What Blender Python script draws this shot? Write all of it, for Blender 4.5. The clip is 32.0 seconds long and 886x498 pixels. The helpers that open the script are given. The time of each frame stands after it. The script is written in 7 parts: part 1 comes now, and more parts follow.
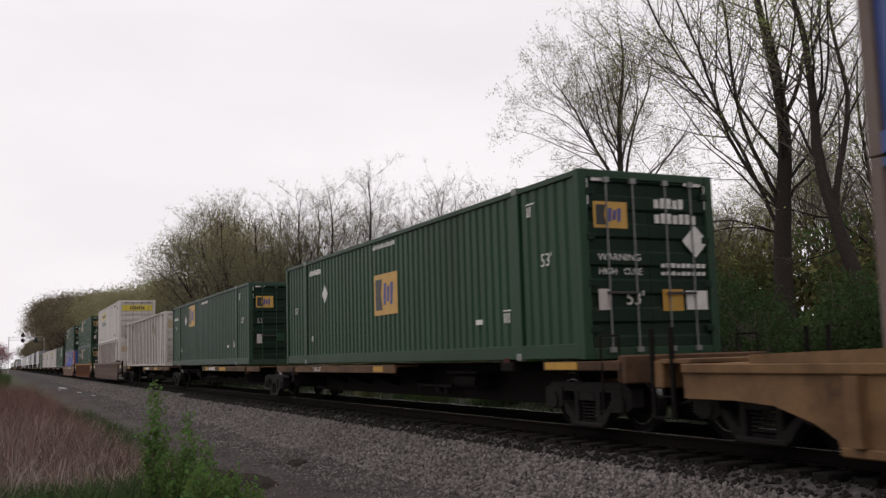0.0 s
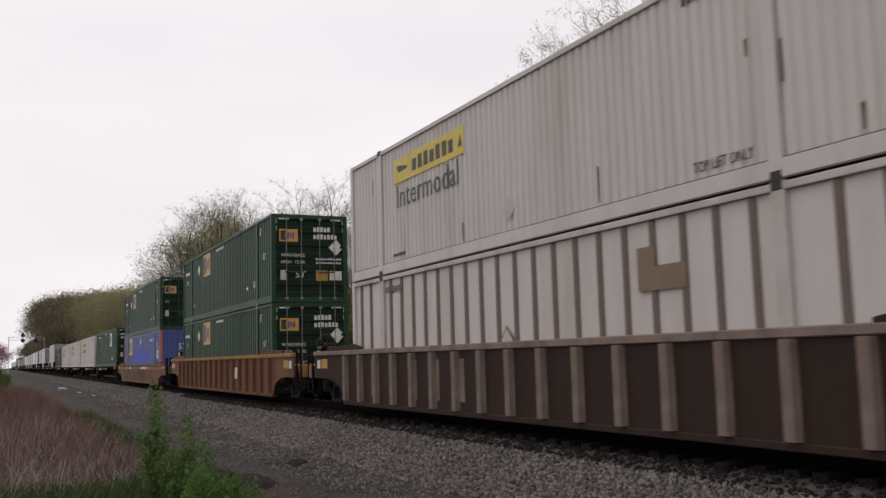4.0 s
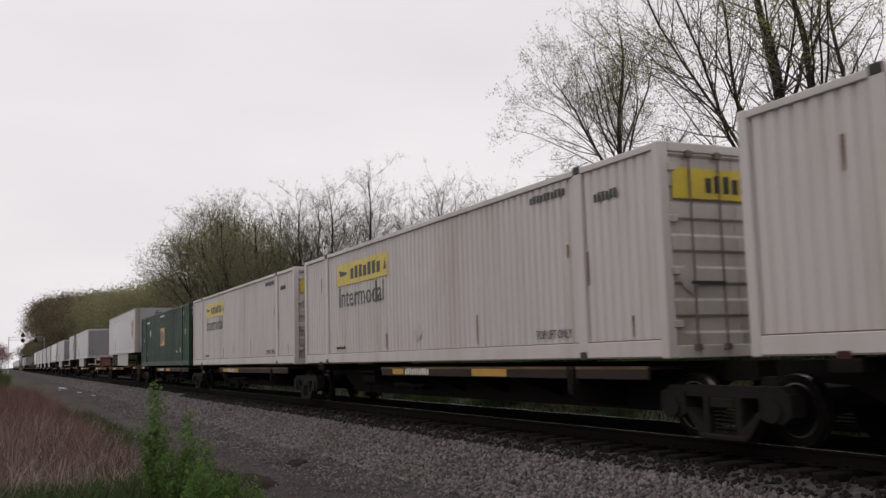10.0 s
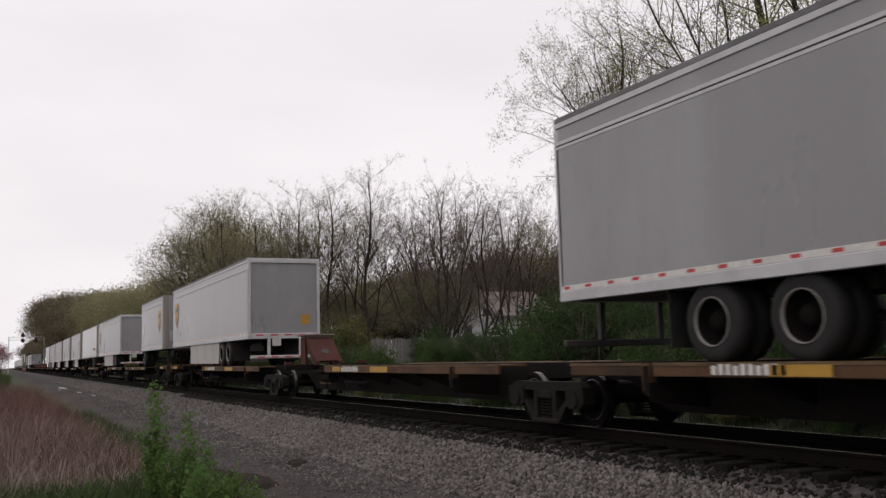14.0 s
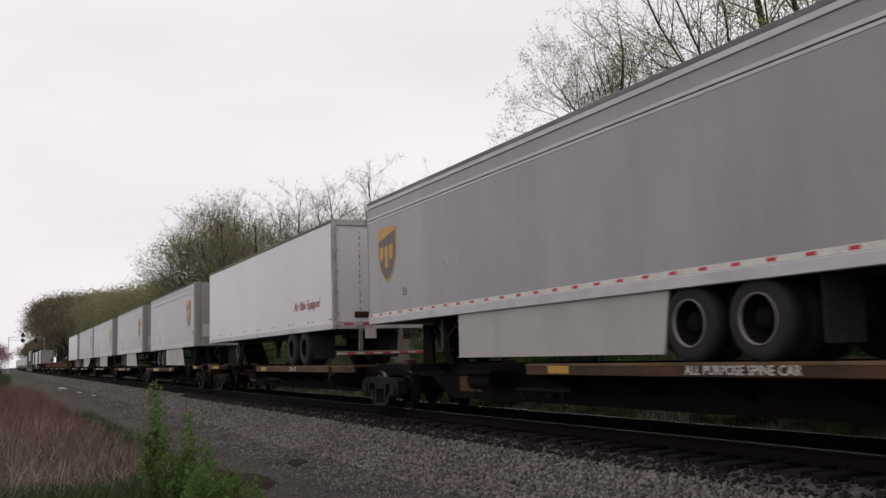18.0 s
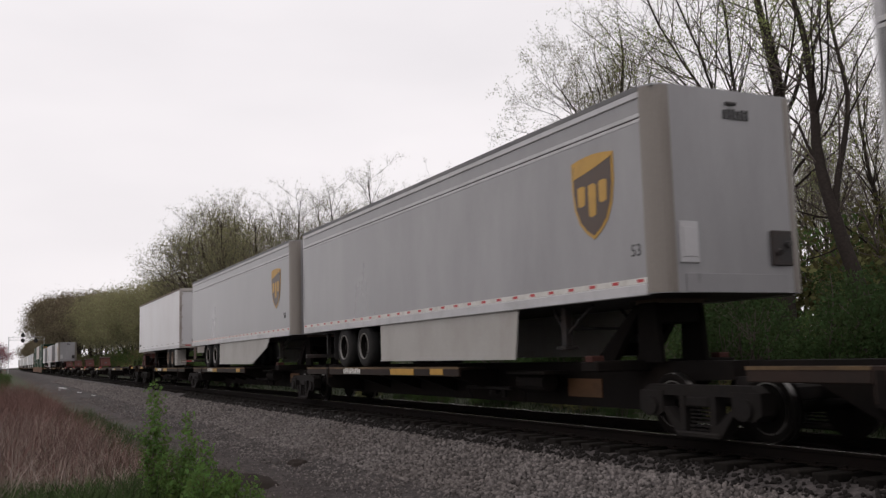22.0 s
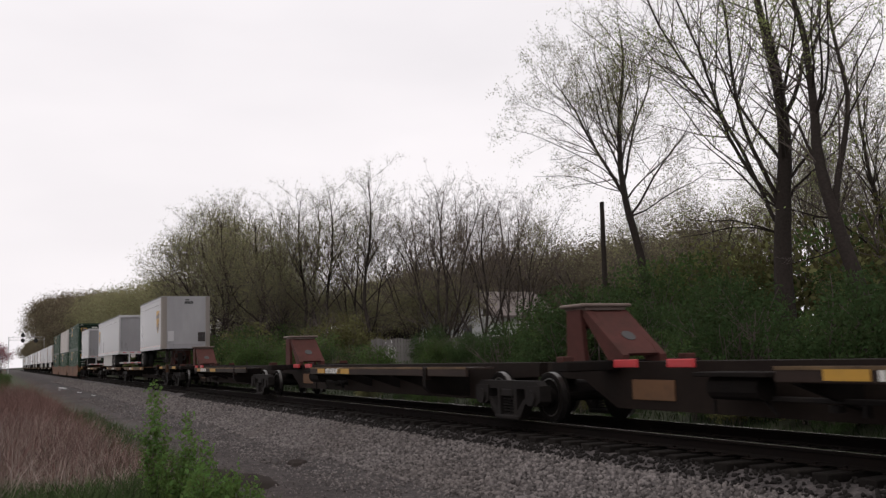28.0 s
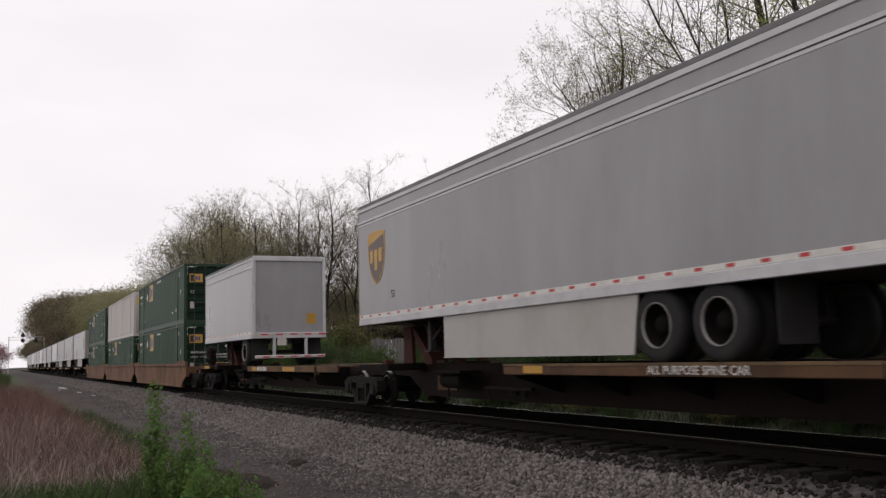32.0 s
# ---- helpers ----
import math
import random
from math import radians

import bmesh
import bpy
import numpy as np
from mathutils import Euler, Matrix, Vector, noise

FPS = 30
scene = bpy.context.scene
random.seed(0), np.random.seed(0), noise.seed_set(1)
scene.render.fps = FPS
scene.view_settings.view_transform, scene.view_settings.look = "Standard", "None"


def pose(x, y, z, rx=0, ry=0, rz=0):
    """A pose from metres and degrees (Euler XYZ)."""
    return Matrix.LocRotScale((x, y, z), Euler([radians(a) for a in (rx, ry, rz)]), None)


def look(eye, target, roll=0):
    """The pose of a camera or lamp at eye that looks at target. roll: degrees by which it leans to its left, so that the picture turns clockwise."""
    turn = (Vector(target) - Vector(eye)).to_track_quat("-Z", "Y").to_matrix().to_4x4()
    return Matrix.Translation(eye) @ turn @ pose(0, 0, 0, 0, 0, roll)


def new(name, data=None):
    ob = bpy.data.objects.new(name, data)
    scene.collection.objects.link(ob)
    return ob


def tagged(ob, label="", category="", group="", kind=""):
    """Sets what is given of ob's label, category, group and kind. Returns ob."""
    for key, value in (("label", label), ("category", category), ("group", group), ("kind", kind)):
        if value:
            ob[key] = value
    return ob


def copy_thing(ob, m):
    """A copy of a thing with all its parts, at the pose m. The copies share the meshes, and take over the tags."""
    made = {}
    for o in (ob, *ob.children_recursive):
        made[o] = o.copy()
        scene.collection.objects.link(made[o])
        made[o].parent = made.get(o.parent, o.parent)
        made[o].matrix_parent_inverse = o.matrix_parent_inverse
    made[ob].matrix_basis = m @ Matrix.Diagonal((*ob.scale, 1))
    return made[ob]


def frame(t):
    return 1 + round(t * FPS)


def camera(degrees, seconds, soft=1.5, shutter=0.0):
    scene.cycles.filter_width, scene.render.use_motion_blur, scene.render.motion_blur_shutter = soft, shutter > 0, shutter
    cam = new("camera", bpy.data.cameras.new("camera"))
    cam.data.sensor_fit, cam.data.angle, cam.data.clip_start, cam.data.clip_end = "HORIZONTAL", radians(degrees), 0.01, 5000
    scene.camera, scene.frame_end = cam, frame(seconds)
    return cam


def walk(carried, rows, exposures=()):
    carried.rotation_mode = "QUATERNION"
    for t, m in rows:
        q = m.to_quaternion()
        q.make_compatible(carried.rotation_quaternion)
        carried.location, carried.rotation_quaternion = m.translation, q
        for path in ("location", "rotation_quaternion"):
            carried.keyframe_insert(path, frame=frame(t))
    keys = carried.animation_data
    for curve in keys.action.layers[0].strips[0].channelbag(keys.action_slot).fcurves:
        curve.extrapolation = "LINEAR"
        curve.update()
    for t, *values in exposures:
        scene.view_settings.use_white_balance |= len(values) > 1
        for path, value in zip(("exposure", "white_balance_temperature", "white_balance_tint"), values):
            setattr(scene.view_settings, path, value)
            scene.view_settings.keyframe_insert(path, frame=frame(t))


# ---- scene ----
# ---------------------------------------------------------------- camera
YAW, PITCH, ROLL = radians(25.261), radians(6.503), -1.576
EYE = Vector((0, 0, 1.157))
cam = camera(50.515, 32.0, soft=1.35, shutter=0.12)
AIM = EYE + Vector((-math.cos(YAW) * math.cos(PITCH), math.sin(YAW) * math.cos(PITCH), math.sin(PITCH))) * 20
POSE = look(EYE, AIM, ROLL)
walk(cam, [(0, POSE), (32, POSE)], [(0, 0.0), (3.5, -0.05), (5.6, 0.22), (6.8, 0.2), (7.5, 0.05), (8.6, -0.13), (10.0, -0.15), (11.5, -0.11), (13.0, -0.06), (14.5, -0.03), (17, -0.05), (25, 0.0), (32, 0.05)])


def run(t):
    """How far the train has come after t seconds, in metres."""
    return 0.28 + 16.8 * t


# ---------------------------------------------------------------- sky and sun
SUN_EL, SUN_TURN = radians(66), radians(162)
world = bpy.data.worlds.new("overcast_sky")
scene.world = world
world.use_nodes = True
wn, wl = world.node_tree.nodes, world.node_tree.links
wn.clear()
w_out = wn.new("ShaderNodeOutputWorld")
w_bg = wn.new("ShaderNodeBackground")
w_sky = wn.new("ShaderNodeTexSky")
w_sky.sky_type, w_sky.sun_disc = "NISHITA", False
w_sky.sun_elevation, w_sky.sun_rotation = SUN_EL, SUN_TURN
w_sky.air_density, w_sky.dust_density = 2.0, 6.0
w_co = wn.new("ShaderNodeTexCoord")
w_map = wn.new("ShaderNodeMapping")
w_map.inputs["Scale"].default_value = (1.2, 1.2, 4.0)
w_noise = wn.new("ShaderNodeTexNoise")
w_noise.inputs["Scale"].default_value, w_noise.inputs["Detail"].default_value = 1.6, 4
w_ramp = wn.new("ShaderNodeValToRGB")
w_ramp.color_ramp.elements[0].position, w_ramp.color_ramp.elements[1].position = 0.3, 0.75
w_ramp.color_ramp.elements[0].color = (0.80, 0.765, 0.79, 1)
w_ramp.color_ramp.elements[1].color = (0.92, 0.875, 0.895, 1)
w_scale = wn.new("ShaderNodeVectorMath")
w_scale.operation = "SCALE"
w_scale.inputs["Scale"].default_value = 0.05
w_mix = wn.new("ShaderNodeMix")
w_mix.data_type = "RGBA"
w_mix.inputs["Factor"].default_value = 0.94
wl.new(w_co.outputs["Generated"], w_map.inputs["Vector"])
wl.new(w_map.outputs["Vector"], w_noise.inputs["Vector"])
wl.new(w_noise.outputs["Fac"], w_ramp.inputs["Fac"])
wl.new(w_sky.outputs["Color"], w_scale.inputs[0])
wl.new(w_scale.outputs["Vector"], w_mix.inputs["A"])
wl.new(w_ramp.outputs["Color"], w_mix.inputs["B"])
wl.new(w_mix.outputs["Result"], w_bg.inputs["Color"])
wl.new(w_bg.outputs["Background"], w_out.inputs["Surface"])
w_bg.inputs["Strength"].default_value = 1.14

sun = new("sun", bpy.data.lights.new("sun", "SUN"))
sun.data.energy, sun.data.angle, sun.data.color = 0.55, radians(35), (1.0, 0.96, 0.92)
sun.matrix_basis = look((-12, -16, 60), (-20, 9, 0))


# ---------------------------------------------------------------- materials
def surface(name, color, rough=0.6, metal=0.0, var=0.18, grain=40.0, stain=(0.08, 0.06, 0.045), stained=0.3,
            stain_scale=1.2, bump=0.15, streak=(1, 1, 1), per_object=0.0, bump_dist=0.01, spec=0.5):
    """A worn surface: fine grain, larger stains with soft edges, and a fine relief."""
    m = bpy.data.materials.new(name)
    m.use_nodes = True
    n, l = m.node_tree.nodes, m.node_tree.links
    b = n["Principled BSDF"]
    co = n.new("ShaderNodeTexCoord")
    mp = n.new("ShaderNodeMapping")
    mp.inputs["Scale"].default_value = streak
    l.new(co.outputs["Object"], mp.inputs["Vector"])
    fine = n.new("ShaderNodeTexNoise")
    fine.inputs["Scale"].default_value, fine.inputs["Detail"].default_value = grain, 3
    l.new(co.outputs["Object"], fine.inputs["Vector"])
    big = n.new("ShaderNodeTexNoise")
    big.inputs["Scale"].default_value, big.inputs["Detail"].default_value = stain_scale, 6
    big.inputs["Roughness"].default_value = 0.65
    l.new(mp.outputs["Vector"], big.inputs["Vector"])
    ramp = n.new("ShaderNodeMapRange")
    ramp.inputs["From Min"].default_value, ramp.inputs["From Max"].default_value = 0.45, 0.75
    ramp.inputs["To Max"].default_value = stained
    l.new(big.outputs["Fac"], ramp.inputs["Value"])
    mix = n.new("ShaderNodeMix")
    mix.data_type = "RGBA"
    mix.inputs["A"].default_value, mix.inputs["B"].default_value = (*color, 1), (*stain, 1)
    l.new(ramp.outputs["Result"], mix.inputs["Factor"])
    hsv = n.new("ShaderNodeHueSaturation")
    val = n.new("ShaderNodeMapRange")
    val.inputs["To Min"].default_value, val.inputs["To Max"].default_value = 1 - var, 1 + var
    l.new(fine.outputs["Fac"], val.inputs["Value"])
    last = val.outputs["Result"]
    if per_object:
        info = n.new("ShaderNodeObjectInfo")
        ov = n.new("ShaderNodeMapRange")
        ov.inputs["To Min"].default_value, ov.inputs["To Max"].default_value = 1 - per_object, 1 + per_object
        l.new(info.outputs["Random"], ov.inputs["Value"])
        mul = n.new("ShaderNodeMath")
        mul.operation = "MULTIPLY"
        l.new(last, mul.inputs[0])
        l.new(ov.outputs["Result"], mul.inputs[1])
        last = mul.outputs["Value"]
    l.new(last, hsv.inputs["Value"])
    l.new(mix.outputs["Result"], hsv.inputs["Color"])
    l.new(hsv.outputs["Color"], b.inputs["Base Color"])
    rr = n.new("ShaderNodeMapRange")
    rr.inputs["To Min"].default_value, rr.inputs["To Max"].default_value = max(0.05, rough - 0.12), min(1, rough + 0.12)
    l.new(big.outputs["Fac"], rr.inputs["Value"])
    l.new(rr.outputs["Result"], b.inputs["Roughness"])
    b.inputs["Metallic"].default_value = metal
    b.inputs["Specular IOR Level"].default_value = spec
    if bump:
        bp = n.new("ShaderNodeBump")
        bp.inputs["Strength"].default_value, bp.inputs["Distance"].default_value = bump, bump_dist
        l.new(fine.outputs["Fac"], bp.inputs["Height"])
        l.new(bp.outputs["Normal"], b.inputs["Normal"])
    return m


RUST = (0.10, 0.045, 0.025)
M_GREEN = surface("green_paint", (0.0125, 0.041, 0.019), 0.5, 0, 0.12, 30, (0.015, 0.028, 0.015), 0.5, 0.9, 0.05, (0.5, 0.5, 0.12), 0.12, spec=0.25)
M_GREEN_FADED = surface("faded_green_paint", (0.019, 0.046, 0.026), 0.5, 0, 0.12, 30, (0.05, 0.062, 0.047), 0.5, 0.9, 0.05, (0.5, 0.5, 0.12), 0.1, spec=0.25)
# A darker green than the sides, for the leading doors.
M_GREEN_DARK = surface("dark_green_door_tone", (0.006, 0.018, 0.011), 0.6, 0, 0.2, 20, (0.03, 0.025, 0.018), 0.55, 1.6, 0.08, (0.6, 0.6, 0.3), spec=0.15)
M_BLUE = surface("blue_paint", (0.042, 0.07, 0.225), 0.45, 0, 0.12, 30, (0.08, 0.09, 0.16), 0.45, 0.9, 0.05, (0.6, 0.6, 0.15))
M_BLUE_FRESH = surface("fresh_blue_patch_paint", (0.026, 0.045, 0.43), 0.45, 0, 0.06, 30, (0.04, 0.05, 0.3), 0.2, 1, 0.03)
M_ORANGE = surface("salmon_red_paint", (0.42, 0.13, 0.09), 0.55, 0, 0.12, 25, RUST, 0.4, 2.0, 0.06)
M_WHITE = surface("off_white_paint", (0.50, 0.463, 0.443), 0.5, 0, 0.06, 30, (0.30, 0.25, 0.205), 0.55, 1.1, 0.04, (0.9, 0.9, 0.13))
M_WHITE_DIRTY = surface("grimy_white_paint", (0.45, 0.415, 0.385), 0.6, 0, 0.10, 20, (0.16, 0.12, 0.09), 0.75, 1.1, 0.06, (0.7, 0.7, 0.3))
M_POST = surface("brown_grey_post_paint", (0.15, 0.115, 0.10), 0.6, 0, 0.15, 25, RUST, 0.3, 2, 0.06, spec=0.2)
M_WHITE_RUST = surface("rust_bitten_white_paint", (0.40, 0.37, 0.35), 0.6, 0, 0.12, 20, (0.085, 0.035, 0.018), 1.0, 1.5, 0.08)
# The stain slot holds a paler grey: soft light patches along the sides.
M_GREY = surface("silver_grey_trailer_paint", (0.226, 0.219, 0.228), 0.3, 0, 0.03, 18, (0.36, 0.355, 0.36), 0.6, 0.5, 0.02, (0.8, 1, 0.3), 0.05)
M_TRWHITE = surface("white_trailer_paint", (0.58, 0.57, 0.585), 0.35, 0, 0.03, 18, (0.52, 0.49, 0.48), 0.5, 0.7, 0.02, (0.5, 1, 0.3), 0.03)
M_RAIL_ALU = surface("aluminium_rail", (0.46, 0.45, 0.46), 0.42, 0.35, 0.06, 25, (0.25, 0.24, 0.23), 0.5, 1.5, 0.04)
M_DARKTRIM = surface("dark_trim", (0.045, 0.042, 0.042), 0.55, 0, 0.2, 30, RUST, 0.3, 2, spec=0.15)
M_STEEL = surface("galvanised_rod", (0.2, 0.205, 0.2), 0.5, 0.5, 0.12, 40, RUST, 0.5, 4, 0.05)
M_RUBBER = surface("black_rubber", (0.024, 0.023, 0.023), 0.8, 0, 0.2, 40, (0.05, 0.045, 0.04), 0.4, 3, 0.1, spec=0.12)
M_RIM = surface("white_wheel_rim", (0.19, 0.18, 0.17), 0.5, 0.2, 0.1, 30, RUST, 0.5, 5, 0.05)
M_RIM_RUST = surface("rusty_wheel_rim", (0.17, 0.125, 0.095), 0.6, 0.2, 0.15, 30, RUST, 0.8, 5, 0.05)
M_CAR = surface("weathered_yellow_brown_car_paint", (0.10, 0.052, 0.026), 0.7, 0, 0.15, 12, (0.022, 0.015, 0.012), 1.0, 1.0, 0.1, (0.7, 1, 1), 0.35, spec=0.2)
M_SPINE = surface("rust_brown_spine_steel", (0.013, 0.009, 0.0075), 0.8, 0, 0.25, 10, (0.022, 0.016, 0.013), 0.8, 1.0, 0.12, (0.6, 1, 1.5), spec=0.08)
# Rust and old yellow, made paler so the apron's top edge looks lit.
M_LIP = surface("rusty_yellow_lit_edge", (0.13, 0.085, 0.045), 0.7, 0, 0.3, 20, (0.03, 0.02, 0.016), 1.0, 1.6, 0.08, (0.5, 1, 1), spec=0.15)
M_MAROON = surface("dark_red_lettering", (0.24, 0.022, 0.032), 0.45, 0, 0.1, 30, (0.15, 0.03, 0.03), 0.3, 4, 0.02)
M_CAR_OLD = surface("blackened_brown_car_paint", (0.024, 0.014, 0.0105), 0.7, 0, 0.2, 12, (0.016, 0.012, 0.010), 1.0, 1.0, 0.1, (0.7, 1, 1), 0.35, spec=0.2)
# Grimy underframe steel, with underside shade put into the near-black colour.
M_CAR_DARK = surface("grimy_shaded_spine_steel", (0.0095, 0.008, 0.0075), 0.85, 0, 0.25, 10, (0.02, 0.014, 0.011), 0.5, 1.2, 0.12, spec=0.06)
M_CAR_RED = surface("rusty_red_brown_steel", (0.066, 0.022, 0.018), 0.75, 0, 0.2, 10, (0.03, 0.018, 0.014), 0.7, 1.5, 0.1, spec=0.15)
M_WELL_OLD = surface("dull_brown_well_car_paint", (0.034, 0.021, 0.017), 0.75, 0, 0.18, 10, (0.03, 0.02, 0.016), 0.9, 1.0, 0.1, (1, 1, 0.35), spec=0.15)
M_RIB_OLD = surface("pale_worn_rib_paint", (0.21, 0.16, 0.135), 0.7, 0, 0.18, 12, (0.05, 0.033, 0.025), 0.8, 1.5, 0.1, spec=0.15)
M_CHORD = surface("ochre_chord_paint", (0.27, 0.145, 0.036), 0.65, 0, 0.12, 14, (0.10, 0.05, 0.022), 0.8, 1.4, 0.08, spec=0.2)
M_WELL = surface("brown_well_car_paint", (0.14, 0.06, 0.031), 0.7, 0, 0.15, 10, (0.04, 0.023, 0.017), 0.9, 0.8, 0.1, (1, 1, 0.35), spec=0.2)
M_WELL_TAN = surface("tan_well_car_paint", (0.145, 0.07, 0.036), 0.7, 0, 0.15, 10, (0.04, 0.024, 0.017), 1.0, 0.9, 0.08, (1, 1, 0.4), spec=0.2)
M_WELL_YEL = surface("ochre_yellow_paint", (0.16, 0.09, 0.042), 0.65, 0, 0.15, 14, (0.05, 0.028, 0.016), 0.9, 1.6, 0.08, spec=0.2)
M_YELLOW = surface("bright_yellow_paint", (0.40, 0.215, 0.02), 0.55, 0, 0.1, 25, (0.25, 0.14, 0.03), 0.5, 3, 0.04)
M_GOLD = surface("gold_logo_film", (0.48, 0.27, 0.045), 0.5, 0, 0.08, 25, (0.25, 0.16, 0.06), 0.4, 3, 0.02)
M_LEMON = surface("lemon_yellow_film", (0.56, 0.43, 0.035), 0.45, 0, 0.05, 25, (0.3, 0.23, 0.07), 0.5, 3, 0.02)
M_BLACK = surface("black_marking", (0.015, 0.014, 0.014), 0.5, 0, 0.1, 30, (0.05, 0.05, 0.05), 0.3, 3, 0.02)
M_NAVY = surface("navy_marking", (0.045, 0.05, 0.20), 0.5, 0, 0.1, 30, (0.1, 0.1, 0.2), 0.3, 3, 0.02)
M_INK = surface("white_marking", (0.60, 0.58, 0.55), 0.55, 0, 0.12, 30, (0.25, 0.22, 0.19), 0.4, 5, 0.02)
M_RED = surface("red_marking", (0.42, 0.025, 0.03), 0.45, 0, 0.1, 30, (0.2, 0.03, 0.03), 0.3, 4, 0.02)
M_DKGREEN_INK = surface("dark_green_lettering", (0.018, 0.04, 0.03), 0.5, 0, 0.1, 30, (0.1, 0.1, 0.09), 0.35, 5, 0.02)
M_BROWN = surface("dark_brown_shield_film", (0.055, 0.028, 0.016), 0.4, 0, 0.08, 30, (0.08, 0.05, 0.03), 0.3, 3, 0.02)
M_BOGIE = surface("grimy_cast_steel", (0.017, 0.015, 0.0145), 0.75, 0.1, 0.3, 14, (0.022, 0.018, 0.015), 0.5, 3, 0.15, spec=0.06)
# Wheel grime plus painted-in shade: darker than the bogie castings.
M_WHEEL = surface("grimy_shaded_wheel_steel", (0.0075, 0.0065, 0.006), 0.85, 0, 0.25, 14, (0.014, 0.011, 0.01), 0.4, 3, 0.1, spec=0.04)
# Oily bed stones; the train's shade is put into this near-black colour too.
M_OILED_SHADE = surface("oil_and_shade_dark_stone", (0.020, 0.0175, 0.0165), 0.9, 0, 0.3, 9, (0.015, 0.013, 0.012), 0.7, 0.6, 0.3, spec=0.1)
M_MUD = surface("dark_wet_mud", (0.022, 0.016, 0.013), 0.88, 0, 0.3, 12, (0.012, 0.01, 0.008), 0.6, 2, 0.4, spec=0.08)
M_SKIRT = surface("beige_skirt_panel", (0.36, 0.345, 0.325), 0.5, 0, 0.06, 25, (0.24, 0.21, 0.18), 0.6, 1.2, 0.03, (0.6, 1, 0.4))
M_CORNER = surface("grime_browned_grey_paint", (0.21, 0.185, 0.165), 0.45, 0, 0.08, 25, (0.11, 0.085, 0.065), 0.7, 1.0, 0.03, (1, 1, 0.25))
M_ROOFEDGE = surface("weathered_dark_roof_edge", (0.11, 0.108, 0.112), 0.6, 0.2, 0.15, 20, (0.3, 0.29, 0.28), 0.8, 0.8, 0.05, (0.4, 1, 1))
M_TREAD = surface("worn_bright_wheel_steel", (0.12, 0.115, 0.11), 0.3, 0.95, 0.1, 30, (0.1, 0.08, 0.07), 0.4, 4, 0.03)
M_RAILHEAD = surface("polished_rail_head", (0.55, 0.53, 0.52), 0.2, 0.9, 0.1, 20, (0.2, 0.17, 0.15), 0.3, 1, 0.02)
# Web and sleeper colours go near black to carry the shade below the train.
M_RAILWEB = surface("oily_shaded_rail_web", (0.0075, 0.006, 0.0055), 0.9, 0, 0.2, 12, (0.014, 0.009, 0.007), 0.5, 1, 0.1, spec=0.04)
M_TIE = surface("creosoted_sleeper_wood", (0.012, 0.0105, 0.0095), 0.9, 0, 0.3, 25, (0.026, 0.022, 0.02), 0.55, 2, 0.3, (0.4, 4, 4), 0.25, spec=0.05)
M_STONE = surface("grey_ballast_stone", (0.125, 0.111, 0.107), 0.9, 0, 0.3, 9, (0.07, 0.058, 0.052), 0.6, 0.5, 0.3, spec=0.15)
M_BARK = surface("grey_brown_bark", (0.036, 0.029, 0.026), 0.9, 0, 0.4, 14, (0.04, 0.034, 0.029), 0.5, 1.2, 0.6, (3, 3, 0.6), spec=0.08, bump_dist=0.03)
M_TWIG = surface("brown_twigs", (0.11, 0.09, 0.08), 0.9, 0, 0.2, 5, (0.04, 0.032, 0.028), 0.4, 0.6, 0, spec=0.1)
M_GRASS = surface("fresh_grass", (0.045, 0.072, 0.024), 0.8, 0, 0.3, 4, (0.08, 0.07, 0.038), 0.5, 0.8, 0, spec=0.1)
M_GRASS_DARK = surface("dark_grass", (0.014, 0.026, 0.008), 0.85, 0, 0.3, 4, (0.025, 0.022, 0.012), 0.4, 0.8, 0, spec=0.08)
M_DRY = surface("dry_reddish_weed_stalks", (0.165, 0.098, 0.085), 0.9, 0, 0.45, 2.2, (0.04, 0.024, 0.022), 0.95, 0.75, 0, spec=0.1)
M_DRY_PALE = surface("pale_dead_stalks", (0.27, 0.215, 0.19), 0.9, 0, 0.2, 3, (0.2, 0.15, 0.12), 0.5, 1.2, 0, spec=0.1)
M_HOUSE = surface("white_house_siding", (0.62, 0.62, 0.63), 0.6, 0, 0.05, 10, (0.5, 0.5, 0.5), 0.3, 1, 0.05)
M_ROOF = surface("grey_brown_shingles", (0.15, 0.125, 0.115), 0.9, 0, 0.2, 8, (0.1, 0.085, 0.08), 0.4, 1, 0.2)
M_FENCE = surface("weathered_fence_boards", (0.13, 0.12, 0.115), 0.85, 0, 0.15, 8, (0.17, 0.15, 0.14), 0.5, 1, 0.1, per_object=0.15)
M_GLASS = surface("dark_window_glass", (0.03, 0.035, 0.04), 0.1, 0, 0.05, 3, (0.04, 0.04, 0.05), 0.2, 1, 0)
M_SIGNAL = surface("signal_gantry_steel", (0.42, 0.42, 0.43), 0.5, 0.3, 0.08, 10, (0.3, 0.3, 0.3), 0.3, 1, 0.02)
M_WATER = surface("wet_puddle", (0.05, 0.047, 0.045), 0.32, 0, 0.05, 2, (0.06, 0.05, 0.045), 0.3, 0.6, 0)


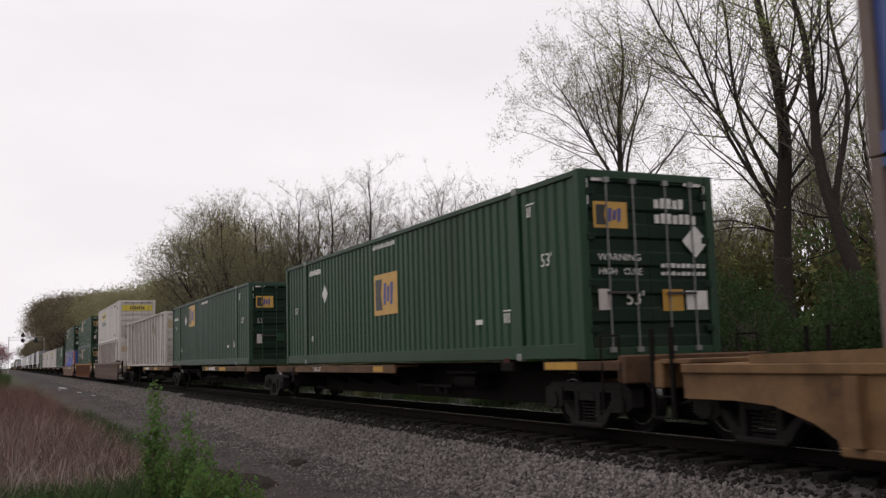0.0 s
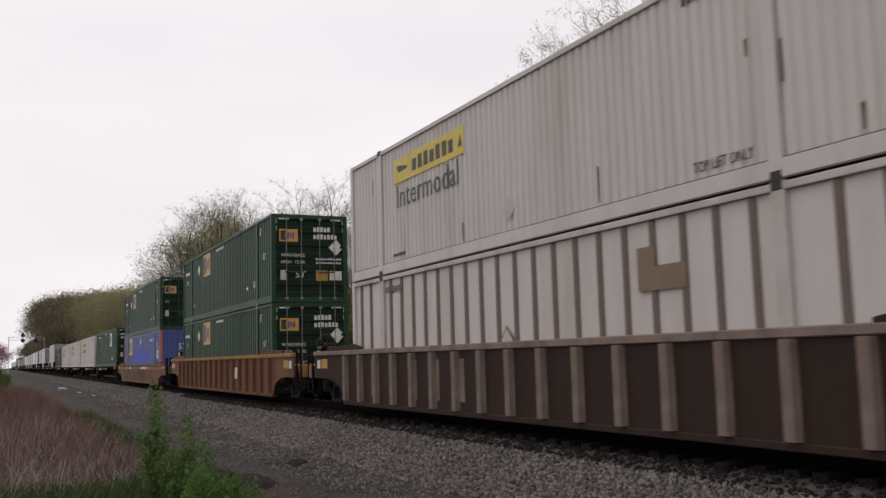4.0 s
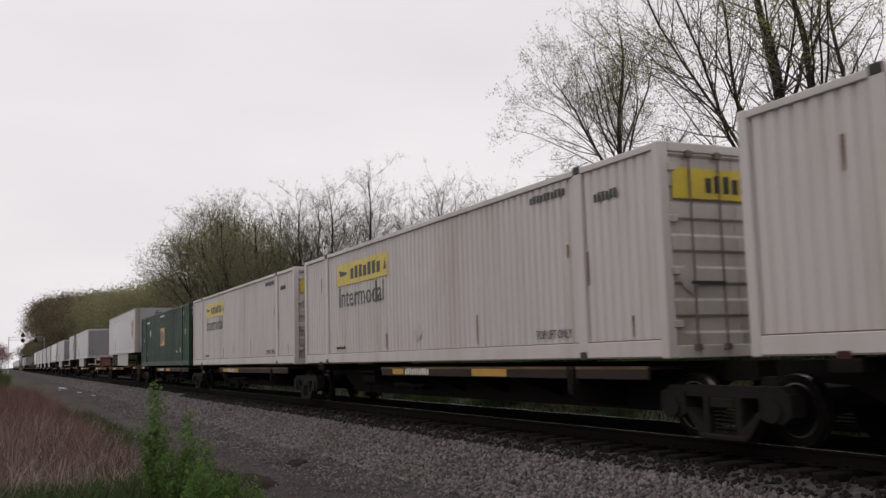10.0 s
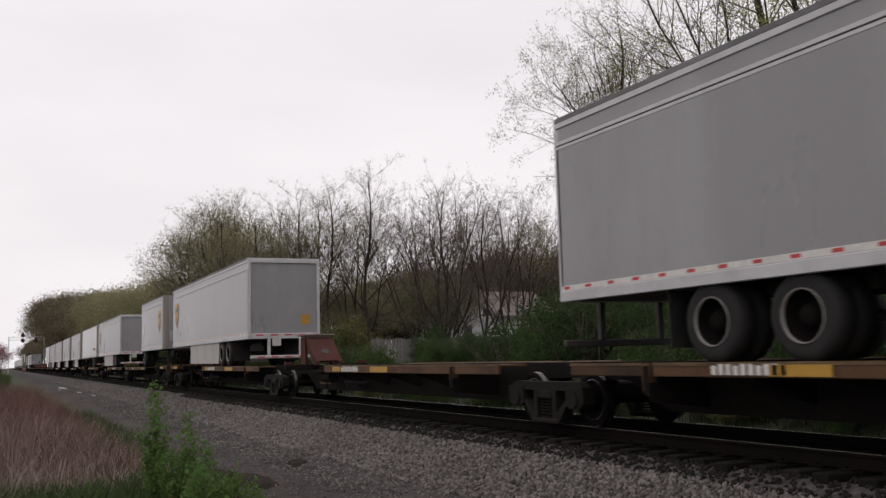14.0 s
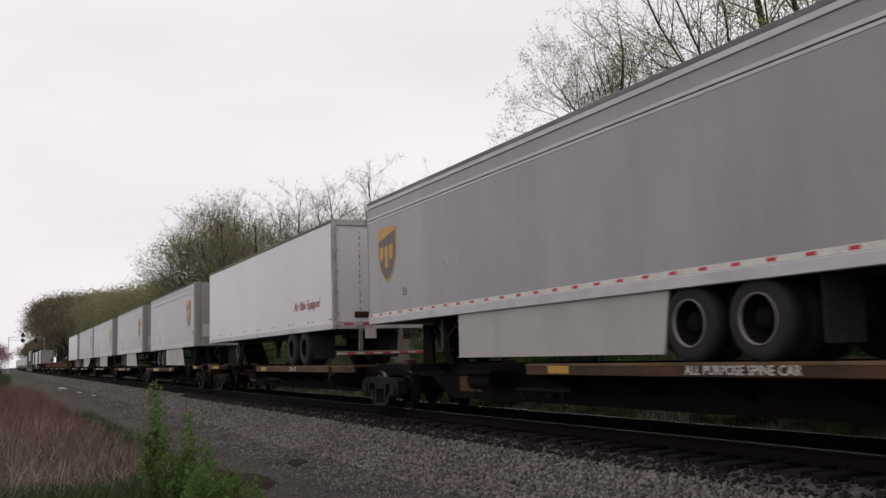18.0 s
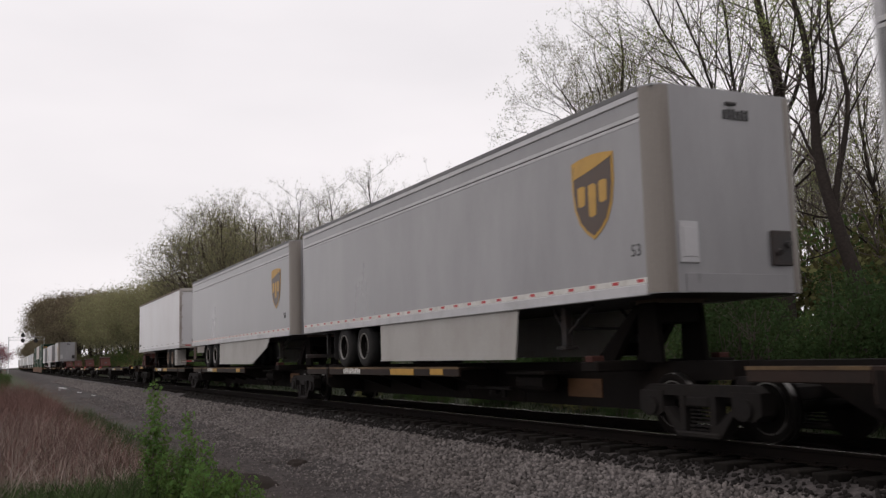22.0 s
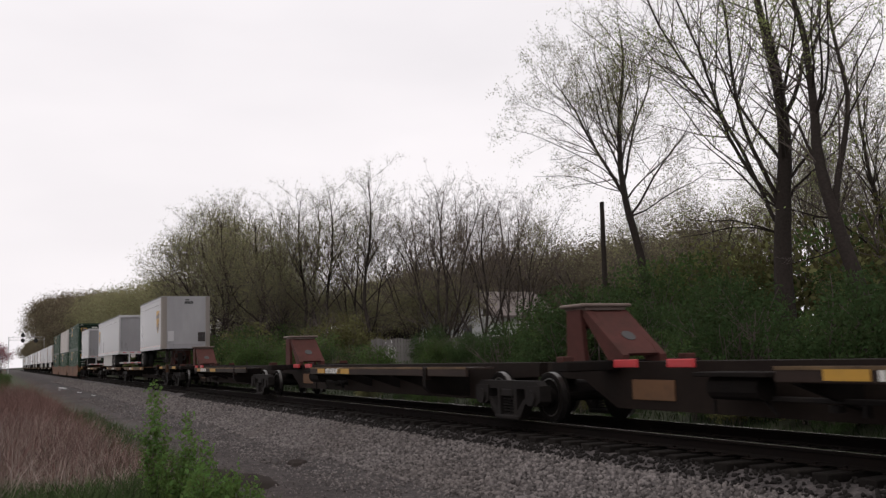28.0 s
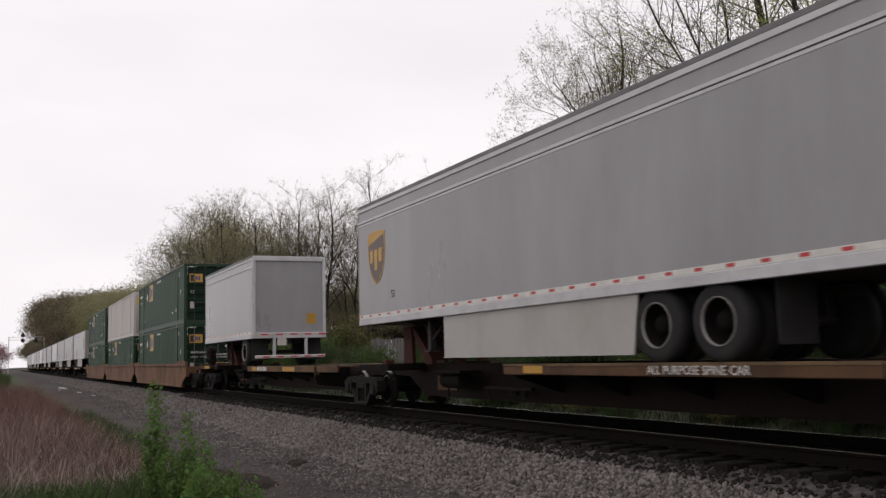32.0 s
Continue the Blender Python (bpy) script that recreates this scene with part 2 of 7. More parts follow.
def leafy(name, color, var=0.35):
    """Thin leaves: a diffuse and a translucent part, varied from leaf to leaf."""
    m = bpy.data.materials.new(name)
    m.use_nodes = True
    n, l = m.node_tree.nodes, m.node_tree.links
    b = n["Principled BSDF"]
    b.inputs["Roughness"].default_value = 0.8
    b.inputs["Specular IOR Level"].default_value = 0.1
    geo = n.new("ShaderNodeNewGeometry")
    co = n.new("ShaderNodeTexCoord")
    no = n.new("ShaderNodeTexNoise")
    no.inputs["Scale"].default_value = 0.45
    l.new(co.outputs["Object"], no.inputs["Vector"])
    v1 = n.new("ShaderNodeMapRange")
    v1.inputs["To Min"].default_value, v1.inputs["To Max"].default_value = 1 - var, 1 + var
    l.new(geo.outputs["Random Per Island"], v1.inputs["Value"])
    v2 = n.new("ShaderNodeMapRange")
    v2.inputs["From Min"].default_value, v2.inputs["From Max"].default_value = 0.3, 0.7
    v2.inputs["To Min"].default_value, v2.inputs["To Max"].default_value = 0.72, 1.28
    l.new(no.outputs["Fac"], v2.inputs["Value"])
    mul = n.new("ShaderNodeMath")
    mul.operation = "MULTIPLY"
    l.new(v1.outputs["Result"], mul.inputs[0])
    l.new(v2.outputs["Result"], mul.inputs[1])
    hsv = n.new("ShaderNodeHueSaturation")
    hsv.inputs["Color"].default_value = (*color, 1)
    l.new(mul.outputs["Value"], hsv.inputs["Value"])
    hv = n.new("ShaderNodeMapRange")
    hv.inputs["To Min"].default_value, hv.inputs["To Max"].default_value = 0.475, 0.52
    l.new(geo.outputs["Random Per Island"], hv.inputs["Value"])
    l.new(hv.outputs["Result"], hsv.inputs["Hue"])
    l.new(hsv.outputs["Color"], b.inputs["Base Color"])
    tr = n.new("ShaderNodeBsdfTranslucent")
    l.new(hsv.outputs["Color"], tr.inputs["Color"])
    mx = n.new("ShaderNodeMixShader")
    mx.inputs[0].default_value = 0.5
    l.new(b.outputs["BSDF"], mx.inputs[1])
    l.new(tr.outputs["BSDF"], mx.inputs[2])
    l.new(mx.outputs["Shader"], n["Material Output"].inputs["Surface"])
    return m


M_LEAF = leafy("spring_leaves", (0.27, 0.31, 0.12))
M_LEAF_HAZE = leafy("pale_opening_buds", (0.20, 0.20, 0.10))
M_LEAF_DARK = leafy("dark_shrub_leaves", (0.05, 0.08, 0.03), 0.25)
M_LEAF_MID = leafy("green_shrub_leaves", (0.075, 0.115, 0.038), 0.25)
M_LEAF_OLIVE = leafy("olive_brown_budding_leaves", (0.14, 0.135, 0.058))
M_LEAF_RUSSET = leafy("brown_budding_leaves", (0.17, 0.142, 0.095), 0.25)
M_LEAF_THICKET = leafy("dull brown thicket leaves", (0.15, 0.125, 0.088), 0.3)
M_LEAF_BRUSH = leafy("olive_green_scrub_leaves", (0.235, 0.225, 0.125), 0.25)
M_LEAF_BRIGHT = leafy("bright_sapling_leaves", (0.105, 0.175, 0.048))
M_LEAF_RED = leafy("purple_red_blossom_leaves", (0.24, 0.085, 0.10))


def ground_material():
    """Dirt road, wet patches and grass, laid out across the line of the track."""
    m = bpy.data.materials.new("dirt_gravel_and_grass")
    m.use_nodes = True
    n, l = m.node_tree.nodes, m.node_tree.links
    b = n["Principled BSDF"]
    b.inputs["Specular IOR Level"].default_value = 0.22
    geo = n.new("ShaderNodeNewGeometry")
    sep = n.new("ShaderNodeSeparateXYZ")
    l.new(geo.outputs["Position"], sep.inputs["Vector"])
    wob = n.new("ShaderNodeTexNoise")
    wob.inputs["Scale"].default_value, wob.inputs["Detail"].default_value = 0.35, 5
    l.new(geo.outputs["Position"], wob.inputs["Vector"])
    add = n.new("ShaderNodeMath")
    add.operation = "MULTIPLY_ADD"
    add.inputs[1].default_value = 3.0
    l.new(wob.outputs["Fac"], add.inputs[0])
    l.new(sep.outputs["Y"], add.inputs[2])
    ramp = n.new("ShaderNodeValToRGB")
    mr = n.new("ShaderNodeMapRange")
    mr.inputs["From Min"].default_value, mr.inputs["From Max"].default_value = 0.0, 20.0
    l.new(add.outputs["Value"], mr.inputs["Value"])
    l.new(mr.outputs["Result"], ramp.inputs["Fac"])
    e = ramp.color_ramp.elements
    e[0].position, e[0].color = 0.20, (0.035, 0.042, 0.018, 1)
    e[1].position, e[1].color = 0.27, (0.042, 0.033, 0.031, 1)
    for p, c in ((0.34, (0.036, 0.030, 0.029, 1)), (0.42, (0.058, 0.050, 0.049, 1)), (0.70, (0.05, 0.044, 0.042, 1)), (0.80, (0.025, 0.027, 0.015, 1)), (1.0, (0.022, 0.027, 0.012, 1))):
        x = e.new(p)
        x.color = c
    pebbles = n.new("ShaderNodeTexVoronoi")
    pebbles.inputs["Scale"].default_value = 16
    l.new(geo.outputs["Position"], pebbles.inputs["Vector"])
    grit = n.new("ShaderNodeTexNoise")
    grit.inputs["Scale"].default_value, grit.inputs["Detail"].default_value = 6, 6
    l.new(geo.outputs["Position"], grit.inputs["Vector"])
    hsv = n.new("ShaderNodeHueSaturation")
    gv = n.new("ShaderNodeMapRange")
    gv.inputs["From Min"].default_value, gv.inputs["From Max"].default_value = 0.3, 0.7
    gv.inputs["To Min"].default_value, gv.inputs["To Max"].default_value = 0.62, 1.35
    l.new(grit.outputs["Fac"], gv.inputs["Value"])
    pv = n.new("ShaderNodeHueSaturation")
    pr = n.new("ShaderNodeMapRange")
    pr.inputs["To Min"].default_value, pr.inputs["To Max"].default_value = 0.7, 1.35
    sepc = n.new("ShaderNodeSeparateColor")
    l.new(pebbles.outputs["Color"], sepc.inputs["Color"])
    l.new(sepc.outputs["Red"], pr.inputs["Value"])
    l.new(pr.outputs["Result"], pv.inputs["Value"])
    l.new(ramp.outputs["Color"], hsv.inputs["Color"])
    l.new(gv.outputs["Result"], hsv.inputs["Value"])
    l.new(hsv.outputs["Color"], pv.inputs["Color"])
    l.new(pv.outputs["Color"], b.inputs["Base Color"])
    wet = n.new("ShaderNodeMapRange")
    wet.inputs["From Min"].default_value, wet.inputs["From Max"].default_value = 0.35, 0.65
    wet.inputs["To Min"].default_value, wet.inputs["To Max"].default_value = 0.72, 0.98
    l.new(wob.outputs["Fac"], wet.inputs["Value"])
    l.new(wet.outputs["Result"], b.inputs["Roughness"])
    bp = n.new("ShaderNodeBump")
    bp.inputs["Strength"].default_value, bp.inputs["Distance"].default_value = 0.6, 0.03
    l.new(pebbles.outputs["Distance"], bp.inputs["Height"])
    bp2 = n.new("ShaderNodeBump")
    bp2.inputs["Strength"].default_value, bp2.inputs["Distance"].default_value = 0.5, 0.06
    l.new(grit.outputs["Fac"], bp2.inputs["Height"])
    l.new(bp.outputs["Normal"], bp2.inputs["Normal"])
    l.new(bp2.outputs["Normal"], b.inputs["Normal"])
    return m


M_GROUND = ground_material()


# ---------------------------------------------------------------- mesh tools
class Shape:
    """Gathers vertices and faces of one part."""

    def __init__(self):
        self.v, self.f = [], []

    def add(self, verts, faces):
        k = len(self.v)
        self.v.extend(verts)
        self.f.extend([tuple(i + k for i in f) for f in faces])
        return self

    def box(self, x0, x1, y0, y1, z0, z1, c=0.0):
        """A box; with c its edges are chamfered by that much."""
        if not c:
            return self.add([(x, y, z) for x in (x0, x1) for y in (y0, y1) for z in (z0, z1)],
                            [(0, 1, 3, 2), (4, 6, 7, 5), (0, 4, 5, 1), (2, 3, 7, 6), (0, 2, 6, 4), (1, 5, 7, 3)])
        mid, half = ((x0 + x1) / 2, (y0 + y1) / 2, (z0 + z1) / 2), ((x1 - x0) / 2, (y1 - y0) / 2, (z1 - z0) / 2)
        c = min(c, *[h * 0.8 for h in half])
        idx, verts, faces = {}, [], []
        for sx in (-1, 1):
            for sy in (-1, 1):
                for sz in (-1, 1):
                    s = (sx, sy, sz)
                    for a in range(3):
                        idx[s, a] = len(verts)
                        verts.append(tuple(mid[i] + s[i] * (half[i] - (0 if i == a else c)) for i in range(3)))
        for a in range(3):
            b, d = (a + 1) % 3, (a + 2) % 3
            for sa in (-1, 1):
                q = []
                for sb, sd in ((-1, -1), (1, -1), (1, 1), (-1, 1)):
                    s = [0, 0, 0]
                    s[a], s[b], s[d] = sa, sb, sd
                    q.append(idx[tuple(s), a])
                faces.append(tuple(q if sa > 0 else q[::-1]))
            for sb in (-1, 1):
                for sd in (-1, 1):
                    s, u = [0, 0, 0], [0, 0, 0]
                    s[a], s[b], s[d] = -1, sb, sd
                    u[a], u[b], u[d] = 1, sb, sd
                    s, u = tuple(s), tuple(u)
                    q = [idx[s, b], idx[u, b], idx[u, d], idx[s, d]]
                    faces.append(tuple(q if sb * sd < 0 else q[::-1]))
        for sx in (-1, 1):
            for sy in (-1, 1):
                for sz in (-1, 1):
                    s = (sx, sy, sz)
                    q = [idx[s, 0], idx[s, 1], idx[s, 2]]
                    faces.append(tuple(q if sx * sy * sz > 0 else q[::-1]))
        return self.add(verts, faces)

    def prism(self, poly, axis, a0, a1):
        """A polygon in the two other axes (in the order x, y, z), drawn out along axis."""
        put = {"x": lambda p, a: (a, p[0], p[1]), "y": lambda p, a: (p[0], a, p[1]), "z": lambda p, a: (p[0], p[1], a)}[axis]
        k = len(poly)
        faces = [tuple(range(k))[::-1], tuple(range(k, 2 * k))]
        faces += [(i, (i + 1) % k, k + (i + 1) % k, k + i) for i in range(k)]
        return self.add([put(p, a0) for p in poly] + [put(p, a1) for p in poly], faces)

    def rod(self, p0, p1, r, n=8, r1=None):
        p0, p1 = Vector(p0), Vector(p1)
        d = (p1 - p0).normalized()
        a = d.orthogonal().normalized()
        b = d.cross(a)
        r1 = r if r1 is None else r1
        ring = [(math.cos(2 * math.pi * i / n), math.sin(2 * math.pi * i / n)) for i in range(n)]
        v = [tuple(p0 + (a * c + b * s) * r) for c, s in ring] + [tuple(p1 + (a * c + b * s) * r1) for c, s in ring]
        f = [(i, (i + 1) % n, n + (i + 1) % n, n + i) for i in range(n)] + [tuple(range(n))[::-1], tuple(range(n, 2 * n))]
        return self.add(v, f)

    def lathe(self, prof, n=24, centre=(0, 0, 0), caps=(True, True)):
        """Turns a list of (y, radius) round the y axis."""
        v = []
        for y, r in prof:
            for i in range(n):
                a = 2 * math.pi * i / n
                v.append((centre[0] + r * math.cos(a), centre[1] + y, centre[2] + r * math.sin(a)))
        f = []
        for j in range(len(prof) - 1):
            for i in range(n):
                f.append((j * n + i, (j + 1) * n + i, (j + 1) * n + (i + 1) % n, j * n + (i + 1) % n))
        if caps[0]:
            f.append(tuple(range(n)))
        if caps[1]:
            f.append(tuple(range((len(prof) - 1) * n, len(prof) * n))[::-1])
        return self.add(v, f)

    def mesh(self, name, smooth=False):
        me = bpy.data.meshes.new(name)
        me.from_pydata(self.v, [], self.f)
        if smooth:
            me.polygons.foreach_set("use_smooth", [True] * len(me.polygons))
        me.update()
        return me


STUFF = ("foliage", "reflective_tape", "stem")


def part(name, shape, material, parent, label="", m=None, smooth=False):
    """Links a shape, or a mesh that exists, as one mesh object under a thing or a part."""
    me = shape.mesh(name, smooth) if isinstance(shape, Shape) else shape
    if not me.materials:
        me.materials.append(material)
    ob = new(name, me)
    ob.parent = parent
    if m is not None:
        ob.matrix_basis = m
    if label:
        ob["label"] = label
    if name.endswith("marking") or name in STUFF:
        ob["kind"] = "stuff"
    return ob


def thing(name, label, category, group="", kind=""):
    ob = new(name)
    ob.empty_display_size = 0.2
    return tagged(ob, label, category, group, kind)


def painted(me, material):
    """The same mesh in another paint."""
    c = me.copy()
    c.materials.clear()
    c.materials.append(material)
    return c


WORDS = {}


def words(text, size, material, squeeze=1.0, lean=0.0, bold=0.0):
    """Lettering as a thin mesh in the x-z plane, read from -y, its lower left corner at the origin."""
    key = (text, size, material.name, squeeze, lean)
    if key not in WORDS:
        cu = bpy.data.curves.new("lettering", "FONT")
        cu.body, cu.size, cu.extrude, cu.resolution_u = text, size, 0.002, 2
        cu.shear, cu.offset = lean, bold
        ob = bpy.data.objects.new("lettering", cu)
        scene.collection.objects.link(ob)
        me = bpy.data.meshes.new_from_object(ob.evaluated_get(bpy.context.evaluated_depsgraph_get()))
        bpy.data.objects.remove(ob)
        me.transform(Matrix.Rotation(radians(90), 4, "X") @ Matrix.Diagonal((squeeze, 1, 1, 1)))
        me.materials.clear()
        me.materials.append(material)
        WORDS[key] = me
    return WORDS[key]


def phrase(parent, text, size, material, squeeze, x, y, z, label="", lean=0.0, bold=0.0):
    """A line of lettering, word by word."""
    for k, word in enumerate(text.split()):
        me = words(word, size, material, squeeze, lean, bold)
        part("lettering", me, material, parent, label if k == 0 else "", pose(x, y, z))
        x += max(v.co.x for v in me.vertices) + 0.32 * size * squeeze


def bars(n, w, h, gap):
    """A row of plain upright bars in the x-z plane, in place of writing."""
    s = Shape()
    for i in range(n):
        s.box(i * (w + gap), i * (w + gap) + w, -0.002, 0.002, 0, h * (1 if i % 3 else 0.86))
    return s


TY = 9.148          # the track's centre line
DECK, DECK_OLD = 0.98, 0.94         # decks of the brown and of the blackened spine cars above the rail
TRAIN = []          # (thing, place along the train, height)
# ---------------------------------------------------------------- containers
M_RUSTY = surface("rust_drip", (0.14, 0.075, 0.045), 0.8, 0, 0.2, 30, (0.3, 0.24, 0.2), 0.7, 6, 0.02, spec=0.1)
M_BRONZE = surface("faded_bronze_film", (0.16, 0.10, 0.06), 0.5, 0, 0.1, 20, (0.2, 0.16, 0.12), 0.5, 3, 0.02)
M_FADED = surface("faded_tan_film", (0.36, 0.28, 0.17), 0.5, 0, 0.1, 20, (0.3, 0.27, 0.22), 0.5, 3, 0.02)
CL, CW, CH = 16.154, 2.591, 2.896
SIDE = CW / 2


def corrugated(length, z0, z1, pitch, depth, axis="x"):
    """A folded steel sheet that stands upright, its outer ridges at y = 0 and its grooves at y = depth."""
    n = max(2, round(length / pitch))
    p = length / n
    xs, ys = [], []
    for i in range(n):
        for f, d in ((0.0, depth), (0.18, depth), (0.34, 0), (0.82, 0)):
            xs.append(-length / 2 + (i + f) * p)
            ys.append(d)
    xs.append(length / 2)
    ys.append(depth)
    s = Shape()
    k = len(xs)
    s.add([(x, y, z0) for x, y in zip(xs, ys)] + [(x, y, z1) for x, y in zip(xs, ys)], [(i, i + 1, k + i + 1, k + i) for i in range(k - 1)])
    s.add([(x, 0.06, z0) for x in (-length / 2, length / 2)] + [(x, 0.06, z1) for x in (-length / 2, length / 2)], [(1, 0, 2, 3)])
    return s


def diamond(r):
    return Shape().prism([(-r, 0), (0, -r), (r, 0), (0, r)], "y", -0.002, 0.002)


C_MESH = {}


def container_mesh(key, build):
    if key not in C_MESH:
        C_MESH[key] = build().mesh(key[0])
    return C_MESH[key]


def logo_square(parent, x, z, size, face, worn=False):
    """A square panel with plain dark and blue shapes on it."""
    bar, blue = (M_BLACK, M_NAVY)
    lg = part("logo_panel", Shape().box(-size / 2, size / 2, -0.004, 0.004, -size * 0.33, size * 0.33), face, parent, "square logo panel with plain dark and blue shapes", pose(x, 0, z))
    h = size * 0.25
    part("logo_mark", Shape().prism([(-size * 0.43, -h), (-size * 0.14, -h), (-size * 0.2, 0), (-size * 0.14, h), (-size * 0.43, h)], "y", -0.009, -0.004), bar, lg)
    for x0, k in ((-0.08, 0.7), (0.06, 0.5), (0.2, 0.7)):
        part("logo_mark", Shape().prism([(size * x0, -h * k), (size * (x0 + 0.09), -h * k), (size * (x0 + 0.12), h * k), (size * (x0 + 0.02), h * k)], "y", -0.009, -0.004), blue, lg)
    return lg


def container(label, style, group="containers on the train", logo=None, front="door", dark=None, marks=()):
    """A 53 foot container, its length along x; the camera's side is -y and the leading end +x."""
    root = thing("shipping_container", label, "container", group)
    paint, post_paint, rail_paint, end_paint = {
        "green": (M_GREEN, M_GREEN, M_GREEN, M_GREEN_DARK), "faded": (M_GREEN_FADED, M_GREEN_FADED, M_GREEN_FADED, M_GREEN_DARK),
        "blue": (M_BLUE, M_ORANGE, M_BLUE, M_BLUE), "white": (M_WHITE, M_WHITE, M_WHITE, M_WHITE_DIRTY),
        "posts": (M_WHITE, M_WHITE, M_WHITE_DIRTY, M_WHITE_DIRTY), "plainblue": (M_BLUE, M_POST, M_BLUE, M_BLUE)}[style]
    tag = style
    plate = style == "posts"
    lift = 6.096
    spans = ((-CL / 2 + 0.16, -lift - 0.11), (-lift + 0.11, lift - 0.11), (lift + 0.11, CL / 2 - 0.16))
    for side in (-1, 1):
        turn = 0 if side < 0 else 180
        for i, (a, b) in enumerate(spans):
            ln = round(b - a, 3)
            if plate:
                me = container_mesh(("side_panel", tag, ln), lambda: Shape().box(-ln / 2, ln / 2, 0.03, 0.06, 0.13, CH - 0.1))
            else:
                me = container_mesh(("side_panel", tag, ln), lambda: corrugated(ln, 0.24, CH - 0.1, 0.275 if style != "white" else 0.205, 0.036))
            part("side_panel", me, paint, root, "", pose((a + b) / 2, side * (SIDE - 0.036), 0, 0, 0, turn))
        me = container_mesh(("bottom_rail", tag), lambda: Shape().box(-CL / 2 + 0.16, CL / 2 - 0.16, -0.03, 0.05, 0.02, 0.13 if plate else 0.245, 0.008))
        part("bottom_rail", me, rail_paint, root, "", pose(0, side * (SIDE - 0.04), 0, 0, 0, turn))
        if style in ("white", "posts"):
            # Upper strip paints the shadow line above the rail, lower strip its rusty edge.
            me = container_mesh(("rail_seam", tag), lambda: Shape().box(-CL / 2 + 0.16, CL / 2 - 0.16, -0.02, 0.05, 0.13 if plate else 0.245, 0.146 if plate else 0.262).box(-CL / 2 + 0.16, CL / 2 - 0.16, -0.033, 0.05, 0.012, 0.034))
            part("rail_seam", me, M_POST, root, "painted shadow line and rusty edge of the lower rail", pose(0, side * (SIDE - 0.04), 0, 0, 0, turn))
        me = container_mesh(("top_rail", tag), lambda: Shape().box(-CL / 2 + 0.16, CL / 2 - 0.16, -0.03, 0.05, CH - 0.105, CH - 0.01, 0.01))
        part("top_rail", me, rail_paint, root, "", pose(0, side * (SIDE - 0.034), 0, 0, 0, turn))
        for x in (-lift, lift):
            me = container_mesh(("lifting_post", tag), lambda: Shape().box(-0.11, 0.11, -0.035, 0.05, 0.05, CH + 0.015, 0.01))
            p = part("lifting_post", me, rail_paint, root, "", pose(x, side * (SIDE - 0.038), 0, 0, 0, turn))
            for cz in (-0.005, CH - 0.1):
                me = container_mesh(("corner_casting", tag), lambda: Shape().box(-0.09, 0.09, -0.04, 0.05, 0, 0.12, 0.01))
                part("corner_casting", me, M_STEEL if style in ("green", "faded", "blue") else M_DARKTRIM, p, "", pose(0, -0.004, cz))
        if plate:
            me = container_mesh(("panel_post", tag), lambda: Shape().prism([(-0.075, 0.03), (-0.04, -0.004), (0.04, -0.004), (0.075, 0.03)], "z", 0.13, CH - 0.1))
            for i in range(25):
                x = -CL / 2 + 0.55 + i * (CL - 1.1) / 24
                if abs(abs(x) - lift) > 0.2:
                    part("panel_post", me, M_POST, root, "brown-grey upright post", pose(x, side * (SIDE - 0.036), 0, 0, 0, turn))
    for x in (-1, 1):
        for y in (-1, 1):
            me = container_mesh(("corner_post", tag, x * y), lambda: Shape().box(-0.08, 0.08, -0.08, 0.08, 0, CH, 0.015))
            part("corner_post", me, post_paint if (style != "plainblue" or x < 0) else M_POST, root, "", pose(x * (CL / 2 - 0.08), y * (SIDE - 0.08), 0))
    part("roof_panel", container_mesh(("roof_panel", tag), lambda: Shape().box(-CL / 2 + 0.05, CL / 2 - 0.05, -SIDE + 0.09, SIDE - 0.09, CH - 0.05, CH - 0.015)), paint, root)
    part("underframe", container_mesh(("underframe", tag), lambda: Shape().box(-CL / 2 + 0.1, CL / 2 - 0.1, -SIDE + 0.1, SIDE - 0.1, 0.06, 0.2)), M_DARKTRIM, root)
    part("end_wall", container_mesh(("end_wall", tag), lambda: corrugated(CW - 0.32, 0.16, CH - 0.12, 0.28, 0.04)), paint, root, "", pose(-CL / 2 + 0.03, 0, 0, 0, 0, -90))
    end_tone = post_paint if style != "blue" else M_BLUE
    part("end_sill", container_mesh(("end_sill", tag), lambda: Shape().box(-0.06, 0.06, -SIDE + 0.16, SIDE - 0.16, 0.0, 0.17, 0.01)), end_tone, root, "", pose(CL / 2 - 0.07, 0, 0))
    part("end_header", container_mesh(("end_header", tag), lambda: Shape().box(-0.06, 0.06, -SIDE + 0.16, SIDE - 0.16, CH - 0.13, CH, 0.01)), end_tone, root, "", pose(CL / 2 - 0.07, 0, 0))
    # the leading end
    ex = CL / 2 - 0.045
    if front == "wall":
        w = part("end_wall", container_mesh(("end_wall_front", tag), lambda: corrugated(CW - 0.32, 0.16, CH - 0.12, 0.28, 0.03)), paint, root, "", pose(CL / 2 - 0.03, 0, 0, 0, 0, 90))
        part("size_figures", words("53", 0.5, M_INK, 0.85), M_INK, w, "white painted size figures", pose(-0.3, -0.006, 1.8))
        part("clearance_plate", Shape().box(-0.28, 0.22, -0.008, 0.0, 1.3, 1.64), M_INK, w, "white clearance plate")
        part("clearance_figures", words("110", 0.25, M_BLUE, 0.95), M_BLUE, w, "", pose(-0.22, -0.011, 1.38))
        part("side_marking", Shape().box(0.62, 0.7, -0.006, 0, 0.7, 2.1), M_INK, w)
    else:
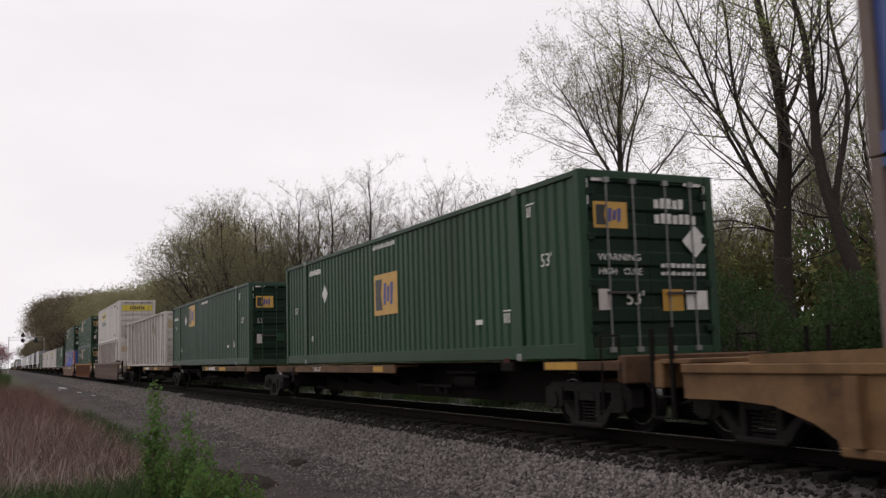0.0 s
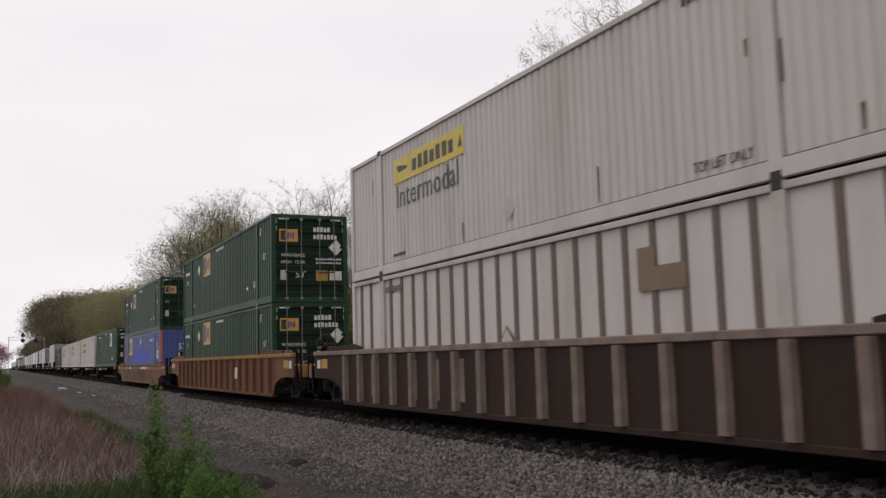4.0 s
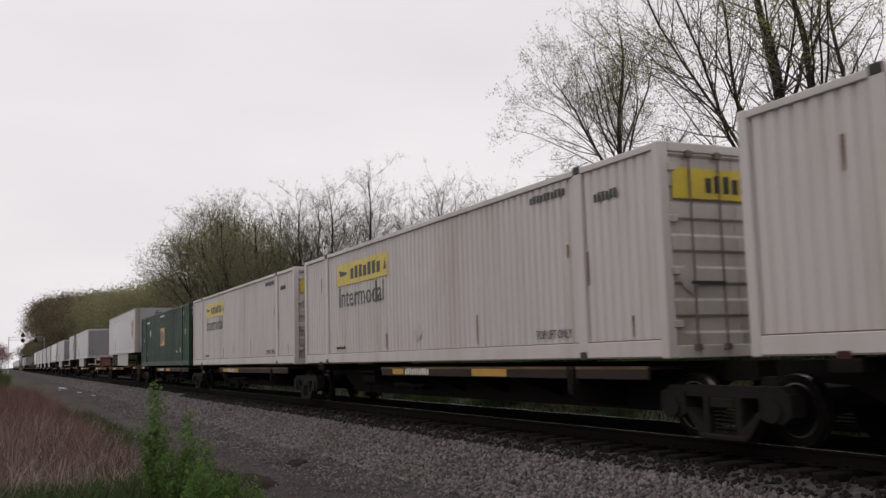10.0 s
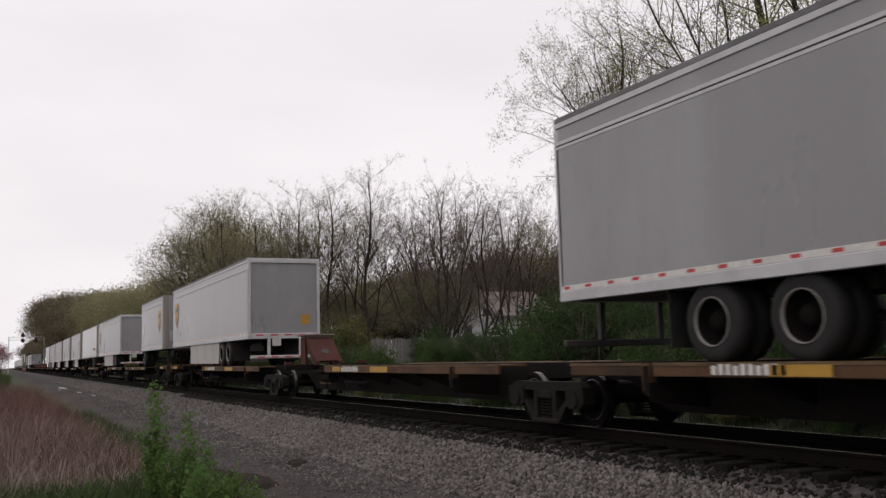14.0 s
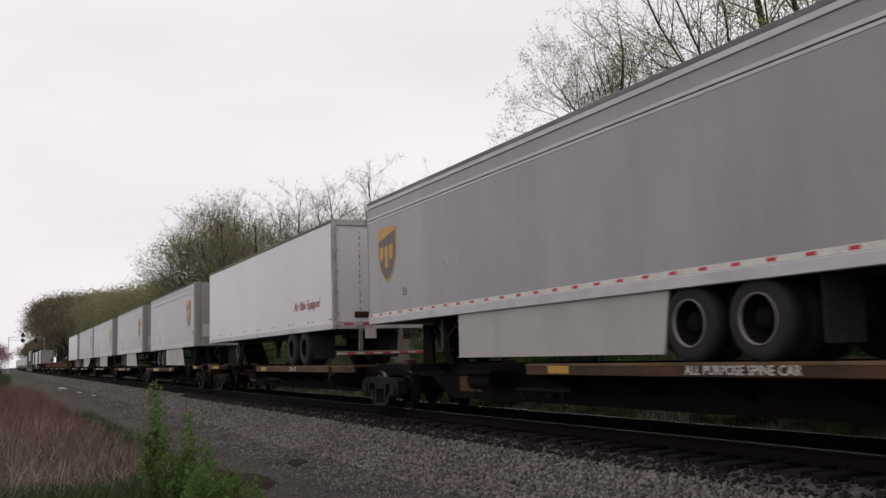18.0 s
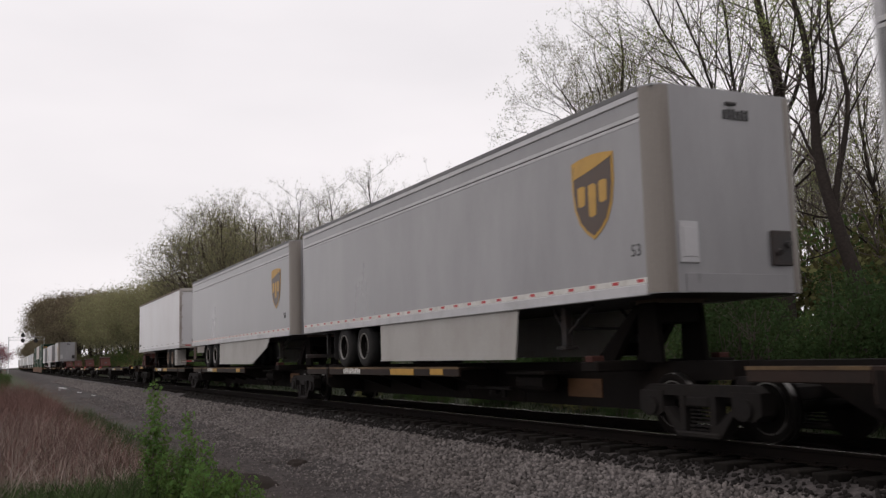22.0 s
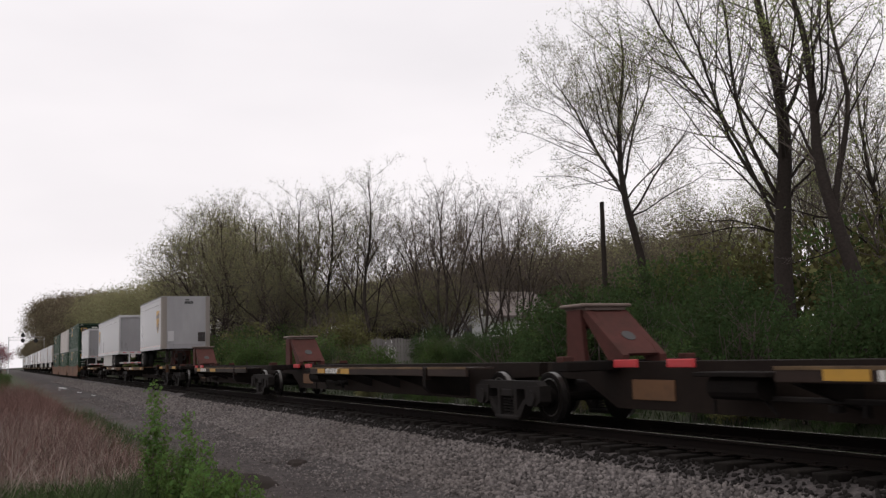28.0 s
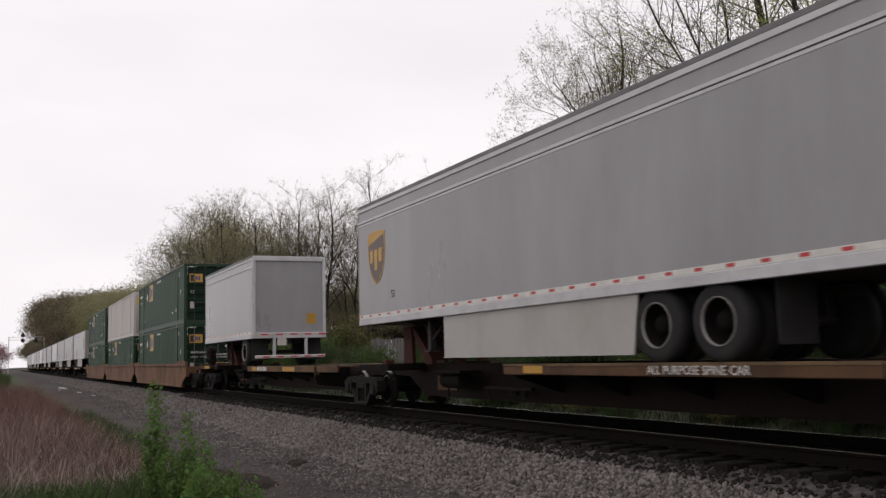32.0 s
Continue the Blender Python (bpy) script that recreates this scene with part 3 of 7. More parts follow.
        for y in (-1, 1):
            def leaf():
                s = Shape()
                zs = [0.16 + k * (CH - 0.3) / 6 for k in range(7)]
                w = (CW - 0.34) / 2 - 0.01
                poly = [(0, zs[0]), (0, zs[6])]
                prof = [(0.05, zs[0])]
                for k in range(6):
                    a, b = zs[k], zs[k + 1]
                    prof += [(0.05, a + 0.16), (0.012, a + 0.2), (0.012, b - 0.06), (0.05, b - 0.02)]
                prof += [(0.05, zs[6]), (0.0, zs[6]), (0.0, zs[0])]
                s.prism([(px, pz) for px, pz in prof], "y", -w / 2, w / 2)
                return s
            me = container_mesh(("door", tag), leaf)
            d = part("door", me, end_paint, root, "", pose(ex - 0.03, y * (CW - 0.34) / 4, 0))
            for k in (-0.24, 0.26):
                me = container_mesh(("lock_rod", tag), lambda: Shape().rod((0, 0, 0.1), (0, 0, CH - 0.1), 0.013, 8).box(-0.03, 0.03, -0.05, 0.05, 0.1, 0.18).box(-0.03, 0.03, -0.05, 0.05, CH - 0.2, CH - 0.12))
                rod = part("lock_rod", me, {"green": M_STEEL, "faded": M_GREEN_FADED if dark else M_STEEL, "posts": M_WHITE_DIRTY, "white": M_POST}.get(style, M_DARKTRIM), d, "", pose(0.085, k, 0))
            me = container_mesh(("door_handle", tag), lambda: Shape().box(0.08, 0.11, -0.3, 0.28, 0.98, 1.02, 0.006))
            part("door_handle", me, M_POST if style == "posts" else M_DARKTRIM, d)
            me = container_mesh(("hinge", tag), lambda: Shape().box(0.03, 0.09, -0.07, 0.07, 0, 0.1, 0.008))
            for hz in (0.4, 1.1, 1.8, 2.5):
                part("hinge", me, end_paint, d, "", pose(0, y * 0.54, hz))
        doors = pose(ex + 0.024, 0, 0, 0, 0, 90)
        flat = Matrix.Identity(4)

        def on_door(name, shape, mat, y, z, label="", off=0.0):
            part(name, shape, mat, root, label, doors @ pose(y, -off, z))
        if style in ("green", "faded"):
            if not dark:
                on_door("door_words", words("WARNING", 0.15, M_INK, 1.1), M_INK, -0.98, 1.5, "white warning words")
                on_door("door_words", words("HIGH", 0.15, M_INK, 0.95), M_INK, -0.98, 1.28)
                on_door("door_words", words("CUBE", 0.15, M_INK, 0.95), M_INK, -0.52, 1.28)
                on_door("size_figures", words("53'", 0.3, M_INK), M_INK, -0.5, 0.82, "white painted size figures")
            else:
                on_door("size_figures", words("53", 0.22, M_WHITE_DIRTY), M_WHITE_DIRTY, -1.0, 1.45)
                on_door("document_card", Shape().box(0, 0.3, -0.004, 0, 0, 0.28), M_GREEN, -0.3, 0.8)
            nx = -1.0 if logo == "white_square" else 0.12
            on_door("number_marking", bars(5, 0.09, 0.16, 0.03), M_INK, nx, 2.34, "white number bars")
            on_door("number_marking", bars(7, 0.085, 0.16, 0.035), M_INK, nx, 2.1)
            on_door("number_marking", bars(9, 0.07, 0.07, 0.03), M_INK, 0.2, 1.4)
            on_door("number_marking", bars(9, 0.07, 0.06, 0.03), M_INK, 0.2, 1.28)
            ink = M_WHITE_DIRTY if dark else M_INK
            if logo != "white_square":
                on_door("placard", diamond(0.26), ink, 0.9, 1.83, "white diamond placard")
            on_door("label_sheet", Shape().box(0, 0.4, -0.004, 0, 0, 0.34), M_YELLOW, 0.2, 0.72, "yellow label")
            on_door("label_sheet", Shape().box(0, 0.42, -0.004, 0, 0, 0.3), ink, 0.66, 0.74, "white label")
            on_door("document_plate", Shape().box(0, 0.2, -0.004, 0, 0, 0.32), M_WHITE_DIRTY, -1.0, 0.74)
            for a, b, w, h in ((-1.17, 2.35, 0.055, 0.4), (-1.05, 2.72, 0.34, 0.06), (1.12, 2.35, 0.055, 0.4), (0.72, 2.72, 0.34, 0.06)):
                on_door("reflective_strip", Shape().box(0, w, -0.004, 0, 0, h), M_INK, a, b)
            lg = logo_square(root, 0, 0, 0.62, M_INK if logo == "white_square" else M_GOLD)
            lg.matrix_basis = doors @ pose(0.72 if logo == "white_square" else -0.72, 0, 2.3 if logo == "white_square" else 2.2)
        elif style == "white":
            on_door("banner_panel", Shape().box(-1.08, 1.08, -0.01, -0.004, 2.13, 2.55), M_LEMON, 0, 0, "yellow banner across both doors")
            on_door("banner_marking", bars(7, 0.105, 0.24, 0.05), M_BLACK, -0.52, 2.22, "black bars on the banner", 0.013)
            on_door("label_sheet", Shape().box(0, 0.3, -0.004, 0, 0, 0.5), M_LEMON, 0.7, 0.88, "yellow label")
            on_door("placard_holder", diamond(0.24), M_WHITE_DIRTY, -0.85, 1.98 - 0.9)
            on_door("number_marking", bars(6, 0.05, 0.09, 0.02), M_BLACK, 0.66, 1.55)
        else:
            on_door("logo_panel", Shape().box(-1.1, -0.55, -0.01, -0.004, 2.0, 2.45), M_FADED, 0, 0, "faded tan logo panel")
            on_door("number_marking", bars(4, 0.07, 0.17, 0.03), M_BLACK, 0.45, 2.3)
            on_door("number_marking", bars(6, 0.06, 0.17, 0.025), M_BLACK, 0.45, 2.06)
            on_door("placard_holder", diamond(0.26), M_WHITE_DIRTY, -0.35, 1.55)
    # the side towards the camera
    sy = -SIDE + 0.028

    def on_side(name, shape, mat, x, z, label=""):
        return part(name, shape, mat, root, label, pose(x, sy, z))
    if logo == "square":
        lg = logo_square(root, 0, 0, 1.42, M_GOLD)
        lg.matrix_basis = pose((-2.95 if dark else -2.6) if "far" in marks else -2.55 if "mid" in marks else 0.05, sy, (2.24 if dark else 2.27) if "far" in marks else 1.85 if "mid" in marks else 1.55)
    elif logo == "white_square":
        lg = logo_square(root, 0, 0, 1.58, M_INK)
        lg.matrix_basis = pose(3.7, sy, 2.1)
    elif logo == "blue_box":
        lg = logo_square(root, 0, 0, 1.6, M_LEMON)
        lg.matrix_basis = pose(-4.78, sy, 2.2)
    elif logo == "step":
        lg = part("logo_panel", Shape().prism([(-0.5, -0.28), (0.5, -0.28), (0.5, 0.05), (-0.12, 0.05), (-0.12, 0.32), (-0.5, 0.32)], "y", -0.004, 0.004), M_BRONZE, root, "faded step-shaped bronze logo", pose(3.95, sy, 2.12))
    elif logo == "banner":
        lg = part("banner_panel", Shape().box(-1.76, 1.76, -0.004, 0.004, -0.27, 0.27), M_LEMON, root, "yellow banner with plain black bars", pose(-3.48, sy, 2.24))
        part("banner_marking", bars(7, 0.2, 0.3, 0.1), M_BLACK, lg, "", pose(-0.72, -0.007, -0.15))
        part("banner_marking", Shape().prism([(-1.6, 0.12), (-1.0, 0.04), (-1.05, -0.02), (-1.5, -0.04)], "y", -0.009, -0.005), M_BLACK, lg)
        part("banner_marking", Shape().prism([(1.6, 0.14), (1.68, -0.1), (1.5, -0.12)], "y", -0.009, -0.005), M_BLACK, lg)
        on_side("lettering", words("Intermodal", 0.72, M_DKGREEN_INK, 1.0), M_DKGREEN_INK, -5.15, 1.42, "dark green lettering")
        phrase(root, "TOP LIFT ONLY", 0.2, M_BLACK, 0.75, 4.7, sy, 0.34)
        for sx, sz, sh in ((-1.9, 0.3, 0.35), (2.6, 0.3, 0.55), (5.72, 1.55, 0.22), (7.3, 0.3, 0.3), (-6.6, 1.9, 0.4)):
            on_side("stain_streak", Shape().prism([(0, 0), (0.03, 0.02), (0.045, sh), (-0.01, sh)], "y", -0.001, 0.001), M_RUSTY, sx, sz)
        on_side("number_marking", bars(10, 0.075, 0.13, 0.035), M_BLACK, 4.65, 2.55)
        on_side("number_marking", bars(6, 0.07, 0.14, 0.03), M_BLACK, 6.5, 2.3)
        on_side("number_marking", bars(9, 0.05, 0.07, 0.03), M_DARKTRIM, -5.4, 0.36)
        on_side("placard_holder", diamond(0.22), M_WHITE_DIRTY, -0.1, 0.62)
        on_side("stain_streak", Shape().box(0, 0.05, -0.001, 0.001, 0, 0.5), M_POST, 6.25, 1.1)
    if style in ("green", "faded"):
        if logo == "white_square":
            on_side("placard", diamond(0.2), M_GREEN_DARK, -4.5, 1.95, "dark empty diamond holder")
            phrase(root, "TOP LIFT ONLY", 0.2, M_INK, 0.75, 4.35, sy, 0.5)
        else:
            on_side("size_figures", words("53'", 0.3, M_INK), M_INK, 6.85, 1.5, "white painted size figures")
            on_side("placard", diamond(0.24), M_INK, -4.5 if dark else -4.38, 2.08 if dark else 2.2 if "far" in marks else 1.86, "white diamond placard")
        on_side("number_marking", bars(10, 0.075, 0.14, 0.03), M_INK, -7.65 if "far" in marks else -5.75, 2.2 if "far" in marks else 2.45, "white number bars")
        on_side("stencil_box", Shape().box(0, 0.26, -0.001, 0.001, 0.2, 0.225).box(0.02, 0.06, -0.001, 0.001, 0, 0.17).box(0.1, 0.14, -0.001, 0.001, 0, 0.17).box(0.18, 0.22, -0.001, 0.001, 0, 0.17), M_INK, 5.55, 0.65)
        on_side("stencil_box", Shape().box(0, 0.26, -0.001, 0.001, 0.2, 0.225).box(0.02, 0.06, -0.001, 0.001, 0, 0.17).box(0.1, 0.14, -0.001, 0.001, 0, 0.17), M_INK, 6.45, 2.36)
        on_side("label_sheet", Shape().box(0, 0.26, -0.001, 0.001, 0, 0.09), M_INK, 4.5, 0.66)
        on_side("stencil_box", Shape().box(0, 0.05, -0.001, 0.001, 0, 0.15).box(0.09, 0.14, -0.001, 0.001, 0, 0.15), M_INK, -5.6, 0.62)
        on_side("size_figures", words("53'", 0.26, M_INK), M_INK, -7.2, 1.75 if "far" in marks else 1.45)
        on_side("number_marking", bars(12, 0.07, 0.1, 0.045), M_INK, -0.7, 2.62)
    if style == "blue":
        on_side("size_figures", words("53", 0.48, M_INK, 0.8), M_INK, 6.85, 1.9, "white painted size figures")
        pl = on_side("clearance_plate", Shape().box(0, 0.55, -0.002, 0.002, 0, 0.46), M_INK, 6.88, 1.36)
        part("clearance_figures", words("110", 0.28, M_BLUE), M_BLUE, pl, "", pose(0.04, -0.004, 0.14))
        p = (spans[1][1] - spans[1][0]) / round((spans[1][1] - spans[1][0]) / 0.275)
        for k0, k1, za, zb in ((-11, -4, 1.14, 1.86), (-4, 8, 1.11, 1.92), (8, 13, 1.13, 1.88)):
            part("paint_patch", corrugated((k1 - k0) * p, za, zb, p, 0.036), M_BLUE_FRESH, root, "bright blue patch of fresh paint", pose((k0 + k1) / 2 * p, -SIDE + 0.033, 0))
        on_side("paint_patch", Shape().box(0, 1.2, -0.001, 0.001, 0, 0.25), M_BLUE_FRESH, 5.0, 2.3)
        on_side("label_sheet", Shape().box(0, 0.42, -0.001, 0.001, 0, 0.36), M_INK, -0.1, 2.28)
        on_side("number_marking", bars(9, 0.07, 0.12, 0.03), M_INK, 4.2, 2.36)
    if style == "posts":
        on_side("placard_holder", diamond(0.24), M_POST, -0.3, 1.3, "brown-framed empty diamond holder")
        part("holder_face", diamond(0.19), M_WHITE_DIRTY, root, "", pose(-0.3, sy - 0.003, 1.3))
        on_side("number_marking", bars(10, 0.07, 0.14, 0.03), M_POST, -5.9, 2.5)
        on_side("label_sheet", Shape().box(0, 0.3, -0.001, 0.001, 0, 0.42), M_WHITE_DIRTY, 6.4, 0.5)
    return root


def load(ob, front, length, z):
    TRAIN.append((ob, front - length / 2, z))
    return ob


C_GREEN = container("dark green corrugated steel container, gold logo square, riding low", "green", logo="square")
C_GREEN_MID = container("worn dark green corrugated container with small gold logo", "faded", logo="square", marks=("far",), dark=True)
C_GREEN_UP = container("dark green corrugated container with gold logo near its rear end", "green", logo="square", marks=("far",))
C_FADED = container("faded dark green corrugated container with worn gold logo", "faded", logo="square", marks=("far",), dark=True)
C_GREEN_W = container("dark green corrugated container with white square logo panel", "faded", logo="white_square", dark=True)
C_HUNT = container("white corrugated container with yellow banner and dark lettering", "white", logo="banner")
C_POST = container("white container with brown-grey upright posts, rust-stained doors", "posts", logo="step")
C_BLUE = container("blue corrugated container with salmon corner posts, yellow logo", "blue", logo="blue_box", front="wall")
C_PLAINBLUE = container("plain blue corrugated container with grey corner posts", "plainblue")
C_WHITE = container("dull pinkish white corrugated container stacked on a green one", "white")
ZS, ZW = 1.042, 0.108          # container floors on a spine car and in a well
load(C_PLAINBLUE, 9.3, CL, ZW)
load(copy_thing(C_PLAINBLUE, pose(0, 0, 0)), 9.3, CL, ZW + CH + 0.01)
load(C_GREEN, -12.07, CL, ZS)
load(C_GREEN_MID, -33.05, CL, ZS)
load(C_POST, -51.85, CL, ZS)
load(copy_thing(C_POST, pose(0, 0, 0)), -73.32, CL, ZW)
load(C_HUNT, -73.32, CL, ZW + CH + 0.01)
load(C_GREEN_UP, -97.11, CL, ZW)
load(copy_thing(C_GREEN_UP, pose(0, 0, 0)), -97.11, CL, ZW + CH + 0.01)
load(C_BLUE, -120.73, CL, ZW)
load(C_FADED, -120.73, CL, ZW + CH + 0.01)
load(C_GREEN_W, -141.92, CL, ZS)
for u in (-160.51, -178.14, -195.4):
    load(C_HUNT if u == 0 else copy_thing(C_HUNT, pose(0, 0, 0)), u, CL, ZS)
load(copy_thing(C_GREEN, pose(0, 0, 0)), -212.7, CL, ZS)
for u, up in ((-583.61, C_FADED), (-602.41, C_WHITE), (-621.01, C_FADED)):
    load(copy_thing(C_GREEN_UP, pose(0, 0, 0)), u, CL, ZW)
    load(up if up is C_WHITE else copy_thing(up, pose(0, 0, 0)), u, CL, ZW + CH + 0.01)

# ---------------------------------------------------------------- trailers
T_MESH = {}


def shared(key, build, smooth=False):
    if key not in T_MESH:
        T_MESH[key] = build().mesh(key[0], smooth)
    return T_MESH[key]


def shield(w, h):
    """The outline of a crest: flat top with a slight rise, round flanks, a point below."""
    pts = []
    for i in range(9):
        a = i / 8
        pts.append((-w / 2 + a * w, h * 0.46 + 0.04 * h * math.sin(math.pi * a)))
    for x, z in ((0.49, 0.1), (0.44, -0.12), (0.33, -0.3), (0.17, -0.42), (0, -0.5), (-0.17, -0.42), (-0.33, -0.3), (-0.44, -0.12), (-0.49, 0.1)):
        pts.append((x * w, z * h))
    return pts[::-1]


def trailer(label, length, style, d, wheels, skirt=None, logo=None, rims=None, legs=None, group="trailers on the train"):
    """A highway trailer on its wheels. d = 1: nose leads (+x), d = -1: doors lead. wheels, skirt, logo, legs: metres behind the leading end."""
    root = thing("semi_trailer", label, "trailer", group)
    z0, z1, w = 0.95, 3.82 if style == "grey" else 3.86, 1.295
    h, lead = length / 2, length / 2
    grey = style == "grey"
    paint = M_GREY if grey else M_TRWHITE
    key = (style, round(length, 2), d)
    nose = h * d
    round_r = 0.28 if grey else 0.06
    for side in (-1, 1):
        a, b = (-h + 0.06, h - round_r) if d > 0 else (-h + round_r, h - 0.06)
        part("side_wall", shared(("side_wall", side) + key, lambda: Shape().box(a, b, side * w - 0.02, side * w + 0.02, z0 + 0.16, z1 - (0.45 if grey else 0.09))), paint, root)
        if grey:
            part("upper_side_wall", shared(("upper_side_wall", side) + key, lambda: Shape().box(a, b, side * w - 0.015, side * w + 0.015, z1 - 0.43, z1 - 0.14)), paint, root)
        if grey:
            part("belt_rail", shared(("belt_rail", side) + key, lambda: Shape().box(a, b, side * w - 0.024, side * w + 0.024, z1 - 0.444, z1 - 0.424)), M_DARKTRIM, root, "thin dark line between two pale bands")
        if grey:
            part("belt_band", shared(("belt_band", side) + key, lambda: Shape().box(a, b, side * w - 0.028, side * w + 0.028, z1 - 0.424, z1 - 0.37, 0.004)), M_RAIL_ALU, root, "pale band along the side")
            part("belt_band", shared(("lower_belt_band", side) + key, lambda: Shape().box(a, b, side * w - 0.026, side * w + 0.026, z1 - 0.49, z1 - 0.444, 0.003)), M_RAIL_ALU, root, "pale band along the side")
        part("top_rail", shared(("top_rail", side) + key, lambda: Shape().box(a, b, side * w - 0.035, side * w + 0.035, z1 - (0.16 if grey else 0.1), z1 - 0.01, 0.012)), M_RAIL_ALU if grey else M_POST, root)
        part("bottom_rail", shared(("bottom_rail", side) + key, lambda: Shape().box(a, b, side * w - 0.04, side * w + 0.035, z0, z0 + 0.16, 0.012)), M_RAIL_ALU, root)
        s1, s2 = Shape(), Shape()
        yo = side * (w + 0.022)
        n = int((b - a - 0.3) / (0.57 if grey else 1.75))
        for i in range(n + 1):
            x = a + 0.15 + i * (b - a - 0.3) / n
            if grey:
                s1.box(x - 0.075, x + 0.075, yo - 0.004, yo + 0.004, z0 + 0.185, z0 + 0.23)
            else:
                s1.box(x - 0.09, x + 0.03, yo - 0.003, yo + 0.003, z0 + 0.245, z0 + 0.285)
                s1.box(x + 0.3, x + 0.4, yo - 0.003, yo + 0.003, z0 + 0.245, z0 + 0.285)
                s2.box(x + 0.1, x + 0.22, side * (w + 0.036) - 0.003, side * (w + 0.036) + 0.003, z0 + 0.06, z0 + 0.1)
        if grey:
            s2.box(a, b, yo - 0.002, yo + 0.001, z0 + 0.165, z0 + 0.245)
        part("reflective_tape", T_MESH.setdefault(("tape1", side) + key, s1.mesh("reflective_tape")), M_RED if grey else M_POST, root, "red reflective dashes along the lower edge" if grey else "worn dark reflective dashes along the lower edge")
        part("reflective_tape", T_MESH.setdefault(("tape2", side) + key, s2.mesh("reflective_tape")), M_INK, root, "white reflective tape")
        if grey:
            part("roof_edge", shared(("roof_edge", side) + key, lambda: Shape().box(a, b, side * w - 0.04, side * w + 0.042, z1 - 0.075, z1 + 0.012, 0.01)), M_ROOFEDGE, root, "weathered dark roof edge")
    part("roof_panel", shared(("roof_panel",) + key, lambda: Shape().box(-h + 0.05, h - 0.05, -w + 0.02, w - 0.02, z1 - 0.03, z1 - 0.004)), paint, root)
    part("floor_frame", shared(("floor_frame",) + key, lambda: Shape().box(-h + 0.1, h - 0.1, -w + 0.06, w - 0.06, z0 + 0.02, z0 + 0.14)), M_DARKTRIM, root)

    def nose_wall():
        s, pts = Shape(), []
        for i in range(7):
            a = math.pi / 2 * i / 6
            pts.append((h - round_r + round_r * math.sin(a), -w - 0.02 + round_r - round_r * math.cos(a)))
        outer = pts + [(x, -y) for x, y in pts[::-1]]
        inner = [(x - 0.05, y * 0.97) for x, y in outer]
        poly = [(x * d, y) for x, y in outer + inner[::-1]]
        s.prism(poly if d > 0 else poly[::-1], "z", z0 + 0.02, z1)
        return s
    front = part("front_wall", shared(("front_wall",) + key, nose_wall), paint, root)
    if grey:
        for sd in (-1, 1):
            def corner():
                arc = [(h - round_r + (round_r + 0.006) * math.sin(t), w + 0.02 - round_r + (round_r + 0.006) * math.cos(t)) for t in (math.pi / 2 * i / 6 for i in range(7))]
                arc += [(x - 0.01 * math.sin(math.pi / 2 * i / 6), y - 0.01 * math.cos(math.pi / 2 * i / 6)) for i, (x, y) in reversed(list(enumerate(arc)))]
                poly = [(x * d, y * sd) for x, y in arc]
                return Shape().prism(poly if d * sd < 0 else poly[::-1], "z", z0 + 0.03, z1 - 0.02)
            part("nose_corner", shared(("nose_corner", sd) + key, corner), M_CORNER, front, "rounded corner browned by grime")
    flip = pose(nose + 0.006 * d, 0, 0, 0, 0, 90 * d)
    if grey:
        part("nose_band", shared(("nose_band",) + key, lambda: Shape().box(-0.9, 0.9, -0.012, 0, z0 + 0.02, z0 + 0.28, 0.005)), M_GREY, front, "", flip)
        part("vent_frame", shared(("vent_frame",) + key, lambda: Shape().box(-0.98, -0.66, -0.02, 0, z0 + 0.42, z0 + 0.98, 0.01).box(-0.93, -0.71, -0.03, -0.02, z0 + 0.5, z0 + 0.9, 0.01)), M_RAIL_ALU, front, "", flip)
        part("connector_box", shared(("connector_box",) + key, lambda: Shape().box(0.62, 1.0, -0.05, 0, z0 + 0.4, z0 + 0.9, 0.015).rod((0.72, -0.05, z0 + 0.6), (0.72, -0.1, z0 + 0.58), 0.05).rod((0.9, -0.05, z0 + 0.7), (0.9, -0.1, z0 + 0.7), 0.05)), M_DARKTRIM, front, "dark brake and light connectors", flip)
        part("number_marking", shared(("number_marking",) + key, lambda: bars(6, 0.06, 0.15, 0.02)), M_BLACK, front, "", flip @ pose(-0.1, -0.004, z1 - 0.42))
        part("marker_lamp", shared(("marker_lamp",) + key, lambda: Shape().box(-0.06, 0.14, -0.03, 0, z1 - 0.22, z1 - 0.17, 0.01)), M_DARKTRIM, front, "", flip)
    # the door end
    tail = -h * d
    back = pose(tail, 0, 0, 0, 0, -90 * d)
    part("door_frame", shared(("door_frame",) + key, lambda: Shape().box(-w - 0.02, -w + 0.09, -0.01, 0.12, z0, z1, 0.015).box(w - 0.09, w + 0.02, -0.01, 0.12, z0, z1, 0.015)
         .box(-w + 0.09, w - 0.09, -0.01, 0.1, z1 - 0.17, z1, 0.012).box(-w + 0.09, w - 0.09, -0.02, 0.1, z0, z0 + 0.2, 0.012)), M_RAIL_ALU if grey else M_WHITE_RUST, root, "", back)
    if grey:
        door = part("roll_up_door", shared(("roll_up_door",) + key, lambda: Shape().box(-w + 0.09, w - 0.09, 0.05, 0.09, z0 + 0.2, z1 - 0.17)), M_GREY, root, "plain grey roll-up door", back)
        part("warning_sheet", shared(("warning_sheet",) + key, lambda: Shape().box(0.62, 0.95, -0.006, 0, z0 + 0.5, z0 + 0.86)), M_YELLOW, door, "yellow warning sticker", pose(0, 0.05, 0))
    else:
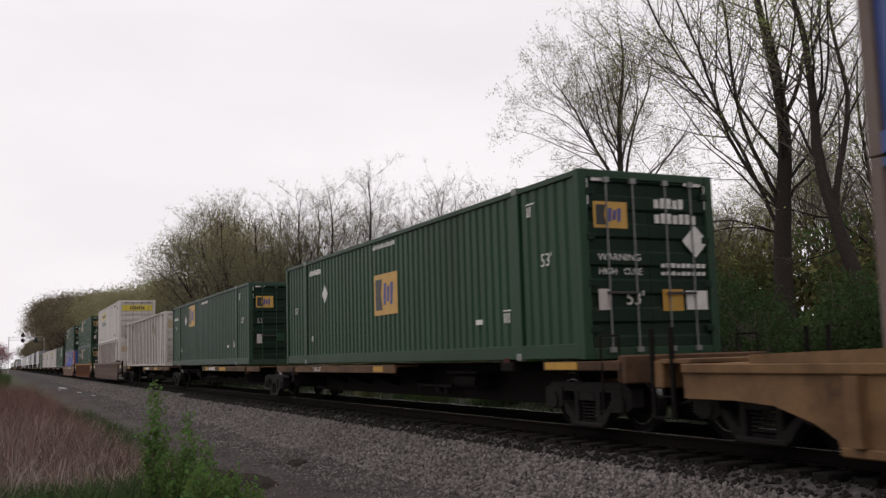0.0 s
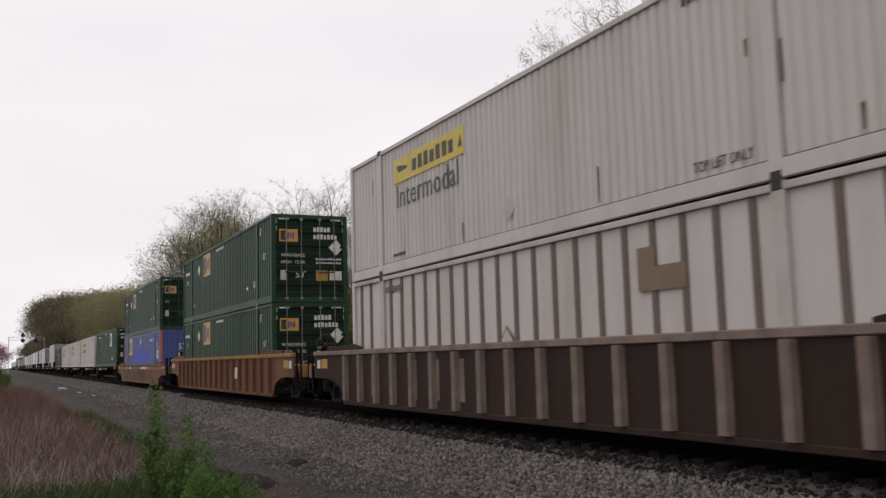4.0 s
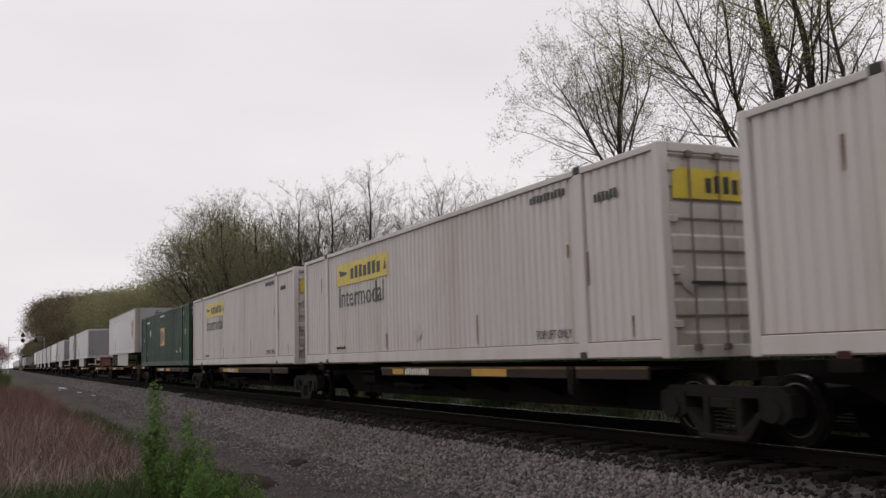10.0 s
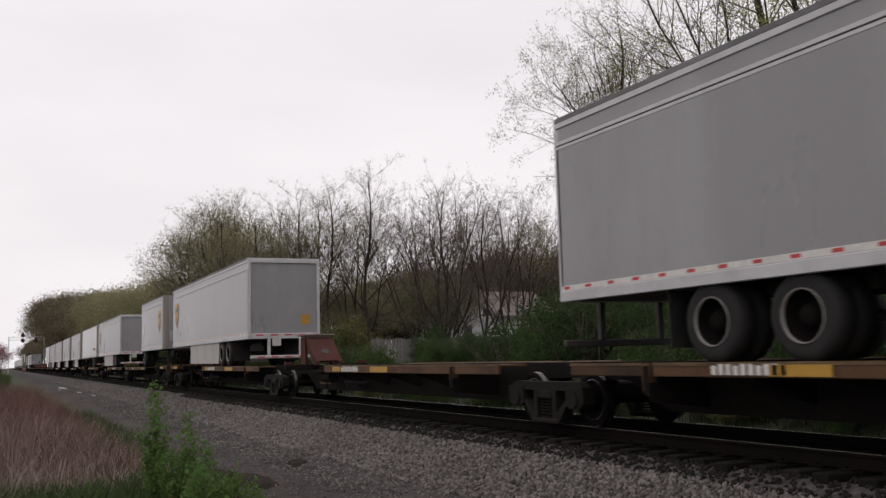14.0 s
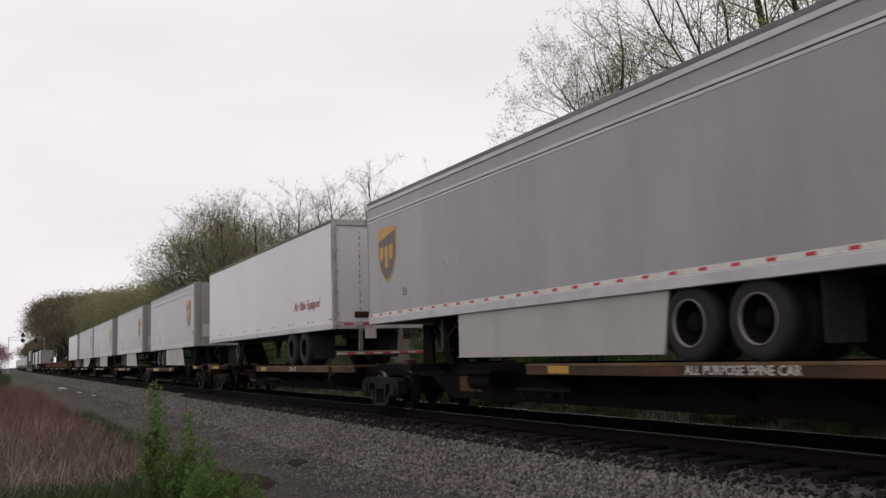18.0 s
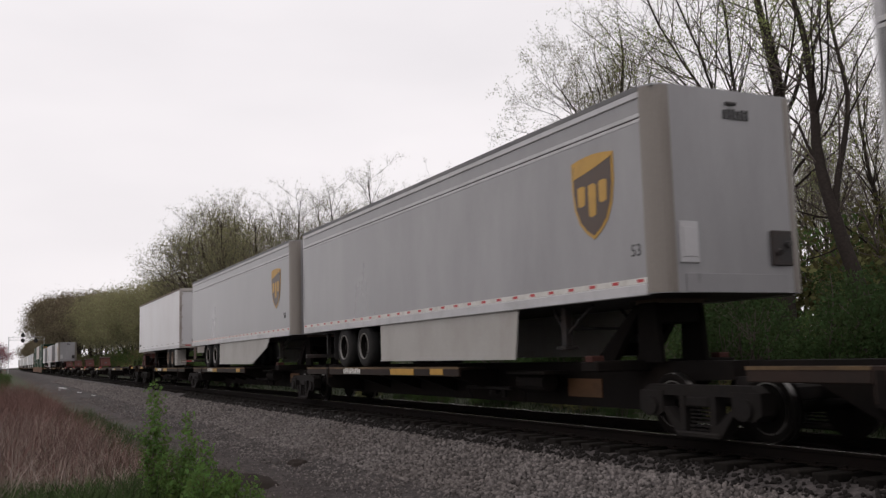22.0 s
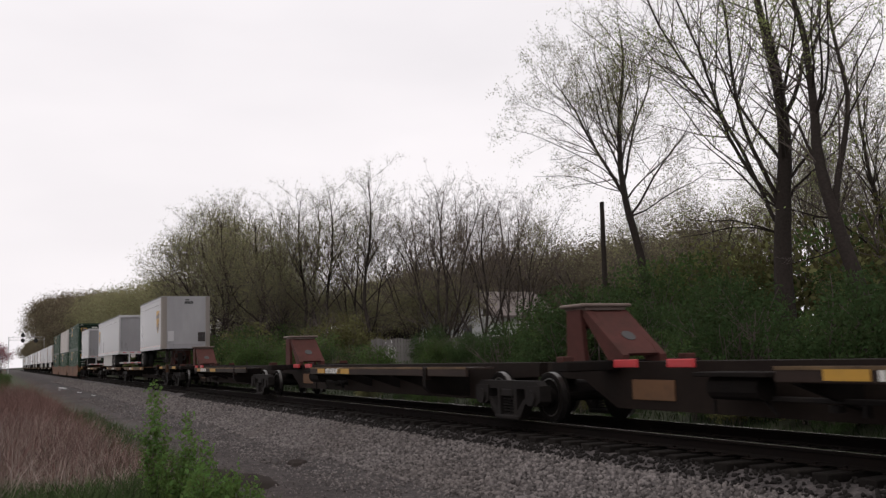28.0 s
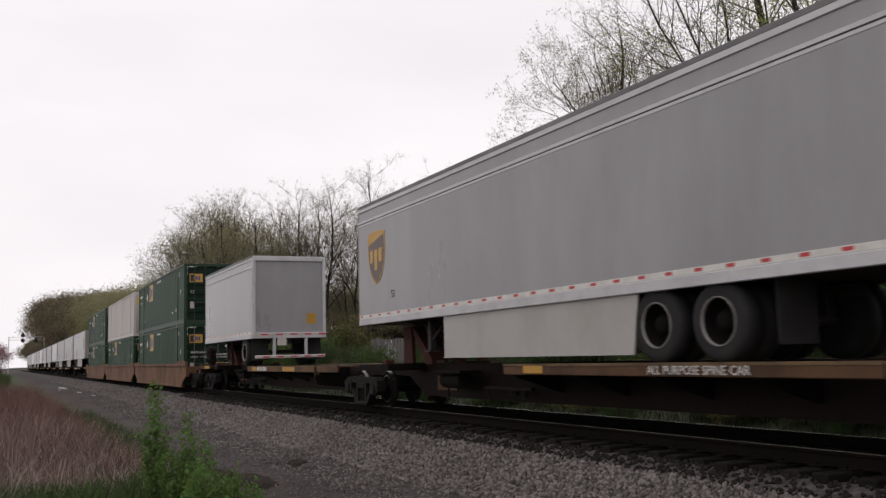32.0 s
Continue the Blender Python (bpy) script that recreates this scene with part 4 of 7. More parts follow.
        for k in (-1, 1):
            door = part("door", shared(("door", k) + key, lambda: Shape().box(*sorted((k * 0.01, k * (w - 0.09))), 0.03, 0.08, z0 + 0.2, z1 - 0.17, 0.01)), M_TRWHITE, root, "", back)
            part("lock_rod", shared(("lock_rod", k) + key, lambda: Shape().rod((k * 0.28, -0.0, z0 + 0.1), (k * 0.28, -0.0, z1 - 0.1), 0.014)), M_TRWHITE, door)
            for j in range(5):
                zz = z0 + 0.35 + j * 0.56
                part("hinge", shared(("hinge", k) + key, lambda: Shape().box(*sorted((k * (w - 0.14), k * (w - 0.02))), 0.0, 0.03, 0, 0.08, 0.01)), M_WHITE_DIRTY, door, "", pose(0, 0, zz))
        part("lamp_cluster", shared(("lamp_cluster",) + key, lambda: Shape().box(-0.72, -0.28, 0.0, 0.03, z0 + 0.3, z0 + 0.46, 0.01).rod((-0.62, 0.0, z0 + 0.38), (-0.62, -0.02, z0 + 0.38), 0.055).rod((-0.5, 0.0, z0 + 0.38), (-0.5, -0.02, z0 + 0.38), 0.055).rod((-0.38, 0.0, z0 + 0.38), (-0.38, -0.02, z0 + 0.38), 0.055)), M_CAR_RED, root, "rusty cluster of tail lamps", back)
        part("document_box", shared(("document_box",) + key, lambda: Shape().box(0.24, 0.68, -0.03, 0.03, z0 + 0.32, z0 + 0.46, 0.01)), M_BLACK, root, "black box on the door", back)
        part("number_marking", shared(("tail_number_marking",) + key, lambda: bars(10, 0.07, 0.12, 0.025)), M_BLACK, root, "", back @ pose(0.1, 0.026, z1 - 0.36))
        for k in (-0.62, 0.0, 0.62):
            def rivets():
                s = Shape()
                for j in range(13):
                    s.box(-0.012, 0.012, -0.006, 0.0, z0 + 0.5 + j * 0.17, z0 + 0.5 + j * 0.17 + 0.05 + 0.03 * (j % 3))
                return s
            part("rivet_marking", shared(("rivet_marking",) + key, rivets), M_POST, root, "dashed line of rusty rivets", back @ pose(k + 0.06, 0.027, 0))
    red, white = Shape(), Shape()
    for i in range(10):
        (red if i % 2 else white).box(-w + i * 0.259, -w + (i + 1) * 0.259, -0.026, -0.02, z0 + 0.11, z0 + 0.16)
        (red if i % 2 else white).box(-w + 0.06 + i * 0.246, -w + 0.06 + (i + 1) * 0.246, -0.086, -0.08, 0.29, 0.335)
    part("reflective_tape", shared(("tail_red",) + key, lambda: red), M_RED, root, "", back)
    part("reflective_tape", shared(("tail_white",) + key, lambda: white), M_WHITE_DIRTY, root, "", back)
    bp = part("rear_bumper", shared(("rear_bumper",) + key, lambda: Shape().box(-w + 0.05, w - 0.05, -0.08, 0.02, 0.26, 0.37, 0.015).box(-0.62, -0.52, -0.05, 0.05, 0.36, z0, 0.01).box(0.52, 0.62, -0.05, 0.05, 0.36, z0, 0.01)), M_DARKTRIM if d > 0 else M_RAIL_ALU if grey else M_POST, root, "", back)
    if d < 0:
        part("number_sheet", shared(("number_sheet",) + key, lambda: Shape().box(-0.46, -0.14, -0.03, -0.022, 0.7, 0.98)), M_WHITE_DIRTY, root, "", back)
    # running gear
    rim_paint = rims or M_RIM
    for i, u in enumerate(wheels):
        x = lead - u
        ax = part("axle", shared(("axle",), lambda: Shape().rod((0, -1.0, 0.5), (0, 1.0, 0.5), 0.07, 10).box(-0.1, 0.1, -0.6, -0.45, 0.5, 1.0, 0.02).box(-0.1, 0.1, 0.45, 0.6, 0.5, 1.0, 0.02)), M_DARKTRIM, root, "", pose(x, 0, 0))
        for sd in (-1, 1):
            part("tyre", shared(("tyre", sd), lambda: Shape().lathe([(sd * y, r) for y, r in ((1.27, 0.3), (1.28, 0.4), (1.265, 0.47), (1.22, 0.505), (1.03, 0.505), (0.99, 0.45), (0.97, 0.45), (0.93, 0.505), (0.72, 0.505), (0.66, 0.4), (0.66, 0.3))], 28, (0, 0, 0.505), (False, True)), True), M_RUBBER, ax, "black dual tyres")
            part("rim", shared(("rim", sd, rim_paint.name), lambda: Shape().lathe([(sd * y, r) for y, r in ((1.262, 0.308), (1.283, 0.308), (1.283, 0.293), (1.25, 0.287))], 28, (0, 0, 0.505), (False, False)), True), rim_paint, ax, "worn pale rim lip")
            # On most trailers the dish is near black, standing in for shade inside the rim.
            part("wheel_disc", shared(("wheel_disc", sd, rim_paint.name), lambda: Shape().lathe([(sd * y, r) for y, r in ((1.25, 0.288), (1.08, 0.265), (1.06, 0.17), (1.12, 0.15), (1.2, 0.12), (1.21, 0.05))], 24, (0, 0, 0.505), (False, True)), True), M_RIM_RUST if rims is M_RIM_RUST else M_WHEEL, ax)
    mid = lead - sum(wheels) / len(wheels)
    span = 1.2 if len(wheels) > 1 else 0.6
    for sd in (-1, 1):
        part("axle_slider", shared(("axle_slider", len(wheels), sd), lambda: Shape().box(-span, span, sd * 0.56 - 0.06, sd * 0.56 + 0.06, 0.78, z0, 0.01)), M_DARKTRIM, root, "", pose(mid, 0, 0))
        part("mud_flap", shared(("mud_flap", sd), lambda: Shape().box(-0.01, 0.01, sd * 0.95 - 0.3, sd * 0.95 + 0.3, 0.2, z0, 0.004)), M_RUBBER, root, "", pose(mid - d * (span + 0.35), 0, 0))
    lx = lead - (legs if legs is not None else (3.2 if d > 0 else length - 3.2))
    for sd in (-1, 1):
        leg = part("landing_leg", shared(("landing_leg", sd), lambda: Shape().box(-0.07, 0.07, sd * 0.75 - 0.07, sd * 0.75 + 0.07, 0.32, z0, 0.012).box(-0.14, 0.14, sd * 0.75 - 0.13, sd * 0.75 + 0.13, 0.27, 0.32, 0.01)), M_DARKTRIM, root, "", pose(lx, 0, 0))
        part("leg_brace", shared(("leg_brace", sd), lambda: Shape().rod((0, sd * 0.75, 0.5), (0.7, sd * 0.7, z0), 0.03).rod((0, sd * 0.75, 0.5), (-0.5, sd * 0.7, z0), 0.03).rod((0, 0.0, 0.6), (0, sd * 0.75, 0.6), 0.025)), M_DARKTRIM, leg)
    if skirt:
        a, b, cut, slope = skirt if len(skirt) > 3 else skirt + (0.0,)
        for sd in (-1, 1):
            xa, xb = lead - a, lead - b
            me = shared(("skirt", sd) + key + skirt, lambda: Shape().prism([(xb - slope, 0.12), (xa, 0.14), (xa, z0), (xb, z0)][::-1] if slope < 0 else [(xb - slope * 0.1, 0.12 + slope * 0.24), (xb - slope, 0.12), (xa - cut, 0.14), (xa, z0 - 0.01 if cut > 0.5 else 0.16), (xa, z0), (xb + 0.15, z0)][::-1], "y", sd * (w - 0.02) - 0.012, sd * (w - 0.02) + 0.012))
            part("side_skirt", me, M_SKIRT, root, "pale side skirt panel")
    if logo is not None:
        x = lead - logo
        sh = part("shield_logo", shared(("shield_logo",), lambda: Shape().prism(shield(1.08, 1.26), "y", -0.004, 0.004)), M_GOLD, root, "gold-edged dark brown shield logo with plain gold shapes", pose(x, -w - 0.026, 2.48))
        part("shield_field", shared(("shield_field",), lambda: Shape().prism(shield(0.98, 1.15), "y", -0.008, -0.004)), M_BROWN, sh, "dark brown field")
        part("shield_crown", shared(("shield_crown",), lambda: Shape().prism([(-0.47, 0.33), (-0.2, 0.37), (0.12, 0.43), (0.47, 0.51), (0.47, 0.57), (0.0, 0.6), (-0.47, 0.56)][::-1], "y", -0.012, -0.008)), M_GOLD, sh, "gold swoosh across the shield's top")
        for i, (x0, z0m, z1m) in enumerate(((-0.28, -0.12, 0.2), (0.0, -0.3, 0.2), (0.27, -0.12, 0.22))):
            part("shield_mark", shared(("shield_mark", i), lambda: Shape().prism([(x0 - 0.1, z0m + 0.03), (x0 - 0.02, z0m), (x0 + 0.08, z0m + 0.03), (x0 + 0.1, z1m - 0.03), (x0 + 0.02, z1m), (x0 - 0.1, z1m - 0.02)], "y", -0.012, -0.008)), M_GOLD, sh)
        if length > 12:
            part("size_figures", words("53", 0.24, M_BLACK), M_BLACK, root, "", pose(x + 0.85, -w - 0.024, 1.5))
    return root


G_NOSE = trailer("silver-grey box trailer with brown shield logo, nose leading, pale skirts", 16.15, "grey", 1, (12.8, 11.35), (10.2, 4.0, 0.1), 1.46)
G_NOSE_CUT = trailer("silver-grey box trailer with brown shield logo and slant-cut skirts", 16.15, "grey", 1, (12.8, 11.35), (10.4, 2.9, 0.1, 2.2), 1.78)
G_MID = trailer("shorter silver-grey box trailer with brown shield logo, nose leading", 13.72, "grey", 1, (10.8, 9.3), (8.25, 3.45, 0.0, -0.6), 1.6)
G_PUP = trailer("short single-axle silver-grey pup trailer with brown shield logo", 8.53, "grey", 1, (7.55,), None, 1.32, legs=1.7)
G_DOOR = trailer("silver-grey box trailer with roll-up door leading, pale skirts", 16.15, "grey", -1, (4.6, 3.4), (11.2, 5.1, 0.1), 14.7)
G_DOOR_PUP = trailer("short silver-grey pup trailer with roll-up door leading", 8.53, "grey", -1, (1.4,), None, None, legs=6.4)
W_AIR = trailer("white box trailer with red lettering and bare tandem wheels", 16.15, "white", -1, (4.1, 2.8), None, None, M_DARKTRIM)
W_BOX = trailer("plain white box trailer with rust-streaked doors leading", 14.63, "white", -1, (3.6, 2.3), None, None, M_RIM_RUST)
phrase(W_AIR, "Air Ride Equipped", 0.36, M_MAROON, 0.9, 4.45, -1.295 - 0.024, 1.6, "dark red slanted lettering", 0.3, 0.006)
part("number_marking", bars(9, 0.06, 0.11, 0.03), M_BLACK, W_BOX, "", pose(-7.1, -1.295 - 0.024, 1.3))

for sd, x in ((-1, 5.85), (1, 6.6)):
    part("storage_box", Shape().box(x - 0.35, x + 0.35, *sorted((sd * 1.24, sd * 0.8)), 0.12, 0.9, 0.015), M_SKIRT, W_BOX, "beige box under the floor")

for kind, u in ((G_NOSE, -231.72), (G_DOOR, -268.27), (G_PUP, -287.3), (G_DOOR, -307.54), (W_AIR, -326.08), (G_MID, -345.42), (G_MID, -362.52), (G_NOSE, -379.8),
                (G_NOSE_CUT, -397.12), (W_BOX, -416.68), (G_PUP, -523.15), (G_DOOR, -543.4), (G_DOOR_PUP, -569.98),
                (G_NOSE, -641.41), (G_NOSE, -659.21), (G_DOOR, -677.01), (W_BOX, -694.81), (G_NOSE, -712.61), (G_MID, -731.41), (W_AIR, -749.41), (G_NOSE, -767.41), (G_NOSE, -785.41), (W_BOX, -803.41), (G_DOOR, -821.41), (G_NOSE, -839.41), (G_NOSE, -857.41)):
    size = {G_NOSE: 16.15, G_NOSE_CUT: 16.15, G_MID: 13.72, G_PUP: 8.53, G_DOOR: 16.15, G_DOOR_PUP: 8.53, W_AIR: 16.15, W_BOX: 14.63}[kind]
    used = any(k[0] is kind for k in TRAIN)
    load(copy_thing(kind, pose(0, 0, 0)) if used else kind, u, size, DECK if u > -343 or u < -520 else DECK_OLD)

# ---------------------------------------------------------------- bogies and cars
WHEELSETS = []      # (wheelset, place along the train)
WR = 0.42


def sideframe():
    """A cast side frame: top chord, pedestals at the axle boxes, a truss down to the spring seat, with open windows."""
    s = Shape()
    t = 0.09
    top = [(-1.12, 0.60), (-0.98, 0.70), (0.98, 0.70), (1.12, 0.60), (1.12, 0.5), (0.9, 0.56), (-0.9, 0.56), (-1.12, 0.5)]
    s.prism(top, "y", -t, t)
    for k in (-1, 1):
        s.prism([(k * x, z) for x, z in ((1.15, 0.62), (0.66, 0.62), (0.66, 0.34), (0.78, 0.28), (1.02, 0.28), (1.15, 0.36))][::-k], "y", -t - 0.02, t + 0.02)
        s.prism([(k * x, z) for x, z in ((0.72, 0.42), (0.60, 0.40), (0.26, 0.13), (0.30, 0.06), (0.42, 0.06))][::-k], "y", -t, t)
        s.prism([(k * x, z) for x, z in ((0.34, 0.6), (0.24, 0.6), (0.24, 0.1), (0.34, 0.1))][::-k], "y", -t, t)
        s.lathe([(-t - 0.06, 0.1), (-t - 0.06, 0.13), (t, 0.14)], 12, (k * 0.89, 0, 0.42))
    s.box(-0.42, 0.42, -t - 0.03, t + 0.03, 0.03, 0.11, 0.02)
    return s


def springs():
    s = Shape()
    for x in (-0.14, 0, 0.14):
        for k in range(6):
            s.rod((x, 0, 0.12 + k * 0.05), (x, 0, 0.145 + k * 0.05), 0.065, 8)
    s.box(-0.22, 0.22, -0.1, 0.1, 0.42, 0.56, 0.02)
    return s


def bogie(car, x, u):
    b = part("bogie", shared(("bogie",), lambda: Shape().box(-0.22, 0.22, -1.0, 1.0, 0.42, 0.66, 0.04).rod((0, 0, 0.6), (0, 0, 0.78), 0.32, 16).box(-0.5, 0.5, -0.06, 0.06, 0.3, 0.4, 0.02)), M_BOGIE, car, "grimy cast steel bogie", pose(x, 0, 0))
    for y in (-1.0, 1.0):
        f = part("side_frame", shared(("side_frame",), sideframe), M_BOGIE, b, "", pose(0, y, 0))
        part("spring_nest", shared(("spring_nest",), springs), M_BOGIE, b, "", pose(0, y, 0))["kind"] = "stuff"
    for k in (-0.89, 0.89):
        prof = [(0.64, 0.1), (0.66, 0.13), (0.675, 0.3), (0.66, 0.36), (0.655, WR), (0.76, WR - 0.006), (0.775, 0.37), (0.77, 0.33), (0.735, 0.3), (0.72, 0.16), (0.77, 0.13), (0.77, 0.1)]
        def ws():
            s = Shape().rod((0, -0.95, 0), (0, 0.95, 0), 0.08, 10)
            for sd in (-1, 1):
                s.lathe([(sd * y, r) for y, r in prof], 28)
                s.lathe([(sd * 0.62, 0.2), (sd * 0.63, WR + 0.025), (sd * 0.65, WR + 0.025), (sd * 0.66, 0.2)], 28)
            ws.dark = len(s.f)
            for sd in (-1, 1):
                s.lathe([(sd * 0.665, 0.3), (sd * 0.667, WR + 0.002), (sd * 0.755, WR - 0.002), (sd * 0.757, 0.3)], 28, caps=(False, False))
            return s
        me = shared(("wheelset",), ws)
        if not me.materials:
            me.materials.append(M_WHEEL)
            me.materials.append(M_TREAD)
            for p in me.polygons:
                p.material_index = 1 if p.index >= ws.dark else 0
        w = part("wheelset", me, M_WHEEL, b, "grimy wheelset with bright worn treads", pose(k, 0, WR))
        WHEELSETS.append((w, u + k, k))
    return b


def coupler(car, x, d):
    part("coupler", shared(("coupler", d), lambda: Shape().box(min(0, d * 1.25), max(0, d * 1.25), -0.09, 0.09, 0.62, 0.84, 0.03).box(min(d * 1.0, d * 1.42), max(d * 1.0, d * 1.42), -0.16, 0.16, 0.58, 0.9, 0.05)), M_BOGIE, car, "", pose(x, 0, 0))
    part("brake_hose", shared(("brake_hose", d), lambda: Shape().rod((d * 0.9, -0.3, 0.72), (d * 1.15, -0.28, 0.42), 0.025).rod((d * 1.15, -0.28, 0.42), (d * 1.5, -0.2, 0.36), 0.025)), M_RUBBER, car, "", pose(x, 0, 0))


def hitch(car, x, d, paint):
    """A trailer hitch: a stand with a flat plate, and a strut that slopes down to the deck on its d side."""
    st = part("hitch_stand", shared(("hitch_stand", d, paint.name), lambda: Shape().prism([(-0.25, 0.98), (0.3, 0.98), (0.22, 1.86), (-0.2, 1.86)], "y", -0.45, -0.37).prism([(-0.25, 0.98), (0.3, 0.98), (0.22, 1.86), (-0.2, 1.86)], "y", 0.37, 0.45).box(-0.2, 0.22, -0.37, 0.37, 1.55, 1.86, 0.02)), paint, car, "rusty red-brown trailer hitch stand" if paint is M_CAR_RED else "trailer hitch stand, coloured dark for the shade under its trailer", pose(x, 0, 0))
    part("hitch_plate", shared(("hitch_plate",), lambda: Shape().box(-0.36, 0.36, -0.5, 0.5, 1.9, 1.96, 0.02).box(-0.3, 0.3, -0.4, 0.4, 1.85, 1.9)), M_POST, st, "grey-brown top plate")
    part("hitch_strut", shared(("hitch_strut", d, paint.name), lambda: Shape().prism([(d * 0.15, 1.84), (d * 0.32, 1.84), (d * 1.3, 1.1), (d * 1.3, 0.98), (d * 0.95, 0.98)][::d], "y", -0.42, -0.3).prism([(d * 0.15, 1.84), (d * 0.32, 1.84), (d * 1.3, 1.1), (d * 1.3, 0.98), (d * 0.95, 0.98)][::d], "y", 0.3, 0.42).prism([(d * 0.3, 1.8), (d * 0.36, 1.82), (d * 1.26, 1.12), (d * 1.22, 1.08)][::d], "y", -0.3, 0.3)), paint, st)
    # No opening is cut: a black disc paints the darkness of the hole.
    part("hitch_hole", shared(("hitch_hole", d), lambda: Shape().rod((d * 0.86, 0, 1.352), (d * 0.906, 0, 1.41), 0.12, 14)), M_BLACK, st, "dark hole in the sloping plate")


def brake_wheel(car, x, y, z, d):
    def wheel():
        s = Shape()
        n = 18
        for i in range(n):
            a, b = 2 * math.pi * i / n, 2 * math.pi * (i + 1) / n
            s.rod((0, 0.28 * math.cos(a), 0.28 * math.sin(a)), (0, 0.28 * math.cos(b), 0.28 * math.sin(b)), 0.018, 6)
        for i in range(5):
            a = 2 * math.pi * i / 5
            s.rod((0, 0, 0), (0, 0.28 * math.cos(a), 0.28 * math.sin(a)), 0.013, 5)
        return s.rod((-0.12, 0, 0), (0.04, 0, 0), 0.04, 8)
    st = part("brake_stand", shared(("brake_stand",), lambda: Shape().box(-0.1, 0.0, -0.12, 0.12, -0.55, 0.15, 0.02)), M_CAR_DARK, car, "", pose(x, y, z))
    part("brake_wheel", shared(("brake_wheel",), wheel), M_DARKTRIM, st, "round hand brake wheel", pose(0.08 * d, 0, 0))["kind"] = "stuff"


def end_platform(car, x, d, paint):
    """The platform at a car's outer end, with steps, grab rails and yellow plates."""
    e = part("end_platform", shared(("end_platform", d, paint.name), lambda: Shape().box(*sorted((x * 0 - d * 0.9, d * 1.3)), -1.3, 1.3, 0.88, 1.02, 0.015).box(*sorted((d * 1.12, d * 1.3)), -1.3, 1.3, 0.7, 1.1, 0.02).box(*sorted((-d * 0.9, d * 1.2)), -0.3, 0.3, 0.6, 0.88, 0.02)), paint, car, "", pose(x, 0, 0))
    for sd in (-1, 1):
        part("step_ladder", shared(("step_ladder", d, sd), lambda: Shape().rod((d * 0.75, sd * 1.3, 0.3), (d * 0.75, sd * 1.3, 1.0), 0.016, 6).rod((d * 1.2, sd * 1.3, 0.3), (d * 1.2, sd * 1.3, 1.0), 0.016, 6)
             .box(*sorted((d * 0.75, d * 1.2)), sd * 1.3 - 0.06, sd * 1.3 + 0.06, 0.3, 0.325).box(*sorted((d * 0.75, d * 1.2)), sd * 1.3 - 0.03, sd * 1.3 + 0.03, 0.62, 0.64)), M_CAR_DARK, e, "grimy step ladder")
        part("grab_rail", shared(("grab_rail", d, sd), lambda: Shape().rod((d * 0.7, sd * 1.28, 1.0), (d * 0.7, sd * 1.28, 1.38), 0.014, 6).rod((d * 1.15, sd * 1.28, 1.0), (d * 1.15, sd * 1.28, 1.38), 0.014, 6).rod((d * 0.7, sd * 1.28, 1.38), (d * 1.15, sd * 1.28, 1.38), 0.014, 6)), M_CAR_DARK, e)
        part("yellow_plate", shared(("yellow_plate", d, sd), lambda: Shape().box(*sorted((-d * 0.8, d * 0.1)), sd * 1.306 - 0.008, sd * 1.306 + 0.008, 0.9, 1.01)), M_YELLOW, e, "bright yellow plate")
    return e


